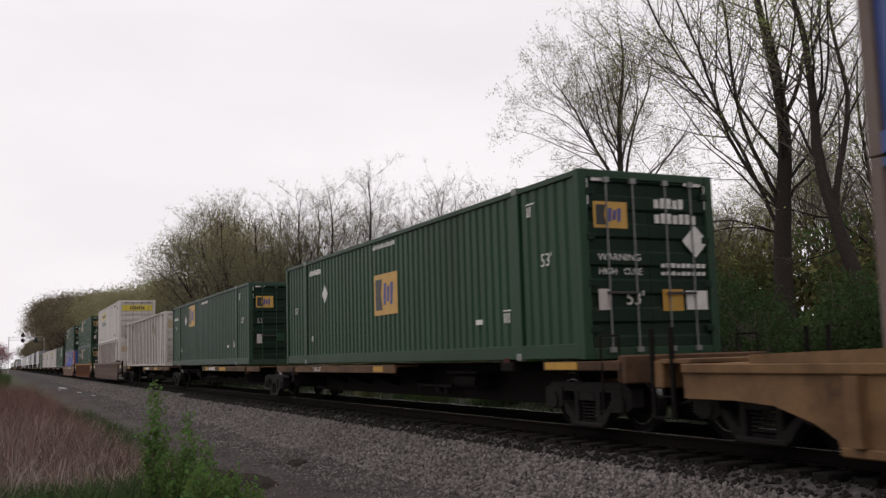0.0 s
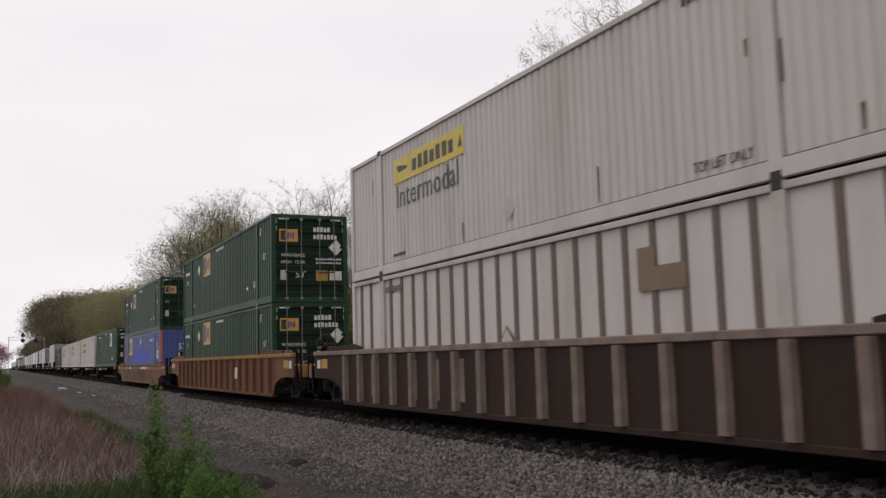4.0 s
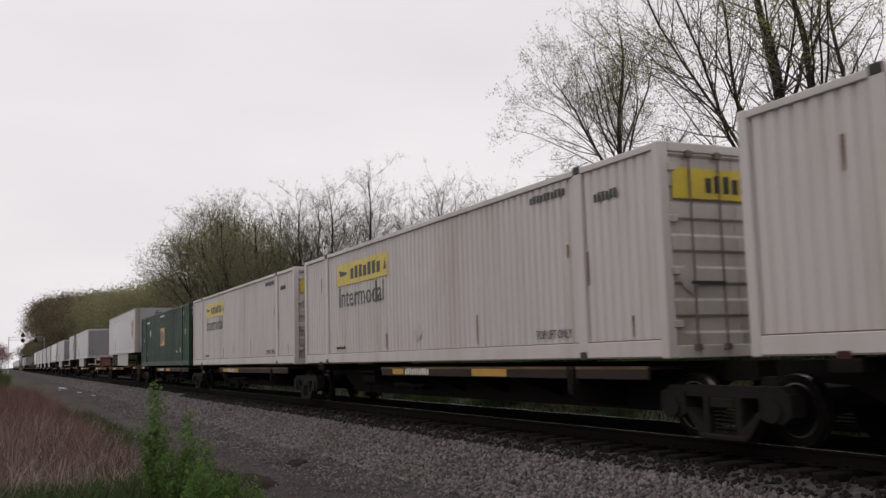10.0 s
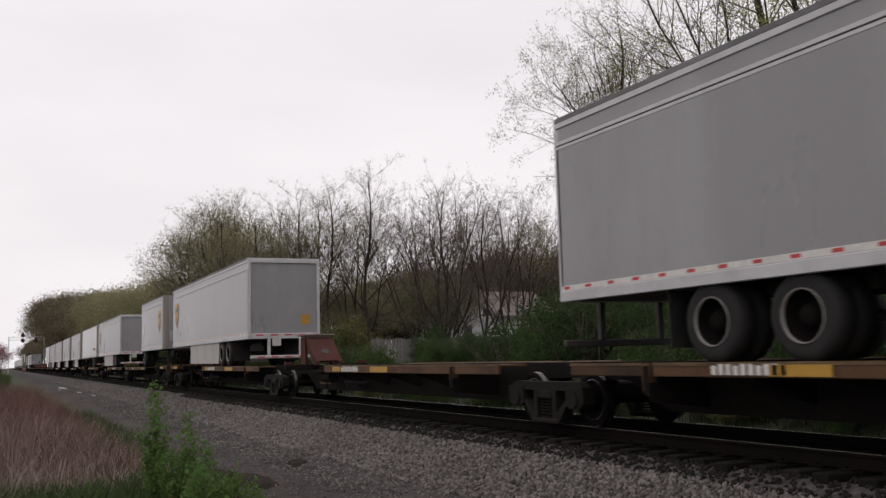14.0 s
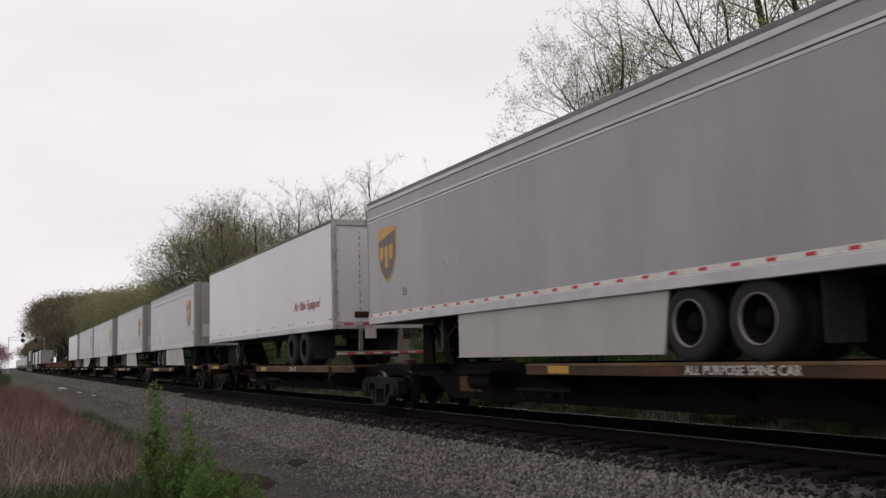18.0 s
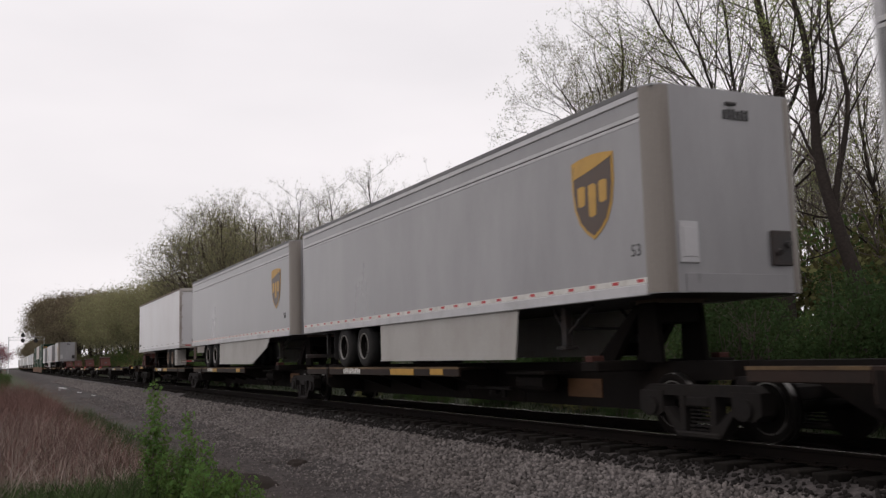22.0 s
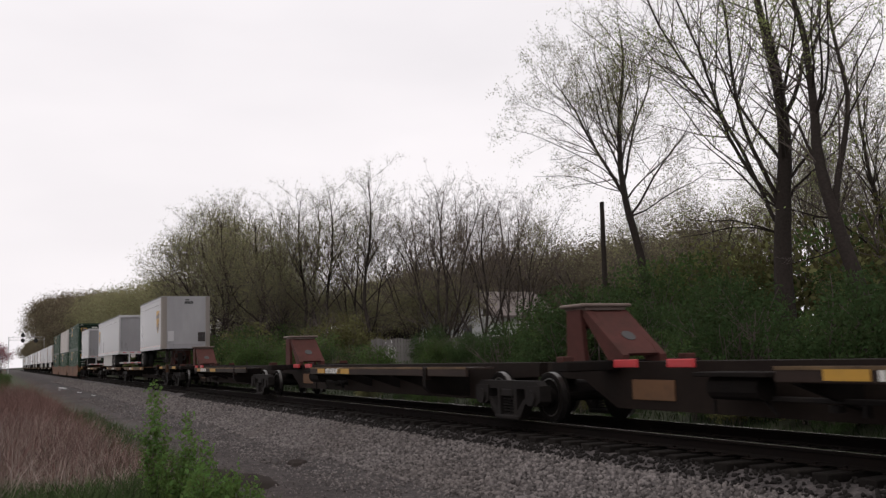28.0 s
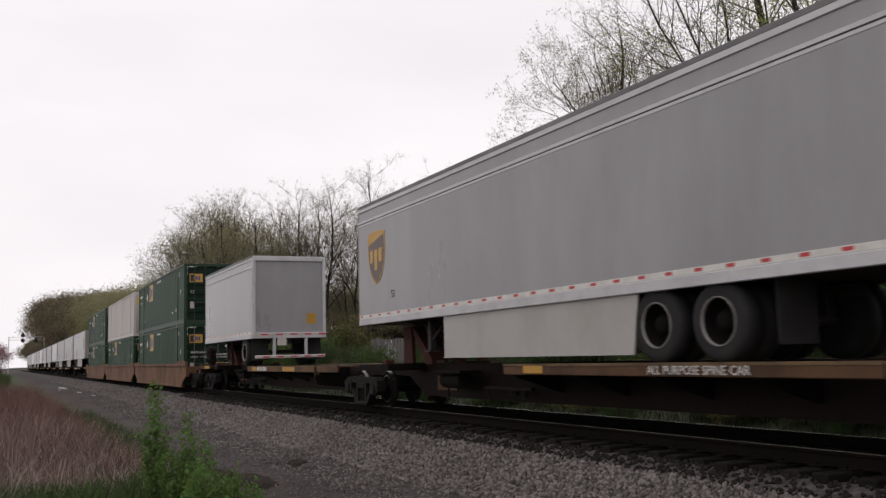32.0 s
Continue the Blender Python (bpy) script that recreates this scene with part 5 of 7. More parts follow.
def spine_car(label, joints, flags, hitches=(), text=(), paint=M_CAR):
    """An articulated spine car. joints: bogie places along the train; flags: f or r, the end of each unit that carries the deck aprons."""
    mid = (joints[0] + joints[-1]) / 2
    empty = "empty five-unit" in label
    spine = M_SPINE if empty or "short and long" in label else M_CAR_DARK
    car = thing("spine_car", label, "railway wagon", "flat wagons of the train")
    TRAIN.append((car, mid, 0))
    low = -0.04 if paint is M_CAR else -0.09
    for u in joints:
        bogie(car, u - mid, u)
    for i, fl in enumerate(flags):
        a, b = joints[i] - mid, joints[i + 1] - mid       # a leads
        ln = a - b
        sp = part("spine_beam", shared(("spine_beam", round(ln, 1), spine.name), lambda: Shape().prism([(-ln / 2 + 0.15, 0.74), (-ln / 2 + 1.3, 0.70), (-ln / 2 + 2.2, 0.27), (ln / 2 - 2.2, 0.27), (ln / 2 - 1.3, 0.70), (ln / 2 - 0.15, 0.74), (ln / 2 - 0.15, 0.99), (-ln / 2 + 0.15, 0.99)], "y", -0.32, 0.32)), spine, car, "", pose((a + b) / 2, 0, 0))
        s = 1 if fl == "f" else -1
        end = a if s > 0 else b
        x0, x1, x2 = end - s * 1.15, end - s * 2.9, end - s * 10.9
        for side in (-1, 1):
            for xa, xb in ((x0, x1), (x1 - s * 0.25, x2)):
                L = round(abs(xb - xa), 2)
                apron = part("deck_apron", shared(("deck_apron", L, side, paint.name), lambda: Shape().box(-L / 2, L / 2, *sorted((side * 0.72, side * 1.27)), 0.98, 1.02, 0.006).box(-L / 2, L / 2, *sorted((side * 1.25, side * 1.31)), 0.85, 1.03, 0.012)), paint, car, "weathered brown deck apron", pose((xa + xb) / 2, 0, low))
                part("apron_lip", shared(("apron_lip", L, side), lambda: Shape().box(-L / 2, L / 2, side * 1.311 - 0.006, side * 1.311 + 0.006, 0.99, 1.034, 0.003)), M_LIP, apron, "rusty worn lip with old yellow paint and a painted-in lit edge")
            for j in range(5):
                xx = x1 - s * (0.12 + j * 1.9)
                part("cross_bearer", shared(("cross_bearer", side, j == 0), lambda: Shape().prism([(0.3, 0.5), (0.3, 0.97), (1.29, 0.97), (1.29, 0.84)] if j else [(0.3, 0.4), (0.3, 0.97), (1.33, 0.99), (1.33, 0.62), (1.22, 0.5)], "x", -0.07, 0.07) if side > 0
                     else Shape().prism([(-0.3, 0.97), (-0.3, 0.5), (-1.29, 0.84), (-1.29, 0.97)] if j else [(-0.3, 0.97), (-0.3, 0.4), (-1.22, 0.5), (-1.33, 0.62), (-1.33, 0.99)], "x", -0.06, 0.06)), M_CAR_DARK, car, "", pose(xx, 0, low))
            part("apron_bracket", shared(("apron_bracket", side, paint.name), lambda: Shape().prism([(-0.09, 1.03), (-0.08, 0.66), (0.04, 0.6), (0.09, 1.03)], "y", *sorted((side * 1.2, side * 1.325)))), paint, car, "", pose(x1 - s * 0.12, 0, low))
            other = b if s > 0 else a
            xo = other + s * 2.1
            part("container_arm", shared(("container_arm", side), lambda: Shape().box(-0.22, 0.22, *sorted((side * 0.3, side * 1.3)), 0.86, 1.02, 0.02)), M_CAR_DARK, car, "", pose(xo, 0, 0))
            part("end_pedestal", shared(("end_pedestal", side), lambda: Shape().box(-0.1, 0.1, *sorted((side * 1.08, side * 1.3)), 1.0, 1.1, 0.015)), M_CAR_RED, car, "", pose(xo, 0, 0))
            if not (i < len(text) and text[i]):
                part("yellow_plate", shared(("apron_plate", side, i % 3), lambda: Shape().box(-0.45 - 0.2 * (i % 3), 0.45, side * 1.314 - 0.004, side * 1.314 + 0.004, 0.87, 1.0)), M_YELLOW, car, "worn yellow reflector plate", pose((x1 + x2) / 2 + (i % 3) * 1.3 - 1.2, 0, low))
            part("yellow_plate", shared(("apron_plate2", side), lambda: Shape().box(-0.3, 0.3, side * 1.314 - 0.004, side * 1.314 + 0.004, 0.88, 1.0)), M_YELLOW, car, "", pose(x1 - s * 7.0, 0, low))
        part("air_reservoir", shared(("air_reservoir",), lambda: Shape().rod((-0.45, 0, 0.66), (0.45, 0, 0.66), 0.16, 14).box(-0.6, 0.7, -0.25, 0.25, 0.8, 0.86, 0.01).rod((-0.65, 0.15, 0.78), (-0.65, 0.15, 0.3), 0.02)), M_STEEL if empty or i == 1 else M_CAR_DARK, car, "pale air reservoir tank" if empty or i == 1 else "", pose(other + s * (5.4 if empty else 4.6), -0.72, 0))
        part("brake_rigging", shared(("brake_rigging",), lambda: Shape().box(-0.9, 0.9, -0.05, 0.05, 0.5, 0.56, 0.01).rod((-0.9, 0, 0.5), (-0.7, 0, 0.32), 0.02).rod((0.6, 0, 0.5), (0.6, 0, 0.36), 0.05).rod((0.2, 0, 0.48), (0.2, 0, 0.4), 0.09)), M_BOGIE, car, "", pose(other + s * 6.6, -0.6, 0))
        if i < len(text) and text[i]:
            phrase(car, text[i], 0.165, M_INK, 1.05, min(x1, x2) + (4.0 if fl == "f" else 2.0), -1.316, 0.88 + low, "white stencilled lettering")
        else:
            part("number_marking", shared(("car_number_marking",), lambda: bars(10, 0.085, 0.13, 0.04)), M_INK, car, "white number bars", pose(min(x1, x2) + 1.4, -1.316, 0.88 + low))
    for x, d in ((joints[0] - mid, 1), (joints[-1] - mid, -1)):
        end_platform(car, x, d, paint)
        coupler(car, x + d * 0.7, d)
    brake_wheel(car, joints[-1] - mid - 1.1, -0.75, 1.55, -1)
    for u, d in hitches:
        # Hitches below loaded trailers get the dark steel in place of the trailer's shade.
        hitch(car, u - mid, d, M_CAR_DARK if "nose first" in label or "silver and white" in label else M_CAR_RED)
        part("label_panel", shared(("label_panel",), lambda: Shape().box(-0.5, 0.5, -0.34, -0.32, 0.42, 0.72)), M_CAR, car, "", pose(u - mid + d * 1.9, 0, 0))
        for k in (1.66, 2.93) if empty else ():
            part("red_plate", shared(("red_plate",), lambda: Shape().box(-0.28, 0.28, -0.66, -0.6, 1.0, 1.12, 0.01)), M_RED, car, "faded red plate", pose(u - mid + d * k, 0, low))
    return car


spine_car("articulated three-unit spine car, grimy yellow-brown decks, carrying containers", (-12.4, -30.45, -49.08, -67.26), "rff", (), ("1-28'/1-57'", "", ""))
spine_car("articulated five-unit spine car, dark and grimy, carrying containers", (-142.82, -159.35, -177.44, -194.96, -211.6, -228.1), "rffff", (), ("", "", "", "", ""), paint=M_CAR_OLD)
spine_car("three-unit spine car with trailers and one empty unit", (-231.94, -248.83, -265.74, -283.74), "rff", ((-233.02, -1), (-264.57, 1), (-282.67, 1)))
spine_car("three-unit spine car carrying silver and white trailers", (-287.62, -305.32, -323.43, -341.28), "rff", ((-288.69, -1), (-322.09, 1), (-340.61, 1)), ("1-28'/1-57'", "ALL PURPOSE SPINE CAR", "1-28'/1-57'"))
spine_car("five-unit spine car carrying silver-grey trailers nose first", (-345.11, -362.12, -379.5, -396.85, -414.15, -430.6), "rrrrf", ((-346.93, -1), (-363.65, -1), (-381.28, -1), (-398.4, -1), (-430.3, 1)), paint=M_CAR_OLD)
spine_car("empty five-unit spine car with raised red-brown hitch stands", (-434.55, -450.9, -467.81, -485.3, -502.7, -519.5), "rffff", ((-435.6, -1), (-466.57, 1), (-484.06, 1), (-501.52, 1), (-518.42, 1)), paint=M_CAR_OLD)
spine_car("three-unit spine car carrying short and long silver-grey trailers", (-522.98, -541.3, -559.91, -578.31), "rff", ((-524.63, -1), (-558.41, 1), (-577.41, 1)), ("", "ALL PURPOSE SPINE CAR", ""))
for k in range(3):
    j = [-640.91 - k * 72 - 17.8 * i for i in range(5)]
    spine_car("far spine car carrying grey and white trailers", j, "rrff", ())


def well_car(label, front, rear, style, ribs=True, ext=2.4, last=True):
    """A well car: deep side walls between its bogies, with the loads low inside. front, rear: its bogies along the train."""
    mid = (front + rear) / 2
    half = (front - rear) / 2
    car = thing("well_car", label, "railway wagon", "well wagons of the train")
    TRAIN.append((car, mid, 0))
    for u in (front, rear) if last else (front,):
        bogie(car, u - mid, u)
    paint, chord = {"brown": (M_WELL, M_CHORD), "dull": (M_WELL_OLD, M_RIB_OLD), "tan": (M_WELL_TAN, M_WELL_TAN), "yellow": (M_WELL_YEL, M_WELL_YEL), "pale": (M_WELL_TAN, M_WELL_TAN)}[style]
    W0, W1 = 1.335, 1.40
    top = {"yellow": 0.98, "tan": 1.14, "pale": 1.14}.get(style, 1.37)
    under = 0.55 if top < 1.2 else 0.66        # the underside of the side walls over the bogies
    x = half - 1.45
    for side in (-1, 1):
        ys = sorted((side * W0, side * W1))
        half_poly = [(x, 0.07), (x + 0.05, 0.2), (x + 0.35, under - 0.2), (x + 0.9, under - 0.04), (x + min(1.5, ext - 0.1), under), (x + ext, under), (x + ext, top - 0.12)]
        poly = [(-x, 0.07)] + half_poly + [(-px, pz) for px, pz in half_poly[:0:-1]]
        wall = part("well_wall", shared(("well_wall", style, side, round(half, 1)), lambda: Shape().prism(poly, "y", *ys)), paint, car, "ribbed side wall of the well" if ribs else "smooth side wall of the well")
        part("top_chord", shared(("top_chord", style, side, round(half, 1)), lambda: Shape().box(-x - ext, x + ext, *sorted((side * (W0 - 0.02), side * (W1 + 0.05))), top - 0.12, top, 0.015)), chord, car, "ochre top chord" if ribs else "")
        part("bottom_chord", shared(("bottom_chord", style, side, round(half, 1)), lambda: Shape().box(-x, x, *sorted((side * (W0 - 0.1), side * (W1 + 0.03))), 0.03, 0.13, 0.015)), paint, car)
        if ribs:
            n = 17
            for i in range(n):
                rx = -x + 0.25 + i * (2 * x - 0.5) / (n - 1)
                me = shared(("rib", style, side), lambda: Shape().prism([(-0.1, side * W1), (0.1, side * W1), (0.08, side * (W1 + 0.1)), (-0.08, side * (W1 + 0.1))][::side], "z", 0.14, top - 0.13))
                part("rib", me, chord if style == "dull" else paint, car, "", pose(rx, 0, 0))
        for k in (-1, 1):
            g = part("guide_casting", shared(("guide_casting", style, side, k), lambda: Shape().prism([(k * 0.0, top - 0.01), (k * 2.4, top - 0.01), (k * 2.4, top + 0.1), (k * 0.5, top + 0.14), (0, top + 0.05)][::k], "y", *sorted((side * (W0 + 0.0), side * (W1 + 0.04))))), paint, car, "", pose(k * (x - 1.2), 0, 0))
    part("well_floor", shared(("well_floor", style, round(half, 1)), lambda: Shape().box(-x, x, -W0, W0, 0.04, 0.13)), M_CAR_DARK, car)
    for k in (-1, 1):
        part("bulkhead", shared(("bulkhead", style, k, round(half, 1)), lambda: Shape().box(*sorted((k * (x + 0.2), k * (x + 0.3))), -W0, W0, 0.5, 1.0)), paint, car)
        xe = k * (x + ext)
        if ext < 2:
            continue
        e = part("end_platform", shared(("well_end", style, k), lambda: Shape().box(*sorted((-k * 2.1, k * 0.65)), -0.9, 0.9, 0.84, 0.98, 0.02).box(*sorted((k * 0.45, k * 0.65)), -1.38, 1.38, 0.66, 1.02, 0.02).box(*sorted((-k * 0.1, k * 0.5)), -1.38, 1.38, 0.98, 1.04, 0.01)), chord, car, "", pose(xe, 0, 0))
        for sd in (-1, 1):
            part("step_ladder", shared(("well_ladder", sd, k), lambda: Shape().box(*sorted((k * 0.2, k * 0.26)), sd * 1.38 - 0.03, sd * 1.38 + 0.03, 0.28, 1.45, 0.01).box(*sorted((k * 0.6, k * 0.66)), sd * 1.38 - 0.03, sd * 1.38 + 0.03, 0.28, 1.45, 0.01)
                 .box(*sorted((k * 0.2, k * 0.66)), sd * 1.38 - 0.05, sd * 1.38 + 0.05, 0.28, 0.3).box(*sorted((k * 0.2, k * 0.66)), sd * 1.38 - 0.02, sd * 1.38 + 0.02, 0.55, 0.57)), chord if style == "yellow" else M_CAR_DARK, e)
            if style == "yellow":
                continue
            part("yellow_plate", shared(("well_plate", sd, k), lambda: Shape().box(*sorted((-k * 1.1, -k * 0.6)), sd * 1.405 - 0.004, sd * 1.405 + 0.004, 0.92, 1.16)), M_YELLOW, e, "bright yellow plate")
            part("white_plate", shared(("well_wplate", sd, k), lambda: Shape().box(*sorted((-k * 0.5, -k * 0.25)), sd * 1.405 - 0.004, sd * 1.405 + 0.004, 0.92, 1.14)), M_INK, e)
        coupler(car, xe + k * 0.1, k)
    brake_wheel(car, x + 2.9, -0.6, 1.6, 1)
    return car


BROWN_WELL = well_car("dull brown ribbed well car with pale ribs and graffiti", -71.38, -91.32, "dull")
BROWN_WELL2 = well_car("rusty brown ribbed well car with ochre chord, scrawled with graffiti", -95.24, -115.08, "brown")
TAN_WELL = well_car("smooth tan well car with dark looping graffiti", -119.05, -138.6, "tan", ribs=False)
YELLOW_WELL = well_car("ochre yellow ribbed well car at the head of the view", 11.0, -8.8, "yellow")
for u in (-583.41, -602.21, -620.81):
    well_car("pale tan well car unit carrying two stacked containers", u + 1.3, u - 17.5, "pale", ribs=False, ext=1.2, last=u < -618)


def strokes(car, name, label, lines, mat, width):
    """Spray-painted strokes on the camera's side of a well wall; lines of (x, z) points."""
    for k, ln in enumerate(lines):
        s = Shape()
        for (xa, za), (xb, zb) in zip(ln, ln[1:]):
            dx, dz = xb - xa, zb - za
            q = math.hypot(dx, dz) or 1
            nx, nz = -dz / q * width / 2, dx / q * width / 2
            s.add([(xa + nx, 0, za + nz), (xb + nx, 0, zb + nz), (xb - nx, 0, zb - nz), (xa - nx, 0, za - nz)], [(0, 3, 2, 1)])
        part("graffiti_stroke", s, mat, car, label if k == 0 else "", pose(0, -1.4085, 0))


random.seed(21)
scrawl = []
for x in (-5.5, -5.0, -4.4, -3.9, -3.4, -2.8):
    p = [(x + random.uniform(-0.3, 0.3), random.uniform(0.2, 1.15))]
    for i in range(random.randint(4, 6)):
        p.append((p[-1][0] + random.uniform(-0.5, 0.6), random.uniform(0.18, 1.18)))
    scrawl.append(p)
strokes(BROWN_WELL2, "wall", "pale spray-painted strokes", scrawl, M_RIB_OLD, 0.045)
loops = []
for x in (-0.9, -0.5, -0.1, 0.3, 0.7, 1.05):
    loops.append([(x + 0.26 * math.cos(a * 0.32), 0.64 + 0.42 * math.sin(a * 0.32)) for a in range(0, 21)])
for x in (-2.8, -2.4, -2.0, -1.6):
    loops.append([(x, 1.02), (x - 0.12, 0.35), (x + 0.1, 0.75), (x + 0.3, 0.95), (x + 0.2, 0.4)])
strokes(TAN_WELL, "wall", "dark looping spray-painted strokes", loops, M_BLACK, 0.042)
strokes(TAN_WELL, "wall", "faded red spray-painted strokes", [[(1.9, 0.7), (2.2, 0.42), (2.5, 0.66), (2.8, 0.36)], [(3.0, 0.72), (3.3, 0.3), (3.55, 0.5), (4.0, 0.28)], [(3.4, 0.74), (3.9, 0.6)]], M_CAR_RED, 0.06)
for side in (-1, 1):
    part("paint_band", Shape().box(-10.2, 10.2, *sorted((side * 1.399, side * 1.4025)), 0.86, 1.08), M_CHORD, TAN_WELL, "paler worn band below the chord")
for x, w, mat in ((1.3, 2.5, M_INK), (4.1, 1.1, M_YELLOW), (-1.75, 0.45, M_YELLOW), (0.5, 0.55, M_YELLOW), (-6.0, 0.9, M_YELLOW), (-4.6, 1.5, M_BLACK)):
    part("paint_panel", Shape().prism([(x, 0.87), (x + w - 0.12, 0.87), (x + w, 1.03), (x + 0.04, 1.03)], "y", -1.407, -1.4015), mat, TAN_WELL)
part("number_marking", bars(6, 0.14, 0.1, 0.05), M_INK, TAN_WELL, "", pose(-4.4, -1.409, 0.89))
for x in (2.6, 3.15, 3.7):
    part("logo_mark", Shape().prism([(x, 0.55), (x + 0.42, 0.55), (x + 0.5, 0.95), (x + 0.08, 0.95)], "y", -1.408, -1.402), M_INK, BROWN_WELL2, "white block mark, plain shapes" if x < 3 else "")
for x in (-6.6, -5.5, -4.4, -3.3, -2.2):
    part("graffiti_stroke", Shape().box(x, x + 0.42, -1.407, -1.402, 0.3, 1.1), M_RIB_OLD, BROWN_WELL, "faded pale graffiti block" if x < -6 else "")

# ---------------------------------------------------------------- ground and track
def ground_height(x, y):
    """Cross section of the land: weedy bank, dirt road, track bed, ditch, bank with trees."""
    pts = ((-600, -1.0), (-40, -1.0), (-6, -0.8), (2.6, -0.74), (3.6, -0.76), (5.2, -0.74), (6.1, -0.66), (7.3, -0.42), (7.6, -0.36), (7.85, -0.27), (10.4, -0.26), (10.8, -0.34), (12.6, -0.75), (14.5, -0.95), (18, -0.5), (24, 0.2), (40, 1.2), (700, 2.0))
    for (a, za), (b, zb) in zip(pts, pts[1:]):
        if a <= y <= b:
            z = za + (zb - za) * (y - a) / (b - a)
            break
    else:
        z = pts[0][1] if y < 0 else pts[-1][1]
    if not 5.9 < y < 12.7 and x > -46:
        z += 0.05 * noise.noise((x * 0.5, y * 0.5, 0)) + 0.02 * noise.noise((x * 2, y * 2, 3))
    return z


def grid(xs, ys):
    s = Shape()
    n = len(ys)
    s.v = [(x, y, ground_height(x, y)) for x in xs for y in ys]
    s.f = [(i * n + j, (i + 1) * n + j, (i + 1) * n + j + 1, i * n + j + 1) for i in range(len(xs) - 1) for j in range(n - 1)]
    return s


xs = [-3000, -2000, -1500, -1000, -700, -500, -350] + [-250 + 10 * i for i in range(15)] + [-100 + 2.5 * i for i in range(22)] + [-45 + 0.5 * i for i in range(92)] + [2, 6, 12, 25, 50, 100, 200, 400, 900]
ys = [-1500, -600, -200, -60, -25, -12, -6, -3, -1.5] + [-0.5 + 0.4 * i for i in range(19)] + [7.1, 7.3, 7.6, 7.85, 9.2, 10.4, 10.8, 11.8, 12.6, 13.6, 14.5, 16, 18, 22, 30, 45, 60, 120, 300, 700, 2000]
ground = tagged(new("ground", grid(xs, ys).mesh("ground", True)), "dirt service road, gravel and grass beside the railway", "ground", kind="structure")
ground.data.materials.append(M_GROUND)

rng = np.random.default_rng(5)


def rocks(points, sizes, name):
    """Many small broken stones in one mesh, each a squashed, dented octahedron-like lump."""
    base = np.array([(-1, -.6, -.5), (1, -.5, -.5), (.8, .7, -.5), (-.7, .8, -.5), (-.6, -.6, .5), (.7, -.4, .6), (.5, .6, .45), (-.6, .5, .6)]) * 0.6
    quads = np.array([(0, 3, 2, 1), (4, 5, 6, 7), (0, 1, 5, 4), (1, 2, 6, 5), (2, 3, 7, 6), (3, 0, 4, 7)])
    n = len(points)
    v = base[None] * (1 + rng.uniform(-.35, .35, (n, 8, 3)))
    ax = rng.uniform(0, 2 * np.pi, (n, 3))
    for a, (i, j) in enumerate(((1, 2), (0, 2), (0, 1))):
        c, s = np.cos(ax[:, a])[:, None], np.sin(ax[:, a])[:, None]
        vi, vj = v[:, :, i].copy(), v[:, :, j].copy()
        v[:, :, i], v[:, :, j] = vi * c - vj * s, vi * s + vj * c
    v = v * sizes[:, None, None] + points[:, None, :]
    f = (quads[None] + (np.arange(n) * 8)[:, None, None]).reshape(-1, 4)
    me = bpy.data.meshes.new(name)
    me.vertices.add(n * 8)
    me.vertices.foreach_set("co", v.reshape(-1).astype(np.float32))
    me.loops.add(len(f) * 4)
    me.loops.foreach_set("vertex_index", f.reshape(-1).astype(np.int32))
    me.polygons.add(len(f))
    me.polygons.foreach_set("loop_start", np.arange(len(f), dtype=np.int32) * 4)
    me.update(calc_edges=True)
    return me


def stone_material():
    m = M_STONE.copy()
    m.name = "ballast_stones_varied"
    n, l = m.node_tree.nodes, m.node_tree.links
    geo = n.new("ShaderNodeNewGeometry")
    r = n.new("ShaderNodeMapRange")
    r.inputs["To Min"].default_value, r.inputs["To Max"].default_value = 0.5, 1.6
    l.new(geo.outputs["Random Per Island"], r.inputs["Value"])
    b = n["Principled BSDF"]
    src = b.inputs["Base Color"].links[0].from_socket
    h = n.new("ShaderNodeHueSaturation")
    l.new(src, h.inputs["Color"])
    l.new(r.outputs["Result"], h.inputs["Value"])
    l.new(h.outputs["Color"], b.inputs["Base Color"])
    return m


M_STONES = stone_material()


def bed(x0, x1, y0, y1, density, smin, smax):
    n = int((x1 - x0) * (y1 - y0) * density)
    p = np.empty((n, 3))
    p[:, 0], p[:, 1] = rng.uniform(x0, x1, n), rng.uniform(y0, y1, n)
    s = rng.uniform(smin, smax, n)
    p[:, 2] = [ground_height(a, b) for a, b in p[:, :2]]
    p[:, 2] += s * 0.1
    return p, s


beds = [bed(-26, -3, 5.6, 7.5, 330, 0.035, 0.075), bed(-60, -26, 5.6, 7.5, 130, 0.045, 0.09), bed(-130, -60, 5.7, 7.5, 40, 0.06, 0.12),
        bed(-60, -1, 10.5, 12.9, 110, 0.045, 0.085), bed(-28, -4, 4.5, 5.9, 130, 0.02, 0.05), bed(-30, -6, 2.9, 4.5, 60, 0.012, 0.034), bed(-60, -28, 4.2, 5.9, 35, 0.03, 0.06)]
ballast = tagged(new("ballast", rocks(np.concatenate([b[0] for b in beds]), np.concatenate([b[1] for b in beds]), "ballast")), "grey crushed stone ballast along the track", "ballast", kind="stuff")
ballast.data.materials.append(M_STONES)

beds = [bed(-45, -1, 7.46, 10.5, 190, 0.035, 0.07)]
track_bed = tagged(new("track_bed", rocks(beds[0][0], beds[0][1], "track_bed")), "stones between the sleepers, dark with oil and painted-in train shade", "ballast", kind="stuff")
track_bed.data.materials.append(M_OILED_SHADE)

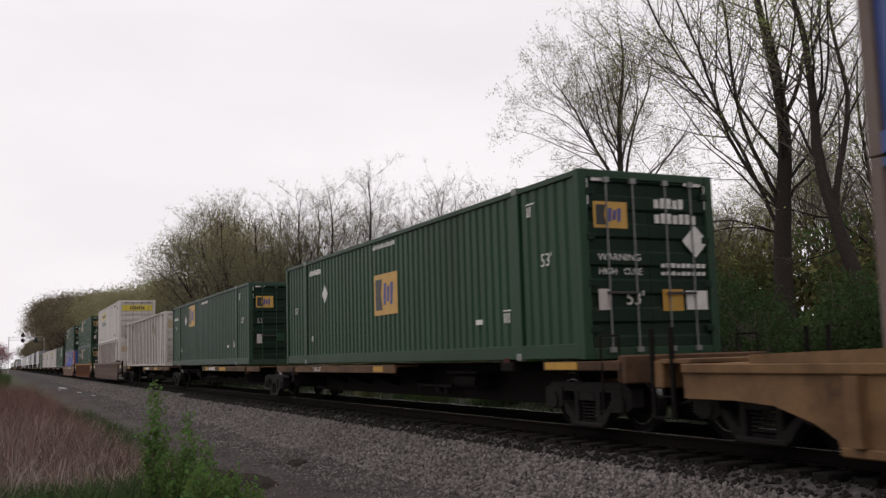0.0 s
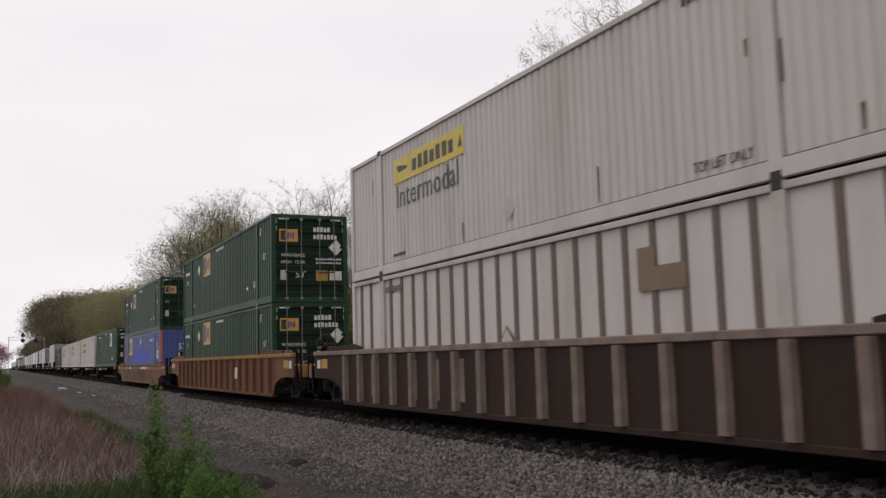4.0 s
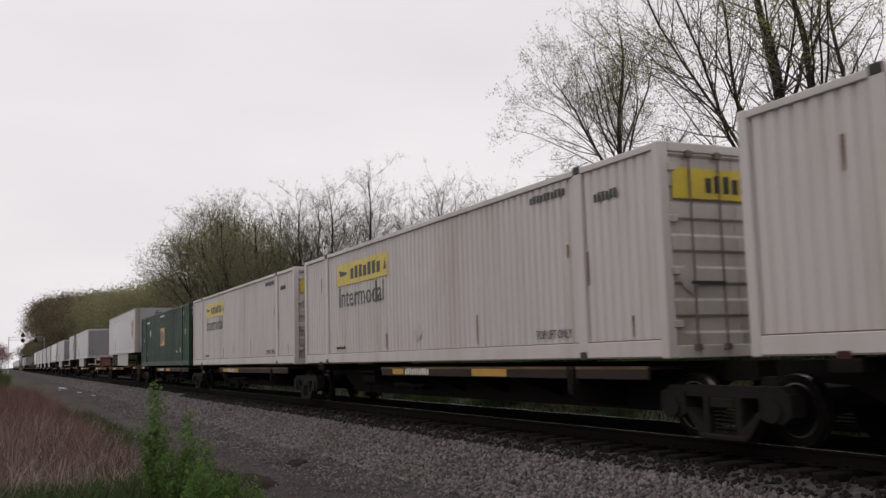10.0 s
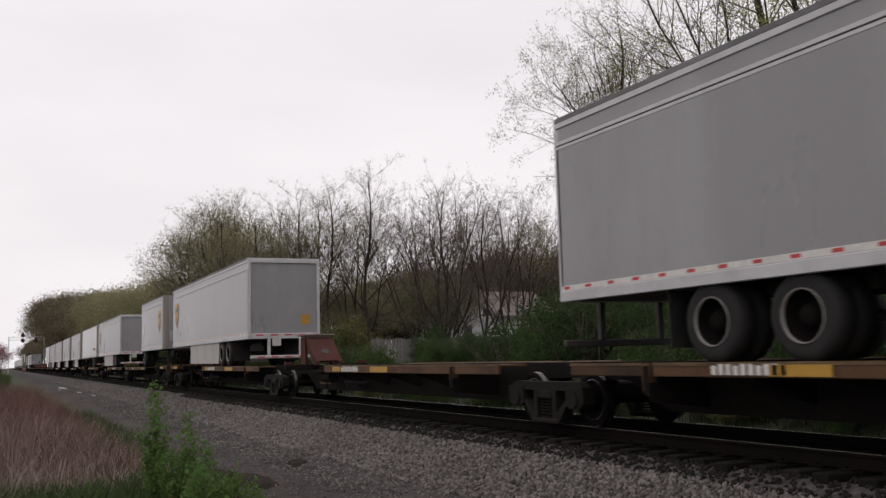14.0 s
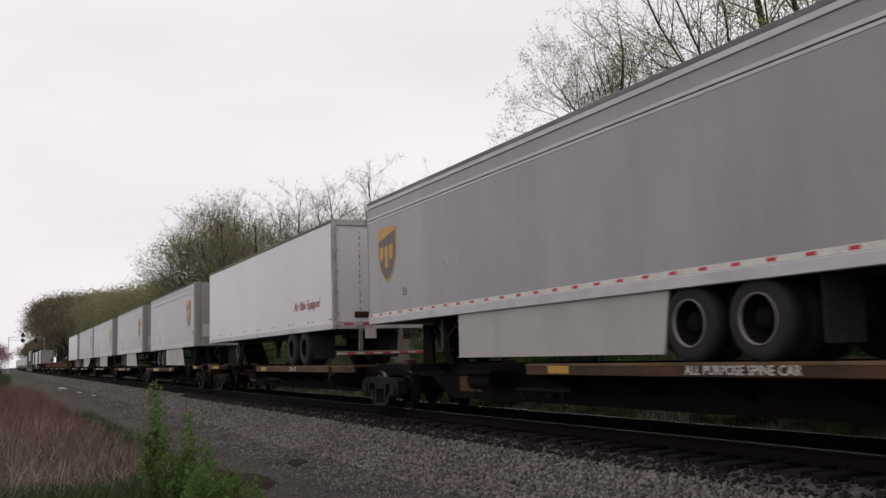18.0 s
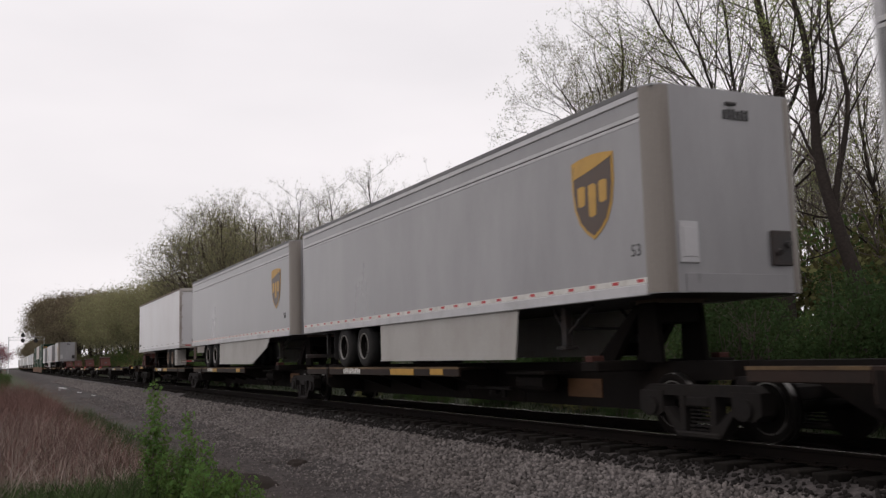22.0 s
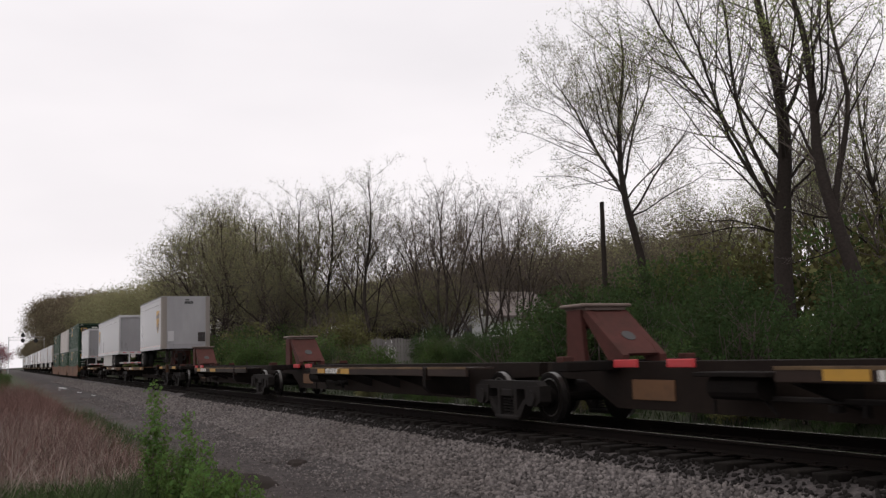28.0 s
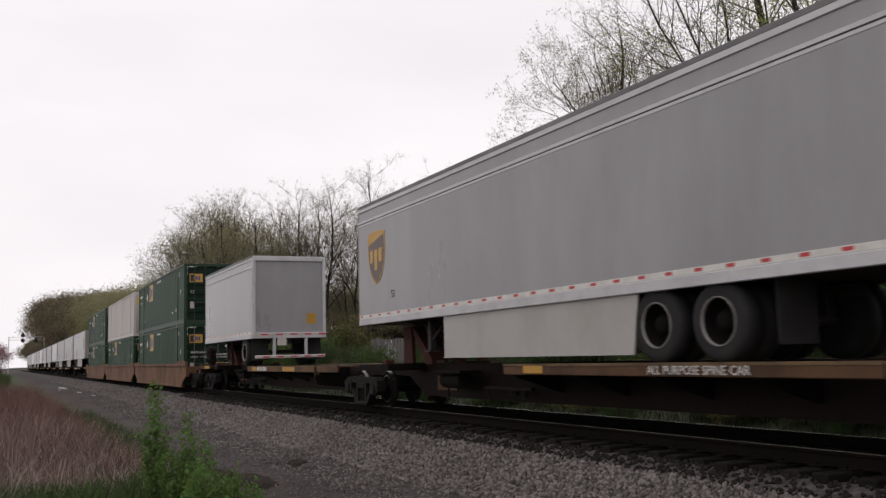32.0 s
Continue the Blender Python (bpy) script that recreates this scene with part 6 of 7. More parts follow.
track = tagged(thing("railway_track", "single railway track with dark sleepers and shiny rails", "railway track", kind="structure"))
RAILS = Shape()
rail_prof = [(-0.07, -0.17), (0.07, -0.17), (0.07, -0.158), (0.012, -0.14), (0.01, -0.045), (0.036, -0.036), (0.036, -0.004), (-0.036, -0.004), (-0.036, -0.036), (-0.01, -0.045), (-0.012, -0.14), (-0.07, -0.158)]
for y in (-0.755, 0.755):
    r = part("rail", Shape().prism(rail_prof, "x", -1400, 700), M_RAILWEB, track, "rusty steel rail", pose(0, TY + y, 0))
    part("rail_head", Shape().box(-1400, 700, -0.033, 0.033, -0.004, 0.0), M_RAILHEAD, r, "polished running surface")
tie_v = [Shape().box(-0.115, 0.115, -1.3 + a, 1.3 + b, -0.36, -0.175 - c, 0.012).mesh("sleeper") for a, b, c in ((0, 0, 0), (0.04, -0.03, 0.01), (-0.05, 0.03, 0.006), (0.02, 0.05, 0.012))]
plate = Shape().box(-0.1, 0.1, -0.18, 0.18, -0.176, -0.158, 0.004).box(-0.06, -0.03, -0.13, -0.1, -0.16, -0.13).box(0.03, 0.06, 0.1, 0.13, -0.16, -0.13).mesh("tie_plate")
far = Shape()
random.seed(11)
for i in range(150):
    x = -1.0 - i * 0.495
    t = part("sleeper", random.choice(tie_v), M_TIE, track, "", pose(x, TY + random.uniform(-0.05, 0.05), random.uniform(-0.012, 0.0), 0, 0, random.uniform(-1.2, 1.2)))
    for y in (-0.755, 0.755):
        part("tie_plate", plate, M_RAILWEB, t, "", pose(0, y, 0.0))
for i in range(700):
    x = -1.0 - (150 + i) * 0.495
    far.box(x - 0.115, x + 0.115, TY - 1.3, TY + 1.3, -0.36, -0.18)
for i in range(60):
    far.box(-0.5 + i * 0.495 - 0.115, -0.5 + i * 0.495 + 0.115, TY - 1.3, TY + 1.3, -0.36, -0.18)
tagged(part("far_sleepers", far, M_TIE, track), kind="stuff")

# ---------------------------------------------------------------- plants
def branching(seed, height, spread, stems=1, levels=5, lean=(0, 0), up=0.55, first=0.22, kids=(3, 5), droop=0.0, taper=0.62, trunk=0.34, kids0=None):
    """Grows a tree as tapered limbs. Returns limbs [(p0, p1, r0, r1)] by level, and the twig tips."""
    rnd = random.Random(seed)
    limbs, tips = [], []

    def grow(p, d, length, r, level):
        steps = 4 if level < 2 else 3 if level < 4 else 2
        pts = [(p, r)]
        for s in range(steps):
            wob = 0.10 + 0.05 * level
            d = (d + Vector((rnd.uniform(-wob, wob), rnd.uniform(-wob, wob), rnd.uniform(-wob, wob) + 0.06 - droop * level * 0.03))).normalized()
            q = p + d * (length / steps)
            rq = r * (1 - (1 - taper) / steps)
            limbs.append((p, q, r, rq, level))
            p, r = q, rq
            pts.append((p, r))
        if level >= levels:
            tips.append((p, d))
            return
        n = rnd.randint(*(kids0 if kids0 and level == 0 else kids))
        for k in range(n):
            f = 1.0 if k == 0 else rnd.uniform(0.3 if level else first + 0.15, 0.98)
            i = min(steps, max(1, round(f * steps)))
            bp, br = pts[i]
            ang = rnd.uniform(0, 2 * math.pi)
            tilt = rnd.uniform(0.25, 0.42) if k == 0 else rnd.uniform(0.5, 0.95) * spread
            a = d.orthogonal().normalized()
            b = d.cross(a)
            nd = (d * math.cos(tilt) + (a * math.cos(ang) + b * math.sin(ang)) * math.sin(tilt) + Vector((0, 0, up * 0.25))).normalized()
            grow(bp, nd, length * rnd.uniform(0.62, 0.82), br * (0.72 if k == 0 else rnd.uniform(0.42, 0.62)), level + 1)

    for s in range(stems):
        a = 2 * math.pi * s / max(1, stems) + rnd.uniform(-0.4, 0.4)
        t = 0 if stems == 1 else rnd.uniform(0.10, 0.3)
        d = Vector((math.cos(a) * t + lean[0], math.sin(a) * t + lean[1], 1)).normalized()
        off = Vector((math.cos(a), math.sin(a), 0)) * (0.0 if stems == 1 else height * 0.012)
        grow(off + Vector((0, 0, -0.3)), d, height * (trunk if stems == 1 else trunk + 0.02), height * (0.021 if stems == 1 else 0.013), 0)
    return limbs, tips


def tube_mesh(limbs, name, sides):
    s = Shape()
    for p0, p1, r0, r1, lv in limbs:
        d = p1 - p0
        if d.length < 1e-5:
            continue
        a = d.orthogonal().normalized()
        b = d.normalized().cross(a)
        n = sides(lv)
        k = len(s.v)
        for p, r in ((p0 - d * 0.04, r0), (p1, r1)):
            for i in range(n):
                c, q = math.cos(2 * math.pi * i / n) * r, math.sin(2 * math.pi * i / n) * r
                s.v.append((p.x + a.x * c + b.x * q, p.y + a.y * c + b.y * q, p.z + a.z * c + b.z * q))
        for i in range(n):
            s.f.append((k + i, k + (i + 1) % n, k + n + (i + 1) % n, k + n + i))
    return s.mesh(name, True)


def leaf_mesh(tips, name, per, size, spread, seed):
    """Small leaf blades round the twig tips."""
    r = np.random.default_rng(seed)
    t = np.array([tuple(p) for p, d in tips])
    n = len(t) * per
    c = np.repeat(t, per, 0) + r.normal(0, spread, (n, 3))
    u = r.normal(0, 1, (n, 3))
    u /= np.linalg.norm(u, axis=1)[:, None]
    w = np.cross(u, r.normal(0, 1, (n, 3)))
    w /= np.linalg.norm(w, axis=1)[:, None]
    sz = size * r.uniform(0.6, 1.35, (n, 1))
    v = np.stack([c - u * sz, c + w * sz * 0.55, c + u * sz, c - w * sz * 0.55], 1).reshape(-1, 3)
    me = bpy.data.meshes.new(name)
    me.vertices.add(n * 4)
    me.vertices.foreach_set("co", v.reshape(-1).astype(np.float32))
    me.loops.add(n * 4)
    me.loops.foreach_set("vertex_index", np.arange(n * 4, dtype=np.int32))
    me.polygons.add(n)
    me.polygons.foreach_set("loop_start", np.arange(n, dtype=np.int32) * 4)
    me.update(calc_edges=True)
    return me


def tree(label, seed, height, spread=1.0, stems=1, levels=5, lean=(0, 0), leaf=None, per=3, size=0.07, loose=0.25, group="", thin=1.0, **kw):
    limbs, tips = branching(seed, height, spread, stems, levels, lean, **kw)
    top = max(q.z for _, q, *_ in limbs)
    k = height / top
    limbs = [(p * k, q * k, a * k * thin, b * k * thin, lv) for p, q, a, b, lv in limbs]
    tips = [(p * k, d) for p, d in tips]
    root = thing("tree", label, "tree", group)
    part("trunk", tube_mesh([q for q in limbs if q[4] <= 1], "trunk", lambda lv: 10 if lv == 0 else 7), M_BARK, root, "grey-brown trunk and main limbs")
    part("crown", tube_mesh([(p, q, max(a, 0.006), max(b, 0.0045), lv) for p, q, a, b, lv in limbs if lv > 1], "crown", lambda lv: 5 if lv == 2 else 4 if lv == 3 else 3), M_TWIG, root, "fine spreading branches and twigs")
    if leaf is not None:
        part("foliage", leaf_mesh(tips, "foliage", per, size, loose, seed), leaf, root, "small sparse spring leaves")
    return root


def stand(ob, x, y, turn=0.0, scale=1.0, first=False):
    z = ground_height(x, y)
    if first:
        ob.matrix_basis = pose(x, y, z, 0, 0, turn) @ Matrix.Diagonal((scale, scale, scale, 1))
        return ob
    c = copy_thing(ob, pose(x, y, z, 0, 0, turn))
    c.scale = (scale, scale, scale)
    return c


def shrub(label, seed, w, h, leaf, count, size):
    """Stems, and leaves that gather in uneven rounded clumps with hollows between them."""
    limbs, tips = branching(seed, h, 1.2, 5, 2, (0, 0), kids=(3, 4))
    top = max(q.z for _, q, *_ in limbs)
    k = h / top
    limbs = [(p * k, q * k, a * k, b * k, lv) for p, q, a, b, lv in limbs]
    root = thing("shrub", label, "shrub", "shrubs behind the track")
    part("stem", tube_mesh([(p, q, max(a, 0.012), max(b, 0.008), lv) for p, q, a, b, lv in limbs], "stems", lambda lv: 4), M_TWIG, root)
    r = np.random.default_rng(seed)
    n = 26
    c = r.normal(0, 1, (n, 3))
    c /= np.linalg.norm(c, axis=1)[:, None]
    c *= r.uniform(0.35, 1.0, (n, 1))
    c = c * np.array([w * 0.42, w * 0.42, h * 0.42]) + np.array([0, 0, h * 0.44])
    rad = r.uniform(0.10, 0.24, n) * w
    pts = []
    for q, rr in zip(c, rad):
        m = 36
        d = r.normal(0, 1, (m, 3))
        d /= np.linalg.norm(d, axis=1)[:, None]
        d *= rr * r.uniform(0.55, 1.05, (m, 1)) * np.array([1, 1, 0.8])
        pts += [(Vector(q + e), None) for e in d if (q + e)[2] > 0.05]
    part("foliage", leaf_mesh(pts, "foliage", max(2, count // len(pts)), size, 0.03 * w, seed), leaf, root)
    return root


def shaped(label, seed, trunk, limbs, leaf, per, size, loose, spray=0.55, wild=3, group="trees behind the track", fine=4, least=0.004, clump=None, gap=1.0):
    """A tree grown by a plan. trunk: length, radius, lean below, lean above (degrees, in the local x-z plane).
    limbs: (parent, place along it, first lean, last lean, length, thickness); parent 0 is the trunk.
    fine: the last level of twigs; least: the thinnest twig; clump: how far leaves gather in some parts of the crown."""
    rnd = random.Random(seed)
    out, tips = [], []

    def bow(p, a0, a1, depth, length, r0, r1, level):
        n = max(4, int(length / 0.7))
        pts = [(p, r0, None)]
        sway = rnd.uniform(0, 6)
        for i in range(n):
            f = (i + 0.5) / n
            a = radians(a0 + (a1 - a0) * f) + 0.13 * math.sin(sway + f * 9) + rnd.uniform(-0.06, 0.06)
            d = Vector((math.sin(a), depth + 0.1 * math.sin(sway * 2 + f * 7), math.cos(a))).normalized()
            q = p + d * (length / n)
            r = r0 + (r1 - r0) * (i + 1) / n
            out.append((p, q, pts[-1][1], r, level))
            p = q
            pts.append((p, r, d))
        return pts

    def twigs(pts, length, level, start):
        if level > fine:
            tips.append((pts[-1][0], None))
            return
        every = (0, 0.42, 0.34, 0.28, 0.26)[level] * gap
        n = max(2, int(length * (1 - start) / every))
        for k in range(n):
            f = start + (1 - start) * (k + rnd.random()) / n
            i = min(len(pts) - 1, max(1, round(f * (len(pts) - 1))))
            p, r, d = pts[i]
            a = d.orthogonal().normalized()
            b = d.cross(a)
            ang, tilt = rnd.uniform(0, 2 * math.pi), rnd.uniform(0.5, 1.1)
            nd = (d * math.cos(tilt) + (a * math.cos(ang) + b * math.sin(ang)) * math.sin(tilt) + Vector((0, 0, 0.1))).normalized()
            ln = max(0.25, length * (1 - 0.55 * f) * rnd.uniform(0.28, 0.5) * (1.1 if level == 1 else 1.0))
            ln = min(ln, (0, 3.2, 1.6, 0.9, 0.5)[level])
            r0 = min(r * 0.6, (0, 0.036, 0.018, 0.011, 0.007)[level] * rnd.uniform(0.7, 1.2))
            sub, q = [(p, r0, nd)], p
            steps = 3 if level < 3 else 2
            for j in range(steps):
                nd = (nd + Vector((rnd.uniform(-0.2, 0.2), rnd.uniform(-0.2, 0.2), rnd.uniform(-0.16, 0.2)))).normalized()
                e = q + nd * (ln / steps)
                r1 = r0 * (1 - 0.7 * (j + 1) / steps)
                out.append((q, e, sub[-1][1], max(r1, least), level + 1))
                q = e
                sub.append((q, max(r1, least), nd))
            twigs(sub, ln, level + 1, 0.25)

    L, R, t0, t1 = trunk
    all_limbs = [(bow(Vector((0, 0, -0.3)), t0, t1, 0.0, L, R, R * 0.16, 0), L)]
    plan = list(limbs)
    for k in range(wild):
        f = rnd.uniform(0.45, 0.85)
        plan.append((0, f, rnd.uniform(-30, 30), rnd.uniform(-15, 15), L * (1.05 - f) * 0.7, 0.45))
    for n, (par, f, a0, a1, ln, th) in enumerate(plan):
        pts = all_limbs[par][0]
        p, r, d = pts[min(len(pts) - 1, max(1, round(f * (len(pts) - 1))))]
        depth = rnd.uniform(-0.35, 0.35) if n < len(limbs) else rnd.choice((-1, 1)) * rnd.uniform(0.6, 0.9)
        r0 = max(0.025, r * th * 0.8)
        all_limbs.append((bow(p, a0, a1, depth, ln, r0, r0 * 0.22, 1), ln))
    for k, (pts, ln) in enumerate(all_limbs):
        twigs(pts, ln, 1, spray if k == 0 else 0.22)
    root = thing("tree", label, "tree", group)
    part("trunk", tube_mesh([q for q in out if q[4] <= 1], "trunk", lambda lv: 10 if lv == 0 else 7), M_BARK, root, "grey-brown trunk and main limbs")
    part("crown", tube_mesh([q for q in out if q[4] > 1], "crown", lambda lv: 4 if lv == 2 else 3), M_TWIG, root, "fine spreading branches and twigs")
    if clump is not None:
        tips = [q for q in tips if noise.noise(q[0] * 0.42 + Vector((seed, 0, 0))) > clump]
    part("foliage", leaf_mesh(tips, "foliage", per, size, loose, seed), leaf, root, "small sparse spring leaves")
    return root


# local x runs to the viewer's right once a tree is turned to face the camera
T_FORK = shaped("tall bare forked tree with a few spring leaves", 21, (15.9, 0.25, -6, 0),
                ((0, 0.35, -14, -36, 9.9, 0.8), (1, 0.36, -45, -76, 5.6, 0.45), (1, 0.48, -20, 0, 6.2, 0.6), (1, 0.55, -48, -62, 4.6, 0.5), (0, 0.47, 36, 27, 6.0, 0.5), (0, 0.54, 18, 12, 7.4, 0.6), (0, 0.44, 72, 57, 4.0, 0.35),
                 (0, 0.61, 20, 0, 6.0, 0.6), (0, 0.66, -21, 0, 5.6, 0.6), (1, 0.66, -30, -20, 4.6, 0.6), (0, 0.56, -14, -16, 6.0, 0.5), (0, 0.50, 44, 46, 4.6, 0.4), (1, 0.76, -50, -40, 3.2, 0.6), (0, 0.74, 14, 16, 4.0, 0.6), (1, 0.3, -64, -88, 4.2, 0.3)), M_LEAF_HAZE, 12, 0.034, 0.16, wild=5, clump=-0.2)
T_BIG = shaped("large old tree with many upright limbs, budding green", 37, (15.0, 0.36, 3, -7),
               ((0, 0.33, -27, -22, 11.5, 0.34), (0, 0.36, -30, -5, 10.0, 0.34), (0, 0.40, -18, 0, 9.0, 0.4), (0, 0.40, 34, 62, 3.0, 0.3), (0, 0.35, -65, -95, 3.0, 0.16), (0, 0.59, 27, 6, 5.0, 0.5), (0, 0.33, -72, -108, 3.3, 0.15),
                (1, 0.34, -38, -34, 5.6, 0.5), (2, 0.4, 10, 4, 5.5, 0.5), (3, 0.4, 14, 2, 4.5, 0.5), (1, 0.2, -46, -24, 6.0, 0.4), (2, 0.3, -42, -28, 6.0, 0.4), (0, 0.44, 40, 20, 6.0, 0.3), (0, 0.5, -30, -18, 6.0, 0.35), (1, 0.5, -20, -8, 4.6, 0.5), (0, 0.38, -50, -30, 4.6, 0.2)), M_LEAF, 9, 0.034, 0.22, 0.4, wild=3, clump=0.02, gap=1.1)
T_LEAN = shaped("leaning tree with a thick dark trunk and thin leaves", 47, (13.0, 0.25, -1, -14),
                ((0, 0.37, 12, -12, 8.0, 0.75), (0, 0.48, -18, -40, 2.8, 0.5), (0, 0.37, -70, -75, 1.8, 0.25), (0, 0.585, 4, -50, 2.8, 0.4), (1, 0.4, 38, 4, 3.0, 0.5), (0, 0.35, -112, -96, 1.6, 0.18), (0, 0.7, 24, 8, 3.5, 0.5), (1, 0.6, -34, -20, 3.0, 0.5)), M_LEAF, 9, 0.034, 0.22, 0.4, wild=3, clump=0.0, gap=1.1)
T_FAN = shaped("bare tree with several stems spread upward like a fan", 52, (13.2, 0.15, -3, 4),
               ((0, 0.08, -24, -16, 12.2, 0.9), (0, 0.1, 20, 14, 12.0, 0.9), (0, 0.14, -11, -3, 11.0, 0.8), (0, 0.2, 30, 22, 9.0, 0.6), (1, 0.35, -40, -22, 6.0, 0.6), (2, 0.4, 36, 16, 5.5, 0.6), (0, 0.4, 14, 4, 7.0, 0.6), (1, 0.5, -4, 2, 5.5, 0.6), (3, 0.4, -22, -8, 5.5, 0.6), (2, 0.55, 6, 0, 4.5, 0.6)), M_LEAF_RUSSET, 4, 0.04, 0.2, 0.5, wild=3, fine=3, least=0.008, gap=1.0)
T_MID = shaped("bare tree with a tall crown of fine curving twigs", 63, (16.4, 0.2, -2, 3),
               ((0, 0.3, -42, -18, 8.0, 0.5), (0, 0.36, 44, 16, 7.4, 0.5), (0, 0.46, -30, -6, 6.8, 0.5), (0, 0.5, 34, 8, 6.4, 0.5), (0, 0.58, -34, -12, 4.8, 0.5), (0, 0.62, 28, 2, 4.8, 0.5), (1, 0.45, -60, -40, 4.4, 0.5), (2, 0.4, 62, 40, 4.4, 0.5), (0, 0.28, 74, 60, 4.4, 0.3), (0, 0.72, -18, 6, 3.6, 0.5)), M_LEAF_HAZE, 6, 0.045, 0.25, 0.5, wild=4, fine=3, least=0.008, gap=0.95)
T_OAK = shaped("broad tree with dark crooked limbs and thin olive leaves", 77, (14.6, 0.3, 2, -4),
               ((0, 0.34, -58, -22, 8.2, 0.6), (0, 0.38, 54, 18, 8.0, 0.6), (0, 0.46, -36, -4, 7.2, 0.55), (0, 0.5, 42, 2, 7.0, 0.55), (0, 0.6, -24, 12, 5.6, 0.55), (0, 0.64, 26, -12, 5.4, 0.55), (0, 0.3, -80, -58, 6.0, 0.4), (0, 0.32, 78, 56, 6.0, 0.4), (1, 0.5, -14, 14, 5.0, 0.6), (2, 0.5, 12, -16, 5.0, 0.6), (1, 0.6, -72, -50, 4.0, 0.5), (2, 0.6, 72, 48, 4.0, 0.5)), M_LEAF_BRUSH, 9, 0.06, 0.35, 0.4, wild=5, fine=3, least=0.009, gap=0.95)
T_ROUND = tree("broad tree with brown budding crown", 71, 20.0, 1.0, levels=5, leaf=M_LEAF_RUSSET, per=34, size=0.2, loose=0.9, group="trees behind the track", kids=(3, 4))
T_FAR = tree("leafing tree with a full olive-green crown", 87, 16.0, 0.95, stems=2, levels=5, leaf=M_LEAF_BRUSH, per=22, size=0.15, loose=0.8, group="trees behind the track", kids=(3, 4))
T_BUDS = tree("tree with a hazy crown of olive-green buds", 83, 16.0, 0.9, stems=2, levels=5, leaf=M_LEAF_BRUSH, per=6, size=0.075, loose=0.6, group="trees behind the track", kids=(3, 4))
T_THICKET = tree("dense thicket of brown and olive spring scrub", 95, 8.5, 0.9, stems=7, levels=4, leaf=M_LEAF_THICKET, per=20, size=0.1, loose=0.6, group="trees behind the track", kids=(3, 4), thin=1.3)
T_BRUSH = tree("many-stemmed scrub tree with olive-green buds", 91, 8.0, 0.8, stems=6, levels=4, leaf=M_LEAF_BRUSH, per=9, size=0.085, loose=0.5, group="trees behind the track", kids=(2, 4))
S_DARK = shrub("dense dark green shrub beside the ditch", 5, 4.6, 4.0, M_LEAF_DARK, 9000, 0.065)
S_GREEN = shrub("leafy green shrub beside the ditch", 6, 4.2, 3.6, M_LEAF_MID, 8000, 0.065)
S_OLIVE = shrub("scrubby olive-brown brushwood behind the track", 7, 5.0, 4.2, M_LEAF_OLIVE, 5000, 0.085)


def facing(x, y):
    """The turn about z that sets a thing's local x across the line from the camera."""
    return math.degrees(math.atan2(y - EYE.y, x - EYE.x)) - 90


stand(T_FORK, -34.3, 26.2, facing(-34.3, 26.2), 1.0, True)
stand(T_BIG, -21.6, 22, facing(-21.6, 22), 1.0, True)
stand(T_LEAN, -17.5, 20.5, facing(-17.5, 20.5), 1.0, True)
stand(T_FAN, -60, 31.5, facing(-60, 31.5), 0.86, True)
stand(T_MID, -73.5, 28, facing(-73.5, 28), 0.98, True)
stand(T_OAK, -93, 20, facing(-93, 20), 1.08, True)
stand(T_ROUND, -262, 16.5, 0, 1.0, True)
stand(T_BUDS, -104, 27, 0, 1.0, True)
stand(T_FAR, -150, 22, 0, 0.85, True)
stand(T_BRUSH, -92, 33, 0, 1.2, True)
stand(T_THICKET, -100, 52, 0, 1.3, True)
random.seed(4)
# the row of bare and budding trees along the wood's edge, from the house to where the line fades
for ob, x, y, sc in ((T_FAN, -67, 31.5, 1.02), (T_FAN, -70.5, 33, 1.06), (T_FAN, -57.5, 33, 0.76), (T_FAN, -63.5, 35, 0.92), (T_FAN, -76, 33, 1.0), (T_MID, -77.8, 26, 0.95), (T_MID, -81, 24, 0.95), (T_MID, -84.5, 27, 0.95), (T_FAN, -79.5, 29, 1.0),
                     (T_OAK, -87.5, 22, 0.98), (T_MID, -97, 20, 1.0), (T_OAK, -103, 21, 1.16), (T_OAK, -110, 23.5, 1.26), (T_MID, -107, 19, 1.06), (T_OAK, -118, 26, 1.38), (T_MID, -114, 22, 1.2), (T_MID, -91, 25, 0.98), (T_MID, -100, 24, 1.06),
                     (T_MID, -24.5, 29, 0.72), (T_MID, -12.5, 24, 0.95), (T_FORK, -8, 26, 1.0), (T_BIG, -3, 25, 0.9)):
    stand(ob, x, y, facing(x, y) + random.choice((0, 180)) + random.uniform(-35, 35), sc)
for i in range(16):
    stand(T_BUDS, -82 - i * 3.0, random.uniform(23, 29), random.uniform(0, 360), random.uniform(0.55, 0.75) + 0.012 * i)
for i in range(13):
    stand(T_BUDS, -14 - i * 3.0, random.uniform(34, 44), random.uniform(0, 360), random.uniform(0.55, 0.8))
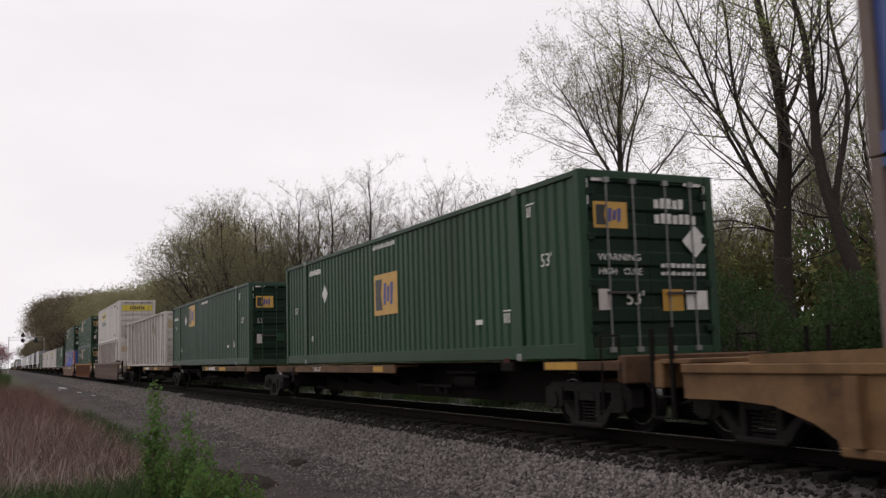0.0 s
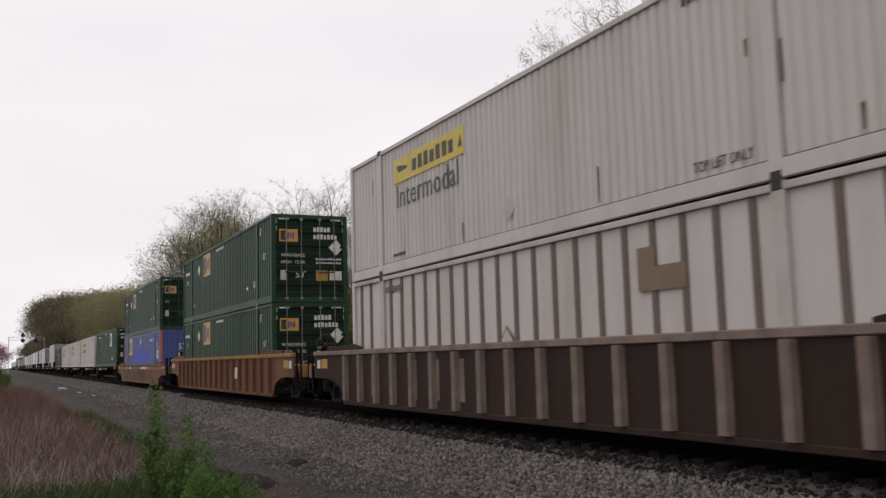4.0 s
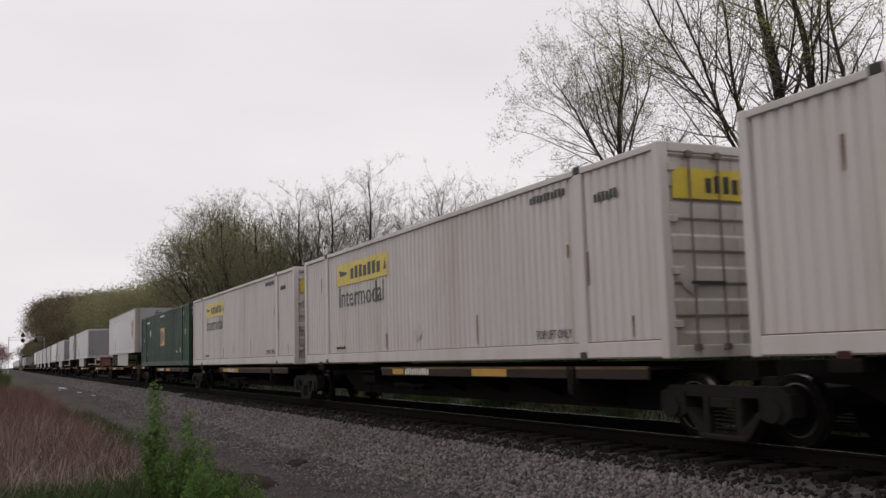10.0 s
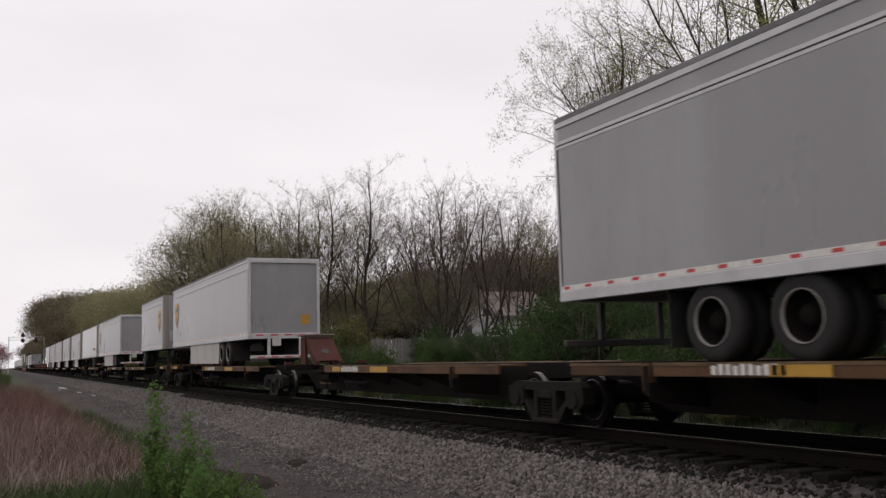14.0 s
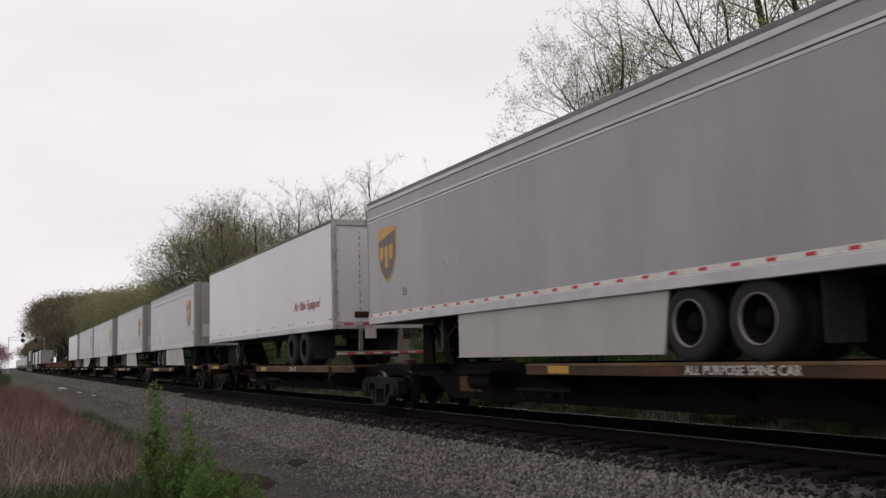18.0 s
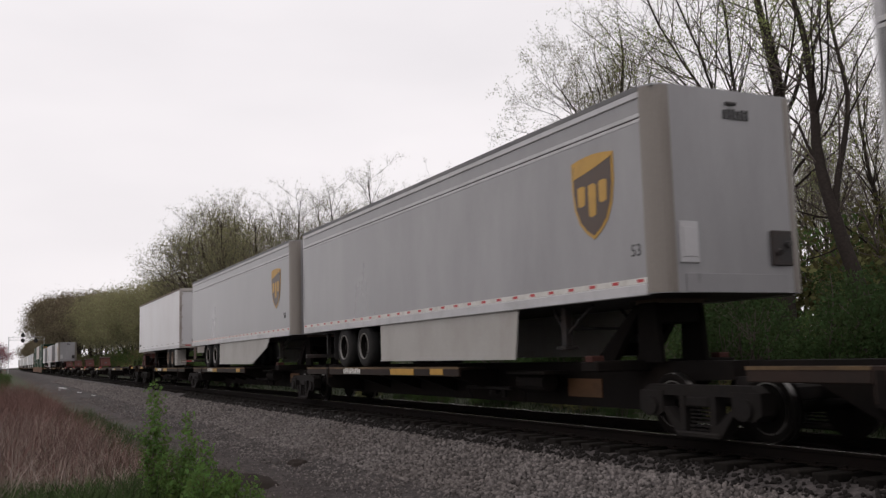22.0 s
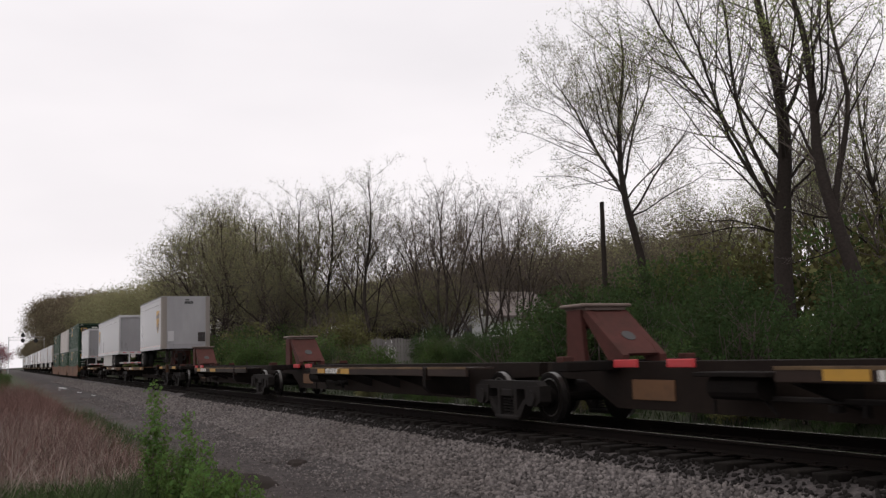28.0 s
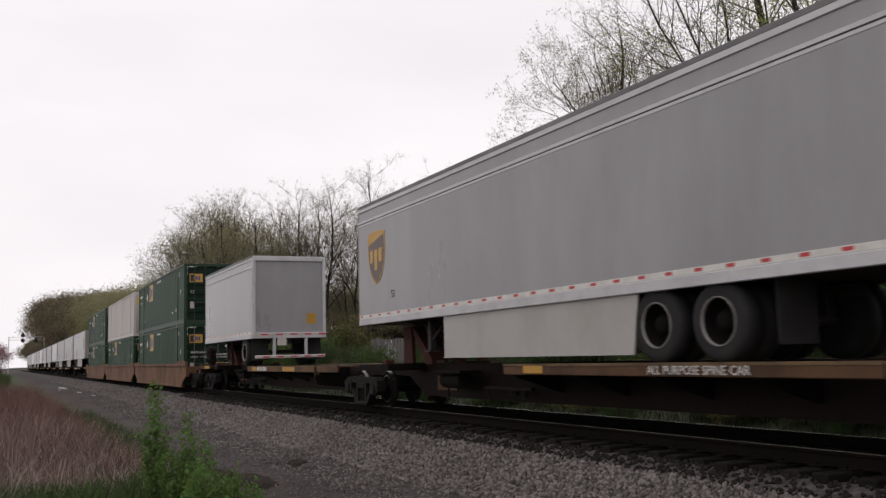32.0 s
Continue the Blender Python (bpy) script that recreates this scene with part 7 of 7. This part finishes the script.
# a dense brown thicket behind the house, and scrub below the wood's edge further along
for i in range(30):
    stand(T_THICKET, -64 - i * 2.6 + random.uniform(-1, 1), random.uniform(48, 60), random.uniform(0, 360), random.uniform(1.0, 1.4))
for i in range(26):
    stand(T_BRUSH, -72 - i * 2.8 + random.uniform(-1, 1), random.uniform(29, 37), random.uniform(0, 360), random.uniform(0.8, 1.15))
for i in range(7):
    stand(random.choice((T_BIG, T_LEAN)), -15 - i * 3.6, random.uniform(29, 36), random.uniform(0, 360), random.uniform(0.5, 0.68))
for i in range(14):
    stand(T_FAR, -130 - i * 7.0 + random.uniform(-3, 3), random.uniform(19, 23), random.uniform(0, 360), random.uniform(0.68, 0.76) + 0.02 * i)
for i in range(14):
    stand(T_ROUND, -228 - i * 12 + random.uniform(-4, 4), random.uniform(18.5, 21), random.uniform(0, 360), random.uniform(0.86, 0.94) + 0.022 * i)
for i in range(12):
    stand(T_ROUND, -480 - i * 34, random.uniform(19, 25), random.uniform(0, 360), random.uniform(0.75, 0.95))
# shrubs along the ditch, with a gap before the house
S_DARK.matrix_basis = pose(-27, 18, ground_height(-27, 18))
S_GREEN.matrix_basis = pose(-58, 18, ground_height(-58, 18))
S_OLIVE.matrix_basis = pose(-90, 23, ground_height(-90, 23))
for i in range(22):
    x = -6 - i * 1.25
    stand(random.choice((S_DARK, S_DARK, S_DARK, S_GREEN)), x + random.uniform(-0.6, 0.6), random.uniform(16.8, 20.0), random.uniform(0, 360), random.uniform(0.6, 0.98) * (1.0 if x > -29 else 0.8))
for i in range(14):
    stand(random.choice((S_DARK, S_GREEN, S_GREEN)), -8 - i * 1.75, random.uniform(21, 25), random.uniform(0, 360), random.uniform(0.65, 1.1))
for i in range(8):
    stand(random.choice((S_DARK, S_GREEN)), -31 - i * 1.5, random.uniform(22.5, 25.0), random.uniform(0, 360), random.uniform(1.1, 1.3) - 0.05 * i)
for i in range(9):
    stand(random.choice((S_GREEN, S_DARK)), -33.5 - i * 1.4, random.uniform(17, 19.5), random.uniform(0, 360), random.uniform(0.28, 0.4))
for i in range(15):
    x = -47 - i * 2.4
    stand(random.choice((S_DARK, S_OLIVE, S_GREEN, S_GREEN)), x, random.uniform(17, 20), random.uniform(0, 360), random.uniform(0.45, 0.85))
for i in range(16):
    stand(random.choice((S_DARK, S_GREEN, S_GREEN, S_OLIVE)), -66 - i * 3.0, random.uniform(20, 24.5), random.uniform(0, 360), random.uniform(0.7, 1.35))
for i in range(8):
    stand(random.choice((S_GREEN, S_OLIVE)), -16 - i * 3.2, random.uniform(27, 31), random.uniform(0, 360), random.uniform(1.3, 1.75))
for i in range(40):
    stand(random.choice((S_OLIVE, S_OLIVE, S_GREEN)), -78 - i * 5.0, random.uniform(17, 21), random.uniform(0, 360), random.uniform(0.9, 1.4))

for i in range(16):
    stand(random.choice((S_GREEN, S_GREEN, S_DARK)), -70 - i * 3.4, random.uniform(16, 18), random.uniform(0, 360), random.uniform(0.8, 1.2))
for i in range(10):
    stand(random.choice((S_GREEN, S_DARK)), -47 - i * 1.3, random.uniform(24, 26.5), random.uniform(0, 360), random.uniform(0.5, 0.75))
for i in range(18):
    stand(random.choice((S_GREEN, S_DARK, S_OLIVE)), -13 - i * 1.7, random.uniform(15.2, 17), random.uniform(0, 360), random.uniform(0.22, 0.42))

T_RED = tree("small tree in pinkish red blossom", 101, 6.2, 1.0, stems=2, levels=4, leaf=M_LEAF_RED, per=18, size=0.09, loose=0.4, kids=(3, 4))
stand(T_RED, -205, 0.1, 0, 1.0, True)
for i in range(8):
    stand(S_GREEN, -62 - i * 9, random.uniform(-1.5, 0.6), random.uniform(0, 360), random.uniform(0.32, 0.5))


def sapling(seed, x, y, h, wide, count, label):
    """A young tree: a few thin upright stems with leaves all the way up."""
    rnd = random.Random(seed)
    root = thing("sapling", label, "young tree", "saplings by the road")
    limbs, pts = [], []
    for k in range(5):
        p = Vector((rnd.uniform(-0.3, 0.3) * wide, rnd.uniform(-0.3, 0.3) * wide, 0))
        top = h * (1 if k == 0 else rnd.uniform(0.5, 0.92))
        out = Vector((rnd.uniform(-1, 1), rnd.uniform(-1, 1), 0)) * wide * (0.3 if k == 0 else 1.0)
        for i in range(8):
            q = p + Vector((out.x / 8 + rnd.uniform(-0.012, 0.012), out.y / 8 + rnd.uniform(-0.012, 0.012), top / 8))
            limbs.append((p, q, 0.006 - 0.0005 * i, 0.0055 - 0.0005 * i, 3))
            pts += [(q, None), ((p + q) / 2, None)] if i > 0 else []
            if i > 1:
                e = q + Vector((rnd.uniform(-1, 1), rnd.uniform(-1, 1), 0.5)) * wide * 0.5
                limbs.append((q, e, 0.003, 0.002, 3))
                pts += [(e, None), ((q + e) / 2, None)]
            p = q
    part("stem", tube_mesh(limbs, "stem", lambda lv: 4), M_TWIG, root)
    part("foliage", leaf_mesh(pts, "foliage", count + 3, 0.027, 0.045, seed), M_LEAF_BRIGHT, root, "fresh bright green leaves")
    root.matrix_basis = pose(x, y, ground_height(x, y))


sapling(3, -12.2, 1.72, 1.60, 0.13, 7, "slender bright green sapling among the weeds")
sapling(8, -11.5, 1.94, 1.2, 0.26, 9, "bushy bright green sapling at the road's edge")
sapling(9, -10.7, 2.03, 0.98, 0.38, 10, "low bushy bright green sapling at the road's edge")
sapling(12, -10.0, 1.94, 0.78, 0.38, 10, "low bushy bright green sapling at the road's edge")
sapling(14, -10.2, 2.12, 0.55, 0.26, 8, "low bushy bright green sapling at the road's edge")


def blades(name, region, count, h, w, lean, material, seed, kind_label, category, taper_right=False):
    """Many thin stalks in one mesh. region: x0, x1, y0, y1."""
    r = np.random.default_rng(seed)
    x0, x1, y0, y1 = region
    x, y = r.uniform(x0, x1, count), r.uniform(y0, y1, count)
    hh = r.uniform(*h, count)
    hh *= np.array([0.75 + 0.5 * noise.noise((a * 0.35, b * 0.5, 7)) for a, b in zip(x, y)])
    if taper_right:
        edge = np.clip((y1 - y) / 1.1, 0.3, 1)
        hh *= edge
    if taper_right:
        # weeds stand in tufts, with dark hollows between them
        keep = np.array([noise.noise((a * 0.9, b * 1.6, 2)) + 0.5 * noise.noise((a * 2.6, b * 3.4, 5)) for a, b in zip(x, y)]) > -0.12
        x, y, hh = x[keep], y[keep], hh[keep]
        count = len(x)
    z = np.array([ground_height(a, b) for a, b in zip(x, y)])
    a = r.uniform(0, 2 * np.pi, count)
    side = np.stack([np.cos(a), np.sin(a), np.zeros(count)], 1) * r.uniform(*w, count)[:, None]
    base = np.stack([x, y, z], 1)
    l1 = r.normal(0, lean, (count, 2))
    mid = base + np.stack([l1[:, 0] * hh * 0.4, l1[:, 1] * hh * 0.4, hh * 0.55], 1)
    tip = base + np.stack([l1[:, 0] * hh * 1.1, l1[:, 1] * hh * 1.1, hh], 1)
    v = np.stack([base - side, base + side, mid + side * 0.7, mid - side * 0.7, tip], 1).reshape(-1, 3)
    f4 = (np.array([(0, 1, 2, 3)]) + np.arange(count)[:, None] * 5)
    f3 = (np.array([(3, 2, 4)]) + np.arange(count)[:, None] * 5)
    me = bpy.data.meshes.new(name)
    me.from_pydata(v.tolist(), [], f4.tolist() + f3.tolist())
    me.materials.append(material)
    return tagged(new(name, me), kind_label, category, kind="stuff")


blades("dry_weeds", (-60, -14.2, -4, 2.6), 46000, (0.5, 1.75), (0.002, 0.0055), 0.5, M_DRY, 3, "dry reddish-brown weed stalks beside the road", "weeds", True)
blades("dead_stalks", (-26, -13.4, -3, 2.6), 4600, (0.6, 1.4), (0.004, 0.009), 0.4, M_DRY_PALE, 4, "pale dead stalks among the weeds", "weeds", True)
blades("tangled_stalks", (-30, -13.2, -4, 2.5), 11000, (0.3, 1.0), (0.003, 0.007), 0.9, M_DRY_PALE, 14, "tangled pale dead stems low in the weeds", "weeds", True)
blades("grass", (-40, -6.5, -5, 3.3), 22000, (0.12, 0.45), (0.004, 0.009), 0.35, M_GRASS, 6, "fresh green grass under the weeds", "grass")
blades("verge_grass", (-15.6, -8.5, -2.5, 2.3), 16000, (0.2, 0.62), (0.004, 0.009), 0.5, M_GRASS, 16, "tufts of fresh green grass at the road's edge", "grass")
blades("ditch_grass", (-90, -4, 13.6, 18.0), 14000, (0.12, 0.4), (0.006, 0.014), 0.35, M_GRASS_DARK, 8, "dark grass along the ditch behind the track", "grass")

# ---------------------------------------------------------------- house, fence, signals, puddles
house = thing("house", "white sided house with a grey-brown shingle roof", "house")
hz = ground_height(-75, 38)
# the white gable end looks along the track; a lower wing with a broad roof stands beside it
part("wall", Shape().box(-2.5, 0, -2.6, 2.6, 0, 4.3), M_HOUSE, house)
part("gable", Shape().prism([(-2.6, 4.3), (2.6, 4.3), (0, 5.6)], "x", -2.5, 0), M_HOUSE, house)
for i in range(14):
    part("siding_board", Shape().prism([(0.0, 0.3 * i + 0.05), (0.03, 0.3 * i + 0.05), (0.012, 0.3 * i + 0.34), (0.0, 0.3 * i + 0.34)], "y", -2.6, 2.6), M_HOUSE, house)
rf = part("roof", Shape().prism([(-2.75, 4.23), (0, 5.6), (2.75, 4.23), (2.75, 4.33), (0, 5.7), (-2.75, 4.33)], "x", -2.7, 0.12), M_ROOF, house)
part("chimney", Shape().box(-2.0, -1.5, 0.4, 0.9, 5.2, 6.3, 0.03), M_ROOF, rf)
part("wing_wall", Shape().box(-7.5, 1.2, 2.65, 9.5, 0, 3.6), M_HOUSE, house)
part("wing_roof", Shape().prism([(-8.0, 3.4), (-3.1, 5.9), (1.8, 3.4), (1.8, 3.6), (-3.1, 6.15), (-8.0, 3.6)], "y", 2.9, 9.9), M_ROOF, house)
for y in (0.5,):
    w = part("window", Shape().box(0.03, 0.09, y, y + 1.0, 1.5, 2.9, 0.01), M_HOUSE, house)
    part("pane", Shape().box(0.09, 0.105, y + 0.08, y + 0.92, 1.58, 2.82), M_GLASS, w)
house.matrix_basis = pose(-77, 37.6, hz)
shed = thing("far_house", "far house with a pale gable behind the scrub", "house")
part("wall", Shape().box(-5, 0, -0.9, 0.9, 0, 3.2), M_ROOF, shed)
part("roof", Shape().prism([(-1.15, 3.0), (0, 3.6), (1.15, 3.0), (1.15, 3.16), (0, 3.78), (-1.15, 3.16)], "x", -5, 0.3), M_HOUSE, shed)
shed.matrix_basis = pose(-76, 26.6, ground_height(-76, 26.6) - 0.1, 0, 0, 0) @ Matrix.Diagonal((0.8, 0.75, 1, 1))
fence = thing("board_fence", "weathered grey board fence before the house", "fence")
board = Shape().box(-0.09, 0.09, -0.012, 0.012, 0, 1.8, 0.004).mesh("fence_board")
for i in range(70):
    part("fence_board", board, M_FENCE, fence, "", pose(-7 + i * 0.2, 0, 0.05 * math.sin(i * 0.9)))
for z in (0.4, 1.4):
    part("fence_rail", Shape().box(-7.1, 7.1, 0.012, 0.05, z, z + 0.09), M_FENCE, fence)
fence.matrix_basis = pose(-55.5, 28.5, ground_height(-55.5, 28.5) + 0.1, 0, 0, 60)
snag = thing("utility_pole", "dark wooden pole standing among the trees", "pole")
part("shaft", Shape().rod((0, 0, -0.3), (0.1, 0, 8.2), 0.16, 10, 0.11), M_BARK, snag)
snag.matrix_basis = pose(-38.6, 27, ground_height(-38.6, 27))
gantry = thing("signal_gantry", "grey steel signal gantry across the track", "railway signal")
for y in (4.4, 14.4):
    for dx in (-0.35, 0.35):
        part("mast", Shape().rod((dx, y, -2.3), (dx, y, 9.0), 0.09, 8), M_SIGNAL, gantry)
for z in (8.2, 9.1):
    for dx in (-0.35, 0.35):
        part("chord_beam", Shape().rod((dx, 4.2, z), (dx, 14.6, z), 0.06, 6), M_SIGNAL, gantry)
for i in range(10):
    part("truss_brace", Shape().rod((-0.35, 4.4 + i, 8.2 + 0.9 * (i % 2)), (-0.35, 5.4 + i, 9.1 - 0.9 * (i % 2)), 0.035, 5), M_SIGNAL, gantry)
for y in (8.3, 12.0):
    for z in (8.0, 9.6) if y < 9 else (7.9,):
        sg = part("signal_head", Shape().rod((0.45, y, z), (0.5, y, z), 0.62, 16).box(0.3, 0.46, y - 0.2, y + 0.2, z - 0.5, z + 0.9, 0.03), M_BLACK, gantry, "black round signal head")
        part("hood", Shape().rod((0.5, y, z), (0.85, y, z - 0.02), 0.16, 10), M_BLACK, sg)
gantry.matrix_basis = pose(-318, -2.2, 1.4)
random.seed(9)
for x, y, lx, ly in ((-90, 5.0, 4.2, 0.28), (-84, 4.5, 1.2, 0.12), (-73, 5.2, 1.3, 0.13), (-64, 5.4, 0.9, 0.1)):
    n = 22
    ring = [(lx * math.cos(2 * math.pi * i / n) * (1 + 0.4 * math.sin(3.1 * i + x)), ly * math.sin(2 * math.pi * i / n) * (1 + 0.25 * math.cos(2.3 * i))) for i in range(n)]
    pd = tagged(new("puddle", Shape().prism(ring, "z", -0.02, 0.0).mesh("puddle")), "shallow rain puddle shining on the dirt road", "puddle", "puddles on the road")
    pd.data.materials.append(M_WATER)
    pd.matrix_basis = pose(x, y, max(ground_height(x + a, y + b) for a in (-lx, 0, lx) for b in (-ly, 0, ly)) + 0.006)

for x, y, w, label in ((-15.3, 3.75, 0.75, "dark wet clod of churned mud on the road"), (-16.6, 3.5, 0.5, "dark wet clod of churned mud on the road"), (-17.2, 5.0, 0.4, "small dark muddy patch on the road")):
    s = Shape()
    n, rings = 18, ((1.0, -0.03), (0.8, 0.035), (0.45, 0.06), (0.15, 0.03))
    for k, (q, z) in enumerate(rings):
        for i in range(n):
            a = 2 * math.pi * i / n
            j = 1 + 0.35 * noise.noise((x + 2 * math.cos(a), y + 2 * math.sin(a), k * 0.4))
            s.v.append((w * q * j * math.cos(a) * 1.5, w * q * j * math.sin(a) * 0.5, z + 0.03 * noise.noise((3 * math.cos(a) + x, 3 * math.sin(a), k))))
        if k:
            s.f += [((k - 1) * n + i, (k - 1) * n + (i + 1) % n, k * n + (i + 1) % n, k * n + i) for i in range(n)]
    s.f.append(tuple(range(3 * n, 4 * n)))
    mud = tagged(new("mud_patch", s.mesh("mud_patch", True)), label, "mud", "mud on the road")
    mud.data.materials.append(M_MUD)
    mud.matrix_basis = pose(x, y, ground_height(x, y), 0, 0, random.uniform(-20, 20))

# ---------------------------------------------------------------- motion
STEP = 2


def motions():
    for ob, u, z in TRAIN:
        walk(ob, [(t, pose(u + run(t), TY, z)) for t in range(0, 33, STEP)])
    for w, u, k in WHEELSETS:
        rows, seen = [], [i for i in range(0, 961) if -46 < u + run(i / 30) < 8]
        if len(seen) < 4:
            continue
        a0 = run(seen[0] / 30)
        if seen[0] > 0:
            rows.append((0, pose(k, 0, WR)))
        rows += [(i / 30, pose(k, 0, WR) @ Matrix.Rotation((run(i / 30) - a0) / WR, 4, "Y")) for i in seen]
        if seen[-1] < 960:
            rows.append((32, rows[-1][1]))
        walk(w, rows)


motions()
